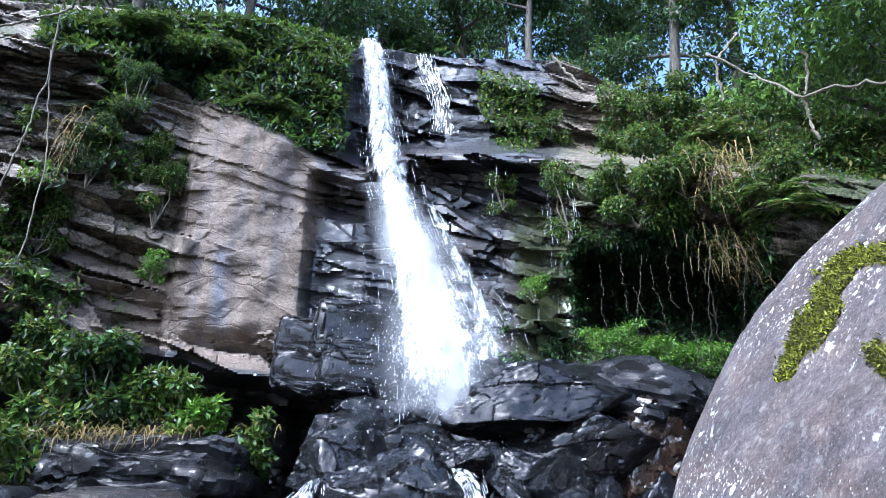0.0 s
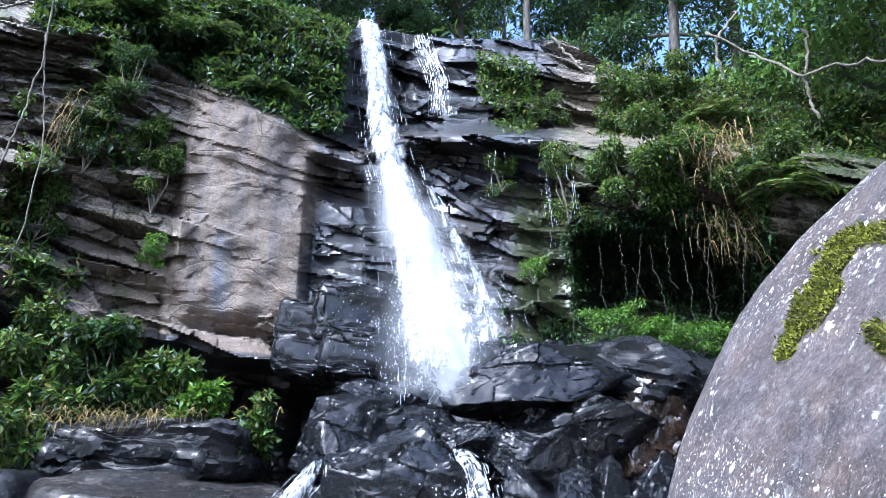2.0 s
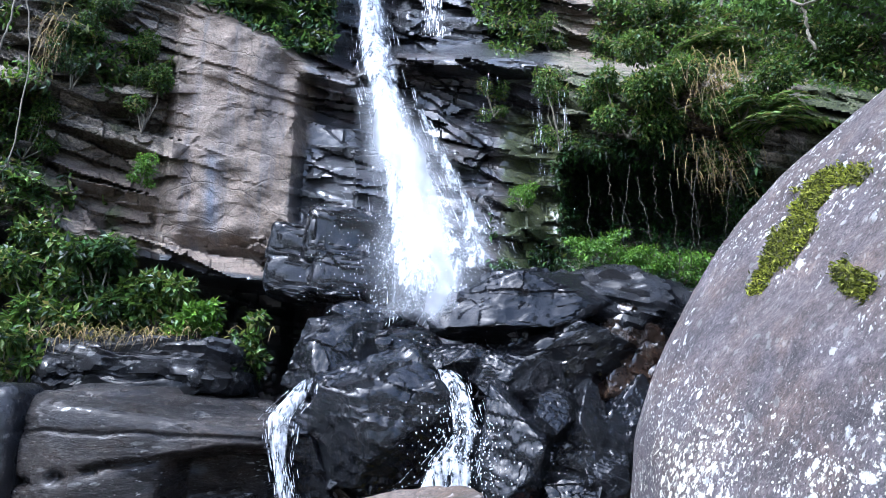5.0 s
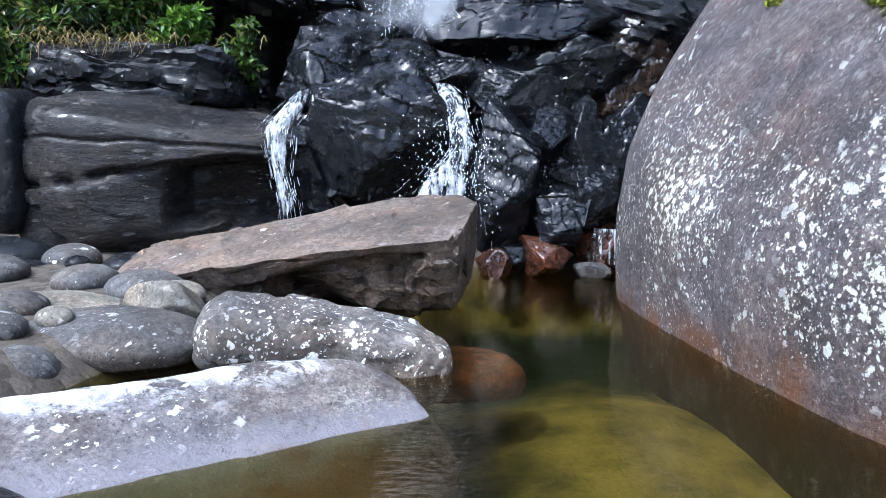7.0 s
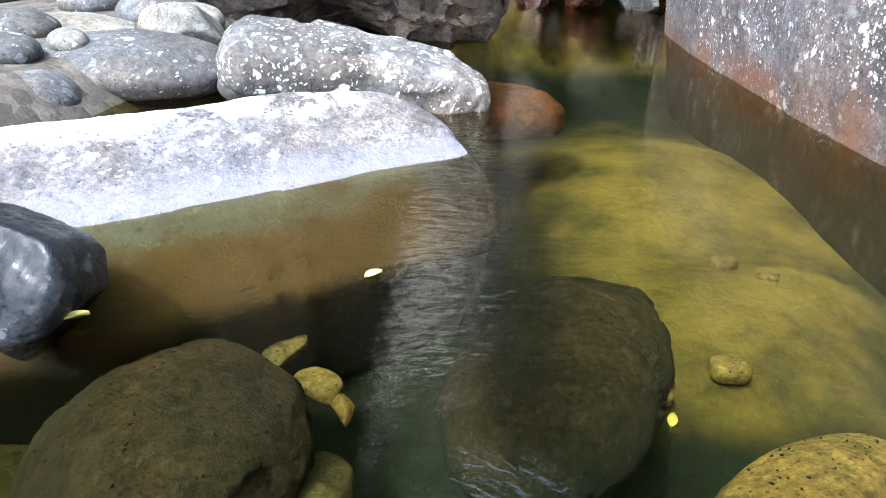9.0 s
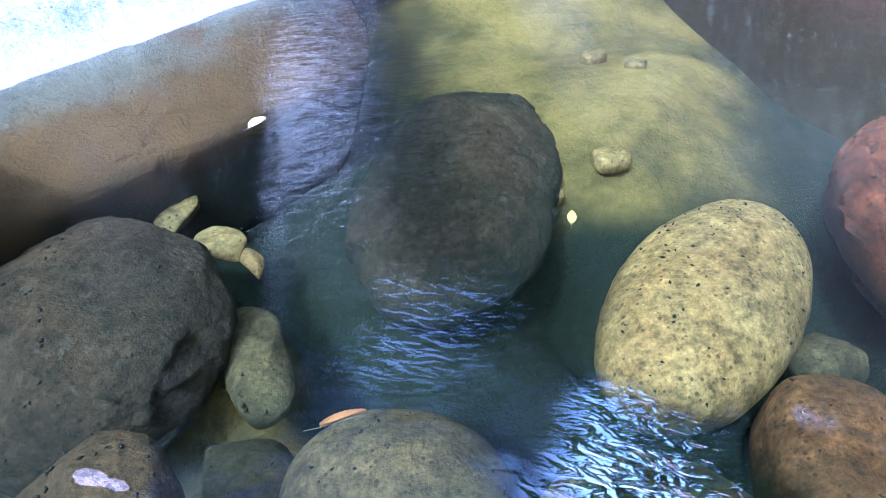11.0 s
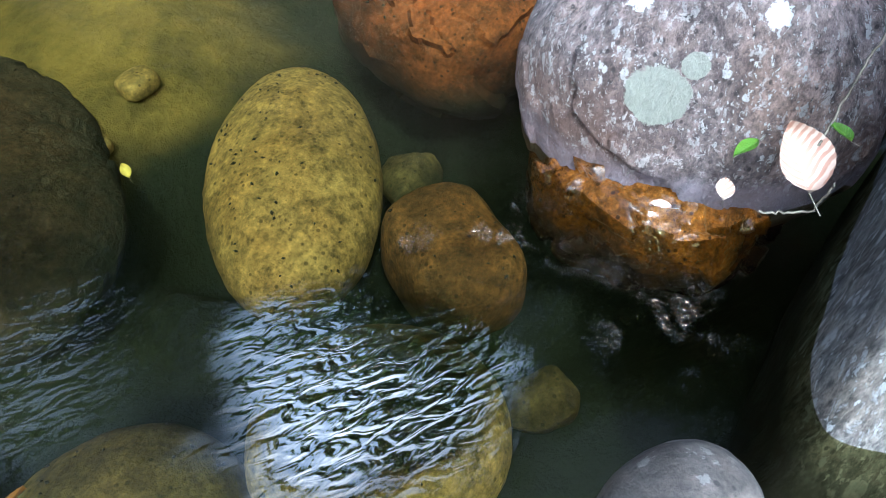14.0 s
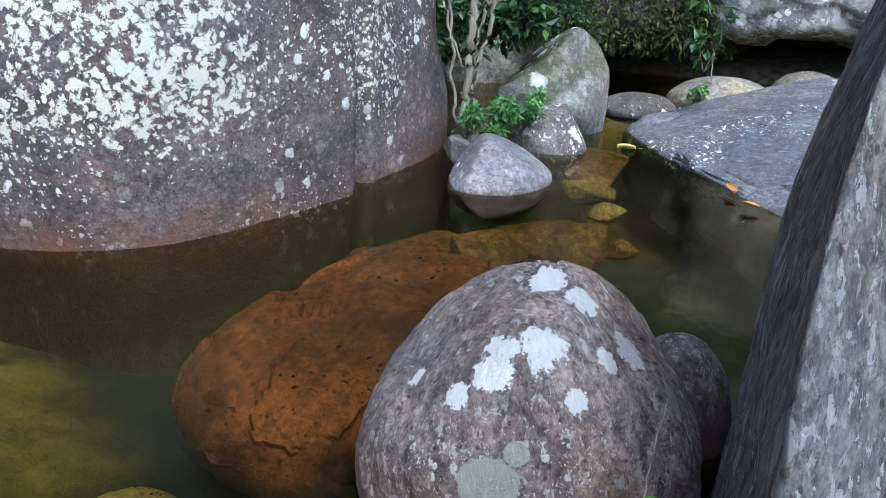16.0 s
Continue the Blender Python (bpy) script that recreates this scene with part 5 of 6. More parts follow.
G2 = "stones on the shore"
rock("slab", (-1.14, 6.75, 0.30), (1.82, 0.95, 0.58), (5, -11, 4), M_SLAB, 41, "big buff slab with a broken overhanging front edge and white lichen", "slab", G2, sub=7, amp=0.04, square=0.42,
     cuts=((0.0, -0.12, 1, 0.33), (-0.10, -1, -0.55, 0.50), (0.95, -0.3, -0.3, 1.5), (-0.45, -0.3, 1, 0.95)), broken=0.03, broken_freq=2.3, layers=0.012, sharp=32, groove=hollow)
for at, size, turn, m, sd, kw, lb in (
        ((-0.63, 4.64, 0.11), (0.86, 0.40, 0.27), (0, 12, 6), M_LICHEN, 43, dict(sub=6, square=0.25, amp=0.09, broken=0.05, broken_freq=1.8, cuts=((0.0, -0.9, -0.3, 0.36),)), "long rounded stone spotted with white lichen"),
        ((-1.92, 5.32, 0.16), (0.34, 0.30, 0.30), (0, 6, 10), M_BEIGE, 45, dict(sub=5, planes=9, reach=(0.66, 0.9), edge=0.05, amp=0.03), "pale smooth wedge-shaped stone"),
        ((-2.10, 4.80, 0.10), (0.66, 0.50, 0.22), (0, 3, 8), M_GREY, 47, dict(sub=6, amp=0.04), "smooth grey rounded stone with pale lichen flecks"),
        ((-1.26, 4.46, 0.10), (0.21, 0.19, 0.13), (0, 0, 0), M_GREY, 49, dict(sub=5, amp=0.05), "small smooth grey stone among boulders"),
        ((-2.80, 5.45, 0.08), (0.66, 0.50, 0.21), (0, 4, 0), M_BEIGE, 51, dict(sub=5, amp=0.05), "low rounded grey-buff stone on the shore"),
        ((-3.30, 6.75, 0.06), (0.42, 0.35, 0.19), (0, 0, 0), M_DARK, 53, dict(sub=5, amp=0.07), "small dark stone behind the slab"),
        ((-3.42, 6.20, 0.04), (0.33, 0.30, 0.16), (0, 0, 0), M_GREY, 54, dict(sub=5, amp=0.07), "pale flat stone by the shore"),
        ((-2.42, 4.06, 0.04), (0.28, 0.28, 0.20), (0, 0, 0), M_GREY, 55, dict(sub=5, amp=0.05), "rounded grey stone on the shore"),
        ((-3.36, 5.45, 0.04), (0.36, 0.32, 0.16), (0, 0, 0), M_BEIGE, 57, dict(sub=5, amp=0.06), "rounded pale stone on the shore"),
        ((-0.86, 4.28, 0.30), (0.05, 0.05, 0.045), (0, 0, 0), M_BEIGE, 58, dict(sub=3, amp=0.05), "fist-sized pale pebble on a slab"),
        ((-2.75, 6.55, 0.08), (0.32, 0.30, 0.20), (0, 0, 0), M_DARK, 59, dict(sub=5, amp=0.1), "dark wet stone behind the slab"),
        ((-2.62, 7.45, 0.08), (0.40, 0.34, 0.22), (0, 0, 20), M_DARK, 60, dict(sub=5, amp=0.1), "dark wet stone behind the slab"),
        ((-4.05, 6.9, 0.10), (0.50, 0.40, 0.24), (0, 0, 40), M_DARK, 62, dict(sub=5, amp=0.1), "dark stone on the shore"),
        ((-4.1, 5.7, 0.10), (0.50, 0.42, 0.22), (0, 0, 10), M_GREY, 63, dict(sub=5, amp=0.06), "rounded grey stone on the shore"),
        ((-3.1, 4.6, 0.06), (0.46, 0.40, 0.20), (0, 0, -20), M_GREY, 64, dict(sub=5, amp=0.06), "rounded grey stone on the shore"),
        ((-1.46, 2.12, 0.06), (0.26, 0.28, 0.27), (0, 10, 30), M_DARK, 65, dict(sub=6, amp=0.08, planes=12, reach=(0.7, 0.95), edge=0.06), "dark rounded stone at the pool's edge"),
        ((0.30, 4.98, -0.16), (0.44, 0.40, 0.14), (0, 0, 18), M_BEDRED, 67, dict(sub=5, amp=0.12, square=0.2), "rusty stone just under the water")):
    rock("stone", at, size, turn, m, sd, lb, "stone", G2, **kw)
rq = np.random.default_rng(77)
for j, (x, y, r) in enumerate(((-2.35, 5.95, 0.34), (-1.75, 4.15, 0.22), (-2.95, 6.15, 0.30), (-2.45, 6.85, 0.30), (-3.85, 6.35, 0.32), (-3.75, 5.05, 0.34), (-2.95, 5.0, 0.26), (-3.0, 7.25, 0.30), (-3.7, 7.45, 0.34), (-2.0, 5.75, 0.24), (-2.72, 4.35, 0.24), (-4.4, 7.5, 0.4))):
    z = float(pool_depth(np.array([x]), np.array([y]))[0])
    rock("stone", (x, y, z + 0.10 * r), (r, r * 0.85, r * 0.5), (0, 0, 35 * j), (M_GREY, M_BEIGE, M_GREY, M_DARK)[j % 4], 600 + j, "smooth rounded stone packed on the shore", "stone", G2, sub=5, amp=0.06)
for j in range(14):
    x, y, r = rq.uniform(-4.4, -1.6), rq.uniform(4.0, 7.6), rq.uniform(0.06, 0.15)
    z = float(pool_depth(np.array([x]), np.array([y]))[0])
    rock("cobble", (x, y, z + 0.3 * r), (r, r * rq.uniform(0.7, 1.0), r * 0.65), (0, 0, 40 * j), (M_GREY, M_BEIGE, M_DARK)[j % 3], 640 + j, "small rounded cobble among the shore stones", "stone", "cobbles on the shore", sub=4, amp=0.08)
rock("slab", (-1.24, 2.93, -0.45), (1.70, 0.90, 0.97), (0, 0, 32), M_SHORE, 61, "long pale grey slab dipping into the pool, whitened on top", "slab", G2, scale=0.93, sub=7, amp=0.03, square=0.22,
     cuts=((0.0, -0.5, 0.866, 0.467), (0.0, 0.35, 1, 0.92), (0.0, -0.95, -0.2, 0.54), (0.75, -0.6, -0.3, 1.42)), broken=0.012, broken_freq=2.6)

# ---- the great boulder ----
def cleft(P):
    return 0.30 * np.exp(-((P[:, 0] + 0.86 - 0.14 * (P[:, 2] + 0.8) + 0.05 * fbm(P * 1.5, 3, 8)) / 0.07) ** 2) * smooth(-P[:, 1], 1.2, 2.0) + 0.10 * smooth(P[:, 0] - 0.14 * (P[:, 2] + 0.8), -0.84, -0.66) * smooth(-P[:, 1], 1.2, 2.0)


great = rock("boulder", (5.02, 5.30, 0.87), (3.2, 3.3, 4.2), (0, 0, 0), M_GIANT, 71, "huge rounded grey boulder crusted with pale lichen, rust-stained at the waterline", group="", scale=1.06, sub=7, amp=0.035, freq=1.6, square=0.15, soft=0.10,
     cuts=((-0.80, -0.12, 0.58, 2.54), (-0.25, -0.97, 0.1, 2.92), (-1, -0.1, -0.25, 2.95), (0.7, -0.7, 0.1, 2.42)), groove=cleft)


c = np.zeros(len(great.data.vertices) * 3)
great.data.vertices.foreach_get("co", c)
c = c.reshape(-1, 3) + np.array(great.matrix_world.translation)
way = (c - np.array((0, 0, EYE))) / np.linalg.norm(c - np.array((0, 0, EYE)), axis=1)[:, None]
heart = np.array((2.014, 2.271, 1.245)) - np.array((0, 0, EYE))
heart = heart / np.linalg.norm(heart)
off = np.arccos(np.clip(way @ heart, -1, 1))
point_layer(great.data, "crust", (np.exp(-(off / 0.34) ** 2) * 0.7 + 0.6 * fbm(c * 0.9, 4, 66) + 0.2) * smooth(c[:, 2] + 0.3 * fbm(c * 2.0, 3, 67), 0.1, 0.8) * (1 - 0.8 * smooth(c[:, 2] + 0.4 * fbm(c, 3, 68), 1.3, 2.2)))


def moss_on(ob, U, V, half, n, seed, label):
    """A cushion of moss along a line on a stone, told by u and v as on the cliff."""
    rng = np.random.default_rng(seed)
    me = ob.data
    c = np.zeros(len(me.vertices) * 3)
    nn = np.zeros(len(me.vertices) * 3)
    me.vertices.foreach_get("co", c)
    me.vertices.foreach_get("normal", nn)
    c, nn = c.reshape(-1, 3) + np.array(ob.matrix_world.translation), nn.reshape(-1, 3)
    u, v = c[:, 0] / c[:, 1], (c[:, 2] - EYE) / c[:, 1]
    t = np.linspace(0, 1, 60)
    lu, lv = np.interp(t, np.linspace(0, 1, len(U)), U), np.interp(t, np.linspace(0, 1, len(V)), V)
    w = np.interp(t, np.linspace(0, 1, len(half)), half)
    d = (np.hypot(u[:, None] - lu[None], v[:, None] - lv[None]) / w[None]).min(1)
    d = d + 0.9 * fbm(c * 4.0, 4, seed)
    pick = np.nonzero((d < 1) & (c[:, 1] > 0.5) & ((c * nn).sum(1) < 0))[0]
    k = rng.choice(pick, n)
    P = c[k] + rng.normal(size=(n, 3)) * 0.022
    return thing("moss", leaf_mesh("moss", P, nn[k], 0.045, 0.022, M_MOSS, rng, 0.1, 0.5), label, "moss", kind="stuff")


MU, MV = (0.481, 0.511, 0.552, 0.580, 0.617, 0.669), (0.231, 0.276, 0.318, 0.371, 0.407, 0.416)
moss_on(great, MU, MV, (0.009, 0.017, 0.024, 0.023, 0.017, 0.012), 9000, 3, "yellow-green moss cushion on the great boulder")
MU, MV = (0.625, 0.653), (0.259, 0.243)
moss_on(great, MU, MV, (0.014, 0.02), 1500, 4, "small yellow-green moss patch on the great boulder")

# ---- sunken stones ----
G3 = "sunken stones in the pool"
def snails(ob, n, seed, size=0.0068):
    """Small black snails scattered over the top of a stone."""
    rng = np.random.default_rng(seed)
    c, nn = np.zeros(len(ob.data.vertices) * 3), np.zeros(len(ob.data.vertices) * 3)
    ob.data.vertices.foreach_get("co", c)
    ob.data.vertices.foreach_get("normal", nn)
    m = np.array(ob.matrix_world)
    c, nn = c.reshape(-1, 3) @ m[:3, :3].T + m[:3, 3], nn.reshape(-1, 3) @ m[:3, :3].T
    w = np.clip(nn[:, 2] - 0.2, 0, 1) * smooth(fbm(c * 4.0, 3, seed), -0.5, 0.4)
    k = rng.choice(len(c), n, p=w / w.sum())
    r = size * rng.uniform(0.5, 1.25, n)
    a = rng.uniform(0, 6.28, n)
    u = np.stack([np.cos(a), np.sin(a), 0 * a], 1)
    v = np.stack([-np.sin(a), np.cos(a), 0 * a], 1)
    o = ((1.5, 0, 0), (-1.3, 0, 0), (0, 0.8, 0), (0, -0.8, 0), (-0.2, 0, 0.9), (0, 0, -0.5))
    V = np.stack([c[k] + r[:, None] * (q[0] * u + q[1] * v + (q[2] + 0.35) * np.array((0, 0, 1.0))) for q in o], 1).reshape(-1, 3)
    f = np.array(((0, 2, 4), (2, 1, 4), (1, 3, 4), (3, 0, 4), (2, 0, 5), (1, 2, 5), (3, 1, 5), (0, 3, 5)))
    return thing("snails", make_mesh("snails", V, ((np.arange(n) * 6)[:, None, None] + f[None]).reshape(-1, 3), M_SNAIL), "tiny black snails on a sunken stone", "snail", kind="stuff")


k = Net("black_shell")
M_SNAIL = k.done(k.principled(k.mix(k.noise(k.pos(), 60, 3), (0.004, 0.004, 0.004), (0.02, 0.016, 0.012)), 0.4))
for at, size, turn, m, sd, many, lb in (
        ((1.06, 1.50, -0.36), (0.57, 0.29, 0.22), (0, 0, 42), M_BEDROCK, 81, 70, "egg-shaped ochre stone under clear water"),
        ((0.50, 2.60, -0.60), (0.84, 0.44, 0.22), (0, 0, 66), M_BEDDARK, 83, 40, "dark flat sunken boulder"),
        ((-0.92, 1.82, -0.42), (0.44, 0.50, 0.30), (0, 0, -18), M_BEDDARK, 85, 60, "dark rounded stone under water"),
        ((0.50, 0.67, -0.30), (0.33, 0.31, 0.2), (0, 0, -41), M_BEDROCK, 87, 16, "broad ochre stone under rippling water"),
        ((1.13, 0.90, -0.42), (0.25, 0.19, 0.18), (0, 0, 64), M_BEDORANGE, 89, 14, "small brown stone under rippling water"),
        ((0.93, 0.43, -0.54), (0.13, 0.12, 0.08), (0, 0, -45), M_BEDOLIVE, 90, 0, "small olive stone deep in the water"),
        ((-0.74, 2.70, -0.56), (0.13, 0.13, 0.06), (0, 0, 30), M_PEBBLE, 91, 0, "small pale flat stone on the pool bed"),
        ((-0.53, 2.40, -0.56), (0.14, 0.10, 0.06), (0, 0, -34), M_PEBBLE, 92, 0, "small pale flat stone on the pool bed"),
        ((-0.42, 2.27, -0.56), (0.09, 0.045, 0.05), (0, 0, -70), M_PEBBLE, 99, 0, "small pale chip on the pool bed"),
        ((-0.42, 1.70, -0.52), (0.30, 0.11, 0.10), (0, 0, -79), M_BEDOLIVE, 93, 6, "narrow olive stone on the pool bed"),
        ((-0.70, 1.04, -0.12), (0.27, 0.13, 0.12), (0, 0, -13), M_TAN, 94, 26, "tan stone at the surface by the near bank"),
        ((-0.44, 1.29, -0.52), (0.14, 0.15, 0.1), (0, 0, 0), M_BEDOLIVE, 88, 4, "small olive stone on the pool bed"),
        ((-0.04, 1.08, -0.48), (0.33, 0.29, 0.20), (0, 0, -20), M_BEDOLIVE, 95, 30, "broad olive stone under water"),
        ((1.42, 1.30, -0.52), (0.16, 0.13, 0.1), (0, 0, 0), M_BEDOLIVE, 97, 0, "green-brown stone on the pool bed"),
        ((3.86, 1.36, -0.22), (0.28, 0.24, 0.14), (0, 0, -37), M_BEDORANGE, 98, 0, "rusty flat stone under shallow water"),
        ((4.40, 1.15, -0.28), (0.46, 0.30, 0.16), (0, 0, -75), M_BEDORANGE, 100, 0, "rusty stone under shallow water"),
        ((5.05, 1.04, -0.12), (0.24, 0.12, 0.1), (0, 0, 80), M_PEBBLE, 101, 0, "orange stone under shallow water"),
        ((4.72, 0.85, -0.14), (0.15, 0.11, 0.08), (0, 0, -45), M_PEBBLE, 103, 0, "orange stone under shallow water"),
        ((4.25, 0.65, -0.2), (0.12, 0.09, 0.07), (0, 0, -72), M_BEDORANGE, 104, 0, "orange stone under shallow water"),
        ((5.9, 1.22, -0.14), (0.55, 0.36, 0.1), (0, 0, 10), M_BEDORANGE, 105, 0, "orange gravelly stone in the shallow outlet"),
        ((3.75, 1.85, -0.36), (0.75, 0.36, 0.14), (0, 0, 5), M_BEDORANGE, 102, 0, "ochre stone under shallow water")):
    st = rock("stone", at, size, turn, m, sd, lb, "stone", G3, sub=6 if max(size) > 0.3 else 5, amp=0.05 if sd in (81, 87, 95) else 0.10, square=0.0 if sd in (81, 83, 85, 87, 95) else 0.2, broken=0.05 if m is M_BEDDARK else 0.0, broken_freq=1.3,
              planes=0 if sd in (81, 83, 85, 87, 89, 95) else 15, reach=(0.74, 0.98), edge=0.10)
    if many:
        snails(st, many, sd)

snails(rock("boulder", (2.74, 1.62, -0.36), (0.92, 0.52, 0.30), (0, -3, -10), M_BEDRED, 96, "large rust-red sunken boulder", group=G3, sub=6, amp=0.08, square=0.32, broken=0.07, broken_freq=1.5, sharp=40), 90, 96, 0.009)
for j in range(6):
    rq = np.random.default_rng(700 + j)
    x, y = rq.uniform(0.6, 3.0), rq.uniform(2.2, 3.8)
    r = rq.uniform(0.03, 0.09)
    z = float(pool_depth(np.array([x]), np.array([y]))[0])
    rock("pebble", (x, y, z + 0.3 * r), (r, r * 0.8, r * 0.6), (0, 0, 50 * j), M_PEBBLE, 720 + j, "small ochre pebble on the pool bed", "stone", "pebbles on the pool bed", sub=3, amp=0.12, square=0.25)

# ---- near stones ----
rock("boulder", (1.755, 0.485, 0.140), (0.46, 0.52, 0.66), (0, -11.6, 27), M_NEAR, 111, "rounded grey boulder blotched with white lichen, rusty below the water", group="near boulders", scale=0.968, sub=7, amp=0.07, square=0.05, soft=0.14,
     cuts=((0.14, 0.70, 0.70, 0.49), (-0.15, -0.70, 0.70, 0.48), (-0.85, 0.1, 0.5, 0.48), (0, 0, 1, 0.62)), broken=0.03, broken_freq=1.5)
rock("stone", (1.487, 0.449, -0.130), (0.30, 0.35, 0.2), (0, 8, 0), M_FOOT, 113, "wet orange-brown foot of the lichened boulder", "stone", "near boulders", scale=0.981, sub=6, amp=0.14, square=0.1, broken=0.10, broken_freq=2.0)
rock("stone", (2.252, 0.124, -0.020), (0.22, 0.22, 0.38), (0, 0, 0), M_NEAR, 115, "dark stone behind the lichened boulder", "stone", "near boulders", scale=0.960, sub=4, amp=0.08)
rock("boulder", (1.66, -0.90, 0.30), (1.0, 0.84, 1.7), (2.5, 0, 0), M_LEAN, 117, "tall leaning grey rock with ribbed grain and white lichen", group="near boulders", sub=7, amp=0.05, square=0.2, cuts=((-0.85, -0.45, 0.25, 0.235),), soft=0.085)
rock("stone", (0.541, -0.009, 0.050), (0.20, 0.15, 0.18), (0, 0, 0), M_GREY, 119, "smooth pale grey stone beside the leaning rock", "stone", "near boulders", sub=4, amp=0.05)

# ---- far end of the pool ----
G4 = "stones at the pool's outlet"
for nm, at, size, turn, m, sd, kw, lb in (
        ("stone", (7.57, 1.13, 0.04), (0.40, 0.36, 0.15), (0, 0, -60), M_GREY, 127, dict(amp=0.06), "flat pale stone before the dark hollow"),
        ("stone", (8.02, 0.36, 0.10), (0.54, 0.42, 0.25), (0, 0, -70), M_BEIGE, 129, dict(amp=0.05), "rounded buff stone before the dark hollow"),
        ("stone", (6.92, 0.73, 0.02), (0.30, 0.26, 0.13), (0, 0, -60), M_PURPLE, 131, dict(amp=0.05), "low purplish-grey stone at the outlet"),
        ("stone", (8.86, -0.47, 0.12), (0.38, 0.34, 0.24), (0, 0, -60), M_BEIGE, 133, dict(amp=0.07), "dull rounded stone in the shade"),
        ("stone", (4.72, 1.62, 0.04), (0.43, 0.36, 0.32), (0, 0, -20), M_PURPLE, 121, dict(amp=0.03, cuts=((0.35, -0.35, 0.86, 0.20), (-0.40, -0.45, 0.8, 0.24), (-0.6, 0.5, 0.6, 0.26)), soft=0.08), "smooth grey wedge-shaped stone with a pale lichened top"),
        ("stone", (5.82, 1.58, 0.10), (0.36, 0.34, 0.30), (0, 12, 20), M_LICHEN, 123, dict(amp=0.04, planes=10, reach=(0.66, 0.94), edge=0.05), "angular pale stone with mossy side"),
        ("stone", (5.28, 2.02, 0.12), (0.16, 0.15, 0.14), (0, 0, 0), M_BEIGE, 128, dict(amp=0.06, planes=10), "small pale stone at the foot of the roots"),
        ("stone", (5.02, 2.06, 0.10), (0.14, 0.12, 0.12), (0, 0, 40), M_PURPLE, 126, dict(amp=0.06, planes=10), "small brown stone at the foot of the roots"),
        ("boulder", (6.42, 1.72, 0.22), (0.44, 0.50, 0.64), (0, 20, 10), M_MOSSROCK, 125, dict(amp=0.05, planes=11, reach=(0.64, 0.92), edge=0.04), "grey wedge-shaped boulder with moss on its crown"),
        ("boulder", (9.70, 3.60, 0.68), (1.4, 1.3, 2.2), (0, 0, 0), M_MOSSROCK, 141, dict(amp=0.07), "dark mossy rock behind the plants"),
        ("boulder", (13.2, 0.4, 0.3), (0.9, 4.5, 1.6), (0, 0, 0), M_DARK, 143, dict(amp=0.07), "dark rock at the back of the hollow")):
    rock(nm, at, size, turn, m, sd, lb, nm, G4, sub=6 if nm == "boulder" else 5, **kw)

rock("slab", (6.02, -0.80, -0.03), (1.95, 1.30, 0.40), (-11, 0, 36), M_SLATE, 135, "broad blue-grey slab dusted with lichen sloping into the water", "slab", G4, sub=6, amp=0.03, square=0.5,
     cuts=((0.0, 0.0, 1, 0.31), (0, 1, 0.35, 1.22)), broken=0.035, broken_freq=1.1, sharp=40)
mossy = rock("boulder", (11.6, 2.75, 1.62), (2.6, 2.2, 1.6), (0, 0, 10), M_MOSSROCK, 137, "mossy overhanging boulder above a dark hollow", "boulder", G4, sub=6, amp=0.07, square=0.5, cuts=((-0.1, 0, -1, 1.35),), broken=0.03)
rock("boulder", (11.7, -1.30, 1.80), (2.6, 2.3, 1.6), (0, 0, 0), M_OVER, 139, "lichened grey boulder above a dark hollow", "boulder", G4, sub=6, amp=0.07, square=0.5, cuts=((-0.1, 0, -1, 1.4),), broken=0.03)

def moss_cover(ob, n, leaf, seed, share, material, label, low=-9.0):
    """A shaggy coat of moss and small leaves on the sides of a stone."""
    rng = np.random.default_rng(seed)
    me = ob.data
    c, nn = np.zeros(len(me.vertices) * 3), np.zeros(len(me.vertices) * 3)
    me.vertices.foreach_get("co", c)
    me.vertices.foreach_get("normal", nn)
    m = np.array(ob.matrix_world)
    c, nn = c.reshape(-1, 3) @ m[:3, :3].T + m[:3, 3], nn.reshape(-1, 3) @ m[:3, :3].T
    pick = np.nonzero((fbm(c * 1.6, 4, seed) > share) & (nn[:, 2] > -0.9) & (c[:, 2] > low) & (c[:, 2] < 2.3) & (nn[:, 0] < 0.1))[0]
    k = rng.choice(pick, n)
    P = c[k] + rng.normal(size=(n, 3)) * 0.06 + nn[k] * 0.04
    return thing("moss", leaf_mesh("moss", P, nn[k], leaf, leaf * 0.5, material, rng, 0.5, 0.4), label, "moss", kind="stuff")


moss_cover(mossy, 24000, 0.085, 31, -0.45, M_DARKMOSS, "dark green moss and creepers on the overhanging boulder")

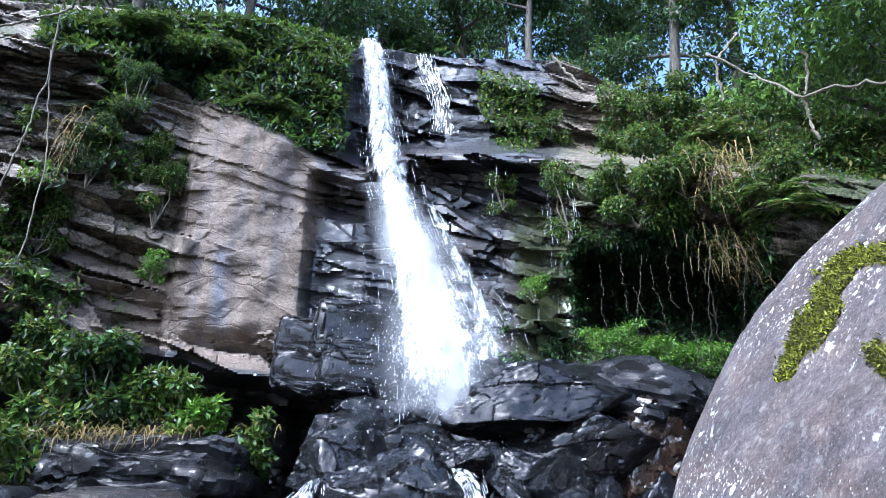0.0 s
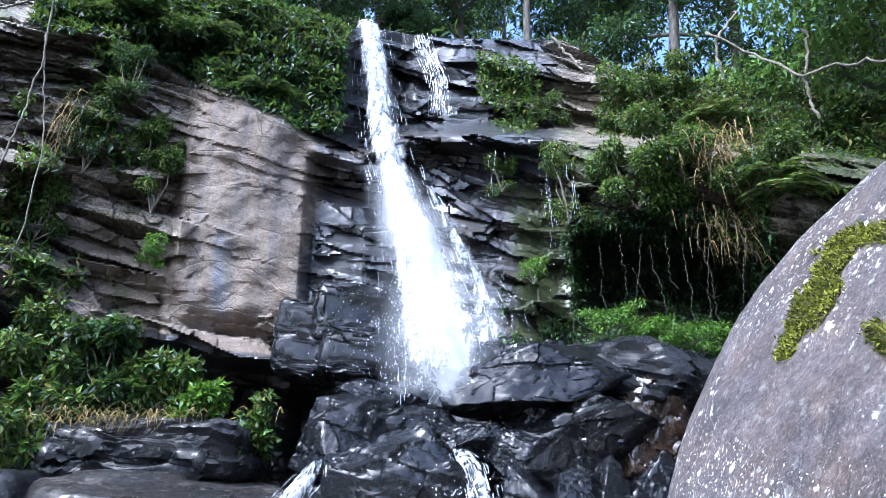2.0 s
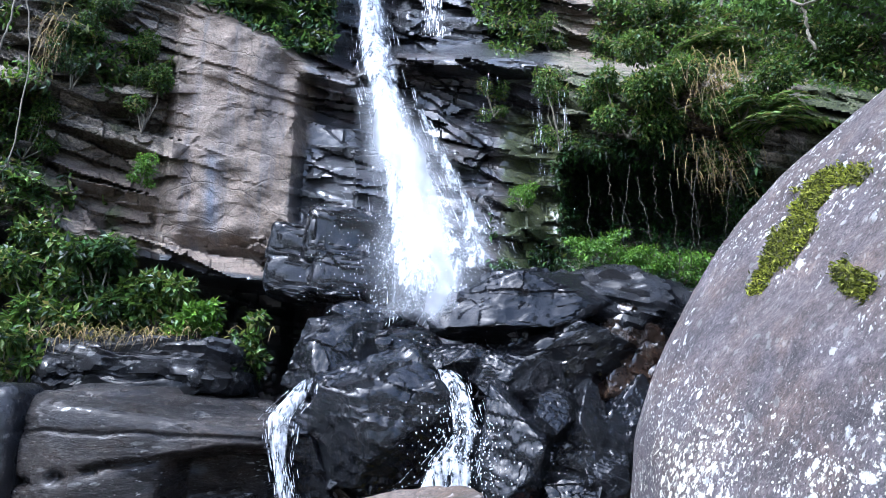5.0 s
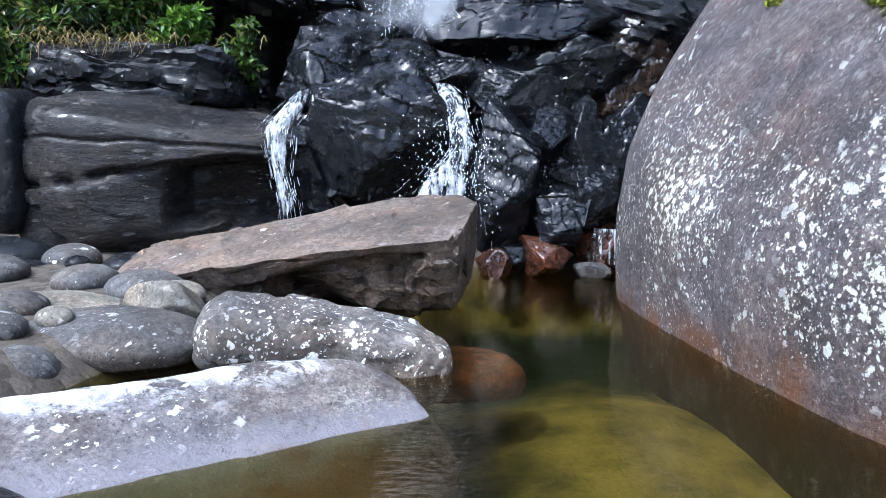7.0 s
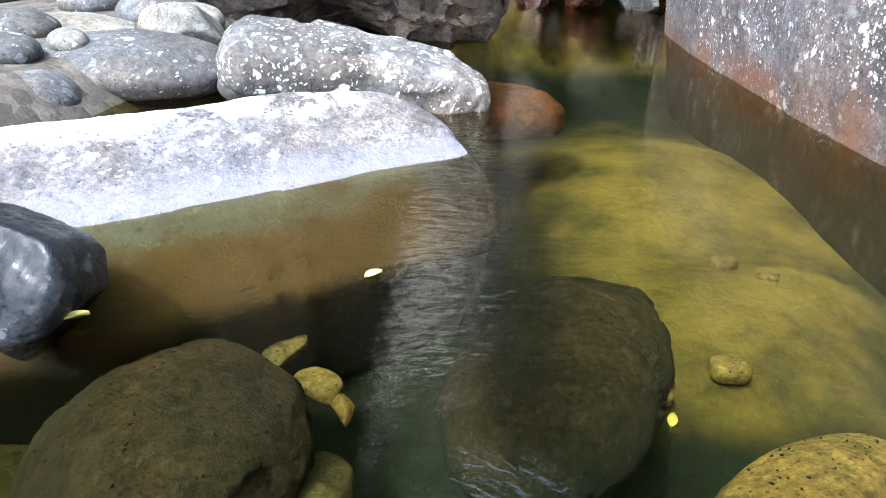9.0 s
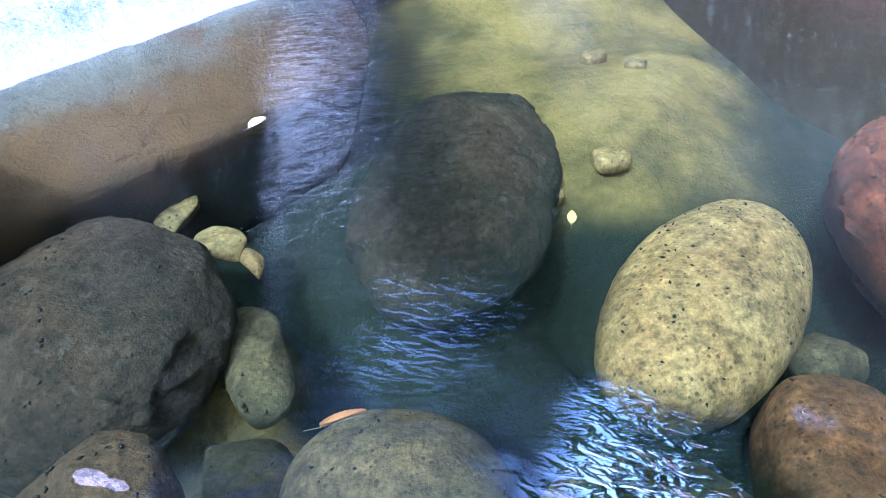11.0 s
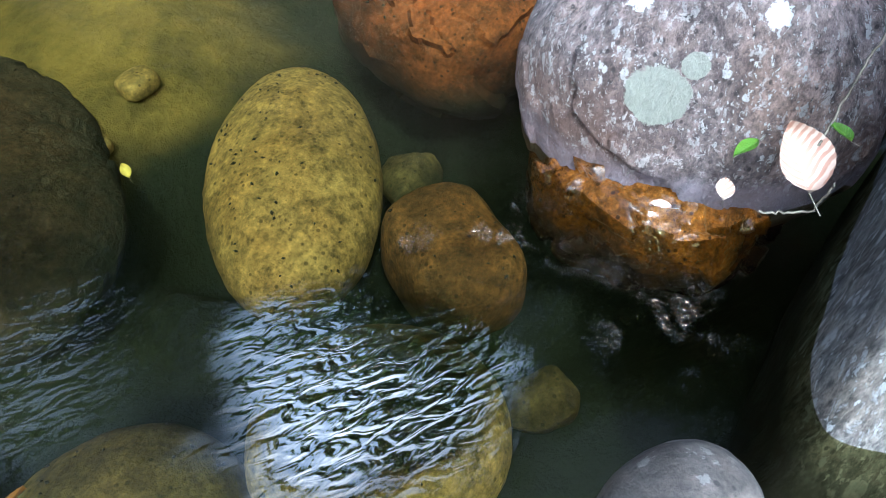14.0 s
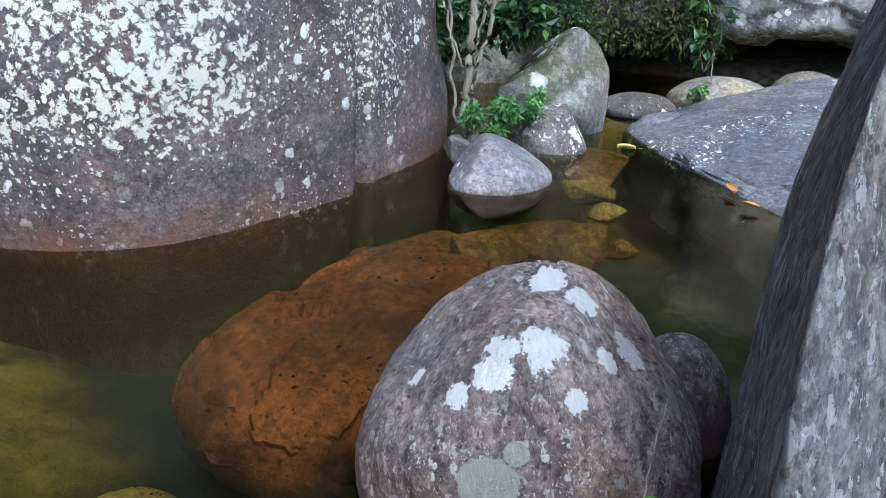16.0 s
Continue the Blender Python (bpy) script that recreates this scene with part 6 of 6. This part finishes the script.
# fallen leaves, roots and plants round the outlet
def fallen_leaf(at, length, width, turn, material, label, curl=0.25):
    """One dry leaf: a ribbed, curled blade with a midrib stalk."""
    n, m = 61, 21
    t, a = np.linspace(0, 1, n), np.linspace(-1, 1, m)
    T, A = np.meshgrid(t, a, indexing="ij")
    w = width * np.sin(math.pi * T ** 0.8) ** 0.8 * 0.5
    X, Y = T * length, A * w
    Z = curl * length * (A ** 2) * 0.5 + 0.12 * length * np.sin(T * 2.2) + 0.022 * length * np.abs(np.sin((T * 9 - np.abs(A) * 1.6) * math.pi)) - 0.03 * length * (np.abs(A) < 0.06)
    V = np.stack([X, Y, Z], -1).reshape(-1, 3)
    q = np.arange((n - 1) * (m - 1))
    b = (q // (m - 1)) * m + q % (m - 1)
    root = thing("fallen_leaf", None, label, "leaf", "fallen leaves")
    root.matrix_world = pose(*at, *turn)
    part("blade", make_mesh("blade", V, np.stack([b, b + 1, b + m + 1, b + m], 1), material), root)
    part("stalk", tubes("stalk", [([(-0.35 * length, 0, 0.02 * length), (0, 0, 0), (length * 0.95, 0, 0.07 * length)], [0.012 * length] * 3, 5)], M_VINE), root)
    return root


k = Net("dry_leaf")
lx, ly, lz = k.xyz(k.tree.nodes.new("ShaderNodeTexCoord").outputs["Object"])
rib = k.math('SINE', k.math('SUBTRACT', k.math('MULTIPLY_ADD', k.noise(k.pos(), 25.0, 3), 6.0, k.math('MULTIPLY', lx, 330.0)), k.math('MULTIPLY', k.math('ABSOLUTE', ly), 300.0)))
M_DRYLEAF = k.done(k.principled(k.mix(k.step(rib, -0.6, 0.6), (0.34, 0.20, 0.14), (0.52, 0.42, 0.33)), 0.6))
k = Net("yellow_leaf")
M_YELLOW = k.done(k.principled(k.mix(k.noise(k.pos(), 30, 4), (0.55, 0.45, 0.06), (0.65, 0.55, 0.15)), 0.6))
k = Net("brown_leaf")
M_BROWN = k.done(k.principled(k.mix(k.noise(k.pos(), 30, 4), (0.30, 0.13, 0.04), (0.42, 0.22, 0.07)), 0.65))
fallen_leaf((1.257, 0.080, 0.304), 0.15, 0.11, (-20, -30, 60), M_DRYLEAF, "large curled dry leaf caught between two rocks", 0.6)
fallen_leaf((1.297, 0.059, 0.429), 0.06, 0.03, (0, 10, 60), M_BRIGHT, "small green leaf beside the dry leaf")
fallen_leaf((1.236, 0.214, 0.389), 0.07, 0.03, (0, 10, 160), M_BRIGHT, "small green leaf beside the dry leaf")
fallen_leaf((1.138, 0.312, 0.213), 0.05, 0.025, (0, 0, 120), M_DRYLEAF, "small pale leaf at the waterline")
fallen_leaf((1.171, 0.221, 0.265), 0.06, 0.04, (0, 0, 20), M_DRYLEAF, "small pale leaf at the waterline")
fallen_leaf((6.00, 0.87, 0.01), 0.16, 0.06, (0, 0, 120), M_YELLOW, "yellow leaf floating on the pool")
fallen_leaf((5.00, 0.05, 0.03), 0.16, 0.07, (0, 0, 20), M_BROWN, "brown leaf at the slab's edge")
fallen_leaf((4.78, -0.11, 0.03), 0.11, 0.05, (0, 0, 80), M_BROWN, "brown leaf at the slab's edge")
fallen_leaf((-0.332, 2.311, 0.005), 0.07, 0.04, (0, 0, 30), M_YELLOW, "small yellow leaf floating by the slab")
fallen_leaf((-1.243, 1.949, 0.020), 0.08, 0.03, (0, 0, 20), M_YELLOW, "small yellow leaf at the pool's edge")
fallen_leaf((0.629, 1.689, -0.100), 0.06, 0.03, (0, 0, 70), M_YELLOW, "yellow leaf sunk in the pool")
fallen_leaf((-0.213, 1.183, -0.200), 0.12, 0.02, (0, 0, 5), M_BROWN, "thin twig-like leaf on the pool bed")

vine(((1.462, 0.099, 0.586), (1.371, 0.109, 0.498), (1.296, 0.111, 0.394)), 0.003, "thin bare twig caught beside the dry leaf", 0.01, 71, "twig")
vine(((1.233, 0.150, 0.224), (1.27, 0.0548, 0.251), (1.285, 0.047, 0.328)), 0.003, "thin bare twig caught beside the dry leaf", 0.01, 72, "twig")
for j, (a, b, c, r) in enumerate((((5.25, 2.05, 1.35), (5.15, 2.04, 0.74), (5.04, 2.03, 0.20), 0.030), ((5.40, 1.97, 1.40), (5.27, 1.99, 0.76), (5.16, 2.01, 0.20), 0.018), ((5.17, 2.25, 1.40), (5.19, 2.20, 0.80), (5.10, 2.15, 0.20), 0.013),
                                  ((5.21, 2.40, 1.40), (5.16, 2.22, 0.95), (5.12, 2.10, 0.50), 0.011), ((5.55, 2.05, 1.40), (5.36, 2.02, 0.80), (5.22, 1.98, 0.22), 0.014), ((7.00, 0.63, 1.50), (7.00, 0.52, 1.00), (7.02, 0.46, 0.45), 0.008))):
    vine((a, b, c), r, "pale tangled aerial root beside the great boulder" if j < 5 else "leafy vine stem hanging over the hollow", 0.05, 40 + j, "root" if j < 5 else "vine")
for j, (at, size, n, leaf, m, lb) in enumerate((((5.28, 1.82, 0.20), (0.24, 0.2, 0.17), 420, 0.075, M_HERB, "bright green herb between the stones"), ((5.02, 1.90, 0.22), (0.15, 0.14, 0.16), 200, 0.07, M_HERB, "bright green herb between the stones"),
                                                ((5.46, 1.60, 0.28), (0.16, 0.16, 0.13), 220, 0.07, M_HERB, "bright green herb between the stones"),
                                                ((6.35, 2.15, 0.85), (0.5, 0.4, 0.6), 800, 0.15, M_LEAF, "dark leafy shrub over the mossy boulder"), ((5.75, 2.62, 0.70), (0.4, 0.35, 0.7), 800, 0.13, M_LEAF, "dark leafy shrub beside the roots"),
                                                ((7.00, 0.50, 0.55), (0.16, 0.14, 0.42), 46, 0.17, M_LEAF, "hanging vine leaves over the hollow"), ((7.50, 0.52, 0.20), (0.13, 0.13, 0.09), 60, 0.09, M_HERB, "small herb on a buff stone"),
                                                ((8.60, 2.2, 0.62), (1.0, 0.6, 0.40), 3000, 0.08, M_LEAF, "mossy fringe over the overhang"), ((7.4, 3.6, 0.9), (1.2, 0.8, 1.2), 1800, 0.17, M_LEAF, "dark shrub behind the great boulder"))):
    bush("bush", at, size, n, leaf, m, 260 + j, lb, "plant", "plants at the outlet", count=7, stems=4)

# ---- greenery ----
rng = np.random.default_rng(5)


def scatter(U0, U1, V0, V1, n, lift=0.1, keep=None):
    """Points on the cliff in a stretch of it, with ways out of the rock."""
    U, V = rng.uniform(U0, U1, n), rng.uniform(V0, V1, n)
    if keep is not None:
        m = keep(U, V)
        U, V = U[m], V[m]
    P = cliff_point(U, V, lift * rng.uniform(0, 1, len(U)))
    return P, np.tile((0, -0.8, 0.35), (len(P), 1))


def on_cliff(u, v, lift=0.05):
    return tuple(float(c) for c in cliff_point(np.array([u]), np.array([v]), lift)[0])


def above_top(U, V):
    return (V > np.interp(U, TOP_U, TOP_V) + 0.01) & (V < np.interp(U, SKY_U, SKY_V) + 0.03)


P, o = scatter(-0.699, -0.160, 0.604, 0.880, 22000, 0.5, above_top)
thing("leafy_slope", leaf_mesh("leafy_slope", P, o, 0.18, 0.08, M_LEAF, rng, 0.35, 0.45), "dense broad-leaved plants covering the upper slope", "undergrowth", kind="stuff")
P, o = scatter(0.061, 0.717, 0.532, 0.782, 20000, 0.5,
               lambda U, V: above_top(U, V) & (fbm(np.stack([U * 9, 0 * U, V * 14], 1), 3, 77) > 0.12 - 0.9 * smooth(U, 0.201, 0.387)))
thing("ledge_plants", leaf_mesh("ledge_plants", P, o, 0.14, 0.06, M_BUSH, rng, 0.3, 0.4), "green plants and creepers along the rock ledges", "undergrowth", kind="stuff")
P, o = scatter(-0.704, -0.408, 0.318, 0.782, 9000, 0.18,
               lambda U, V: fbm(np.stack([U * 16, 0 * U, V * 11], 1), 4, 70) > 0.14)
thing("creepers", leaf_mesh("creepers", P, o, 0.15, 0.07, M_BUSH, rng, 0.4, 0.4), "creepers and small plants rooted in the cracks", "undergrowth", kind="stuff")

P, o = scatter(0.085, 0.50, 0.20, 0.46, 16000, 0.22,
               lambda U, V: fbm(np.stack([U * 15, 0 * U, V * 12], 1), 4, 73) > 0.16 - 0.5 * smooth(U, 0.18, 0.32))
thing("damp_creepers", leaf_mesh("damp_creepers", P, o, 0.13, 0.06, M_LEAF, rng, 0.5, 0.4), "dark creepers and ferns over the damp recess", "undergrowth", kind="stuff")

G5 = "bushes on the rock"
for u, v, size, n, leaf, m, sd, lb in (
        (-0.446, 0.463, (0.26, 0.2, 1.25), 1500, 0.12, M_BUSH, 1, "creeper hanging down a crack in the rock"),
        (-0.436, 0.371, (0.22, 0.2, 0.4), 260, 0.12, M_BRIGHT, 2, "bright green creeper tip on the rock"),
        (0.300, 0.463, (1.0, 0.6, 0.8), 2600, 0.17, M_BUSH, 3, "thick green bush hanging over the rock"),
        (0.385, 0.512, (1.1, 0.6, 0.7), 2600, 0.17, M_BUSH, 4, "thick green bush hanging over the rock"),
        (0.479, 0.492, (0.9, 0.6, 0.6), 1800, 0.17, M_BUSH, 5, "green bush with drying leaves on the ledge"),
        (0.467, 0.425, (0.7, 0.5, 0.6), 1200, 0.16, M_BUSH, 6, "green bush over the dark hollow"),
        (0.337, 0.407, (0.9, 0.5, 0.4), 1300, 0.16, M_LEAF, 7, "dark green bush under the overhang"),
        (0.251, 0.353, (0.4, 0.3, 0.6), 700, 0.13, M_LEAF, 15, "dark creeper in the damp recess"),
        (0.323, 0.331, (0.5, 0.3, 0.5), 700, 0.13, M_LEAF, 16, "dark creeper in the damp recess"),
        (0.396, 0.318, (0.5, 0.3, 0.6), 800, 0.13, M_LEAF, 17, "dark creeper in the damp recess"),
        (-0.563, 0.532, (0.4, 0.2, 0.9), 900, 0.12, M_LEAF, 18, "dark creeper hanging down the rock"),
        (-0.511, 0.668, (0.35, 0.2, 0.7), 700, 0.12, M_LEAF, 19, "dark creeper hanging down the rock"),
        (-0.618, 0.416, (0.5, 0.2, 0.7), 800, 0.13, M_BUSH, 20, "creeper hanging down the rock"),
        (0.093, 0.492, (0.3, 0.25, 0.45), 350, 0.12, M_BUSH, 8, "small bush on the wet rock"),
        (0.195, 0.444, (0.4, 0.3, 1.0), 700, 0.13, M_BUSH, 9, "ferny growth on the damp rock"),
        (0.134, 0.340, (0.28, 0.2, 0.3), 260, 0.12, M_BRIGHT, 10, "small bright green plant on the wet rock"),
        (0.175, 0.619, (0.45, 0.3, 0.35), 420, 0.14, M_BUSH, 11, "low bush on the upper ledge"),
        (0.270, 0.604, (0.5, 0.3, 0.3), 380, 0.14, M_BUSH, 12, "low bush on the upper ledge"),
        (0.349, 0.657, (0.8, 0.5, 0.6), 900, 0.18, M_BUSH, 13, "leafy sapling on the upper ledge"),
        (0.595, 0.593, (0.9, 0.5, 0.5), 900, 0.17, M_BUSH, 14, "leafy bush on the upper rock ledge")):
    bush("bush", on_cliff(u, v, 0.55 if -0.46 < u < -0.43 else 0.28), size, int(n * 1.9), leaf * 0.68, m, sd + 200, lb, "bush", G5)

for j, (at, size, n, m) in enumerate((((-5.488, 9.906, 2.963), (0.8, 0.5, 0.7), 1500, M_BUSH), ((-4.645, 9.904, 3.105), (0.85, 0.5, 0.7), 1600, M_LEAF), ((-3.857, 9.906, 2.929), (0.7, 0.5, 0.5), 1300, M_BUSH),
                                      ((-3.238, 9.756, 2.754), (0.4, 0.3, 0.35), 500, M_BRIGHT), ((-5.529, 9.461, 2.196), (0.6, 0.4, 0.4), 800, M_BUSH), ((-6.060, 10.407, 3.633), (0.7, 0.4, 0.6), 700, M_BUSH),
                                      ((-2.570, 9.849, 2.261), (0.35, 0.3, 0.6), 420, M_BUSH))):
    bush("bush", at, size, n, 0.17, m, 230 + j, "leafy green bush on the shelf under the overhang", "bush", "bushes under the overhang", droop=0.15)

# grasses, ferns, roots
blades("dry_grass", on_cliff(0.441, 0.562, 0.35), 220, (0.3, 0.12, 0.25), 0.45, M_DRY, 61, "hanging tuft of dry yellow grass", hang=0.7)
blades("dry_grass", on_cliff(0.435, 0.435, 0.45), 180, (0.35, 0.12, 0.3), 0.4, M_DRY, 62, "hanging tuft of dry yellow grass", hang=0.8)
blades("dry_grass", on_cliff(-0.600, 0.625, 0.1), 160, (0.14, 0.06, 0.25), 0.4, M_DRY, 63, "dry grass hanging from a crack", hang=0.9)
blades("dry_grass", (-4.187, 9.600, 2.815), 360, (0.7, 0.2, 0.08), 0.4, M_DRY, 64, "drying grass along the rock shelf", hang=0.3)
for j in range(9):
    u = 0.221 + (j / 8.0) * (0.386 - 0.221)
    v = 0.272 + (j / 8.0) * (0.231 - 0.272)
    bush("herb", (u * 10.3, 10.3, EYE + v * 10.3 + 0.04), (0.30, 0.22, 0.17 + 0.06 * (j % 3)), 330, 0.095, M_BRIGHT, 300 + j, "bright green leafy herb below the overhang", "herb", "herbs below the overhang", width=0.42)
for j, (x, y) in enumerate((((0.515, 0.502)), ((0.435, 0.614)), ((0.533, 0.478)), ((-0.492, 0.818)), ((-0.400, 0.782)), ((-0.283, 0.668)), ((-0.524, 0.830)), ((0.368, 0.389)))):
    fern("fern", on_cliff(x, y, 0.35), 10, 0.8, M_LEAF if 2 < j < 7 else M_BUSH, 330 + j, "arching fern on the rock ledge", "ferns on the ledges")
for j, (a, b) in enumerate((((2.783, 10.379, 5.734), (2.764, 10.232, 4.716)), ((3.232, 10.379, 5.543), (3.333, 10.227, 4.426)), ((3.486, 10.278, 5.692), (3.538, 10.219, 4.773)),
                            ((3.810, 10.027, 5.532), (4.113, 10.120, 4.082)), ((4.279, 9.827, 5.745), (4.521, 9.818, 5.027)), ((2.935, 10.426, 5.186), (3.267, 10.428, 4.479)), ((2.485, 10.579, 5.622), (2.473, 10.427, 4.103)), ((3.090, 10.278, 5.692), (2.868, 10.225, 4.067)), ((3.628, 10.026, 5.435), (3.625, 10.120, 3.899)), ((4.499, 9.823, 5.476), (4.249, 10.015, 3.651)), ((4.052, 9.927, 5.687), (3.772, 10.021, 4.047)))):
    vine((a, b), 0.005, "thin brown root hanging under the bushes", 0.06, j, material=M_SOIL)
vine(((-6.467, 9.591, 9.964), (-6.474, 9.698, 8.425), (-6.574, 9.703, 7.460), (-6.756, 9.703, 6.557)), 0.016, "pale woody vine hanging down the cliff", 0.05, 11)
vine(((-7.441, 9.398, 9.322), (-6.752, 9.398, 9.555), (-6.287, 9.591, 10.025)), 0.02, "pale woody vine across the cliff top", 0.06, 12)
vine(((-6.595, 9.798, 9.184), (-6.282, 9.802, 6.908), (-6.338, 9.708, 5.170)), 0.012, "thin vine hanging down the cliff", 0.05, 13)
vine(((7.066, 9.468, 8.311), (6.788, 9.968, 8.652), (6.372, 10.468, 8.718), (5.996, 11.499, 9.994), (5.410, 11.999, 10.860)), 0.025, "bare pale branch reaching over the ledge", 0.1, 14, "branch")
vine(((6.700, 10.969, 8.169), (6.560, 10.967, 9.006), (6.728, 10.999, 10.138)), 0.03, "bare pale branch over the ledge", 0.1, 15, "branch")
vine(((2.402, 12.999, 11.649), (2.762, 12.799, 10.965), (2.926, 12.599, 10.383)), 0.03, "fallen branch on the ledge", 0.06, 16, "branch")
vine(((5.585, 11.979, 9.694), (5.553, 11.999, 10.648), (6.324, 12.499, 11.781)), 0.03, "bare sapling stem over the ledge", 0.06, 17, "branch")

# ---- trees ----
TR = "tall dark-leaved forest tree"
for j, (x, y, h, c, n) in enumerate(((-3.4, 16.5, 9, 2.6, 3200), (-5.6, 16.0, 8, 2.8, 3200), (-8.5, 15.5, 9, 3.0, 3200), (-12, 15.5, 10, 3.5, 3000), (-1.7, 19.5, 10, 2.2, 2600), (0.9, 18.5, 10, 2.2, 2600),
                                     (2.6, 17.0, 9, 2.4, 3200), (4.4, 18.5, 11, 2.8, 3200), (6.2, 16.5, 9, 2.6, 3200), (8.5, 17.5, 10, 3.0, 3400), (11, 16.0, 10, 3.2, 3400), (14, 15.5, 11, 3.6, 3400),
                                     (-0.3, 26, 12, 3.0, 2600), (2.5, 27, 13, 3.4, 2600), (-4, 25, 13, 3.6, 2600), (7, 25, 13, 3.6, 2600), (12, 24, 13, 4.0, 2600), (-9, 24, 13, 4.0, 2600))):
    z = float(hill(np.array([x]), np.array([max(y, 15.2)]))[0]) - 0.4
    tree((x, y, z), h, (0.4 * math.sin(j), -0.6), c, int(n * 2.7), 0.21, 400 + j, TR, girth=0.13 + 0.03 * (j % 3))
me = leaf_mesh("undergrowth", *(lambda q: (np.stack([q[:, 0], q[:, 1], hill(q[:, 0], q[:, 1]) + rng.uniform(0, 1.3, len(q)) ** 2], 1), np.tile((0, -0.5, 0.6), (len(q), 1))))(
    np.stack([rng.uniform(-16, 18, 22000), 15 + 8 * rng.uniform(0, 1, 22000) ** 1.6], 1)), 0.30, 0.12, M_LEAF, rng, 0.2, 0.3)
thing("undergrowth", me, "dark forest undergrowth above the cliff", "undergrowth", kind="stuff")

# overhanging boughs near the great boulder and a ring of forest round the pool
# The unseen right-hand trees are made taller to darken the water's reflections.
for j, (x, y, h, c, n) in enumerate(((9.5, 12.0, 12, 3.4, 9000), (13, 9.5, 15, 4.5, 7000), (16, 5, 17, 5.0, 9000), (17, 0, 16, 5.0, 9000), (15, -6, 10, 4.0, 3000), (9, -13, 9, 4.0, 2600),
                                     (0, -17, 9, 4.0, 2600), (-9, -13, 10, 4.0, 2600), (-14, -6, 7, 3.5, 2600), (-15, 3, 7, 3.5, 2600), (-14, 9, 6, 3.2, 3000))):
    z = float(pool_depth(np.array([float(x)]), np.array([float(y)]))[0]) - 0.2
    tree((x, y, z), h, (-0.08 * x, -0.05 * y), c, 2 * n if j == 0 else n, 0.2 if j == 0 else 0.32, 450 + j, "broad forest tree at the edge of the pool", "trees round the pool", M_SUNLEAF if j == 0 else M_TREE, 0.2, 0.3)

# unseen tall trees, boughs added over the pool for dark reflections and less skylight
for j, (x, y, lx, ly, h, c, n) in enumerate(((8.6, 8.6, -0.5, -2.2, 15, 4.6, 9000), (13.0, 4.5, -1.0, -1.0, 15, 4.6, 15000), (13.5, -3.5, -1.5, 1.0, 13, 5.0, 15000))):
    z = float(pool_depth(np.array([x]), np.array([y]))[0]) - 0.2
    tree((x, y, z), h, (lx, ly), c, n, 0.5, 480 + j, "unseen tall tree added over the pool to darken its reflections", "trees round the pool", M_TREE, 0.28, 0.72)
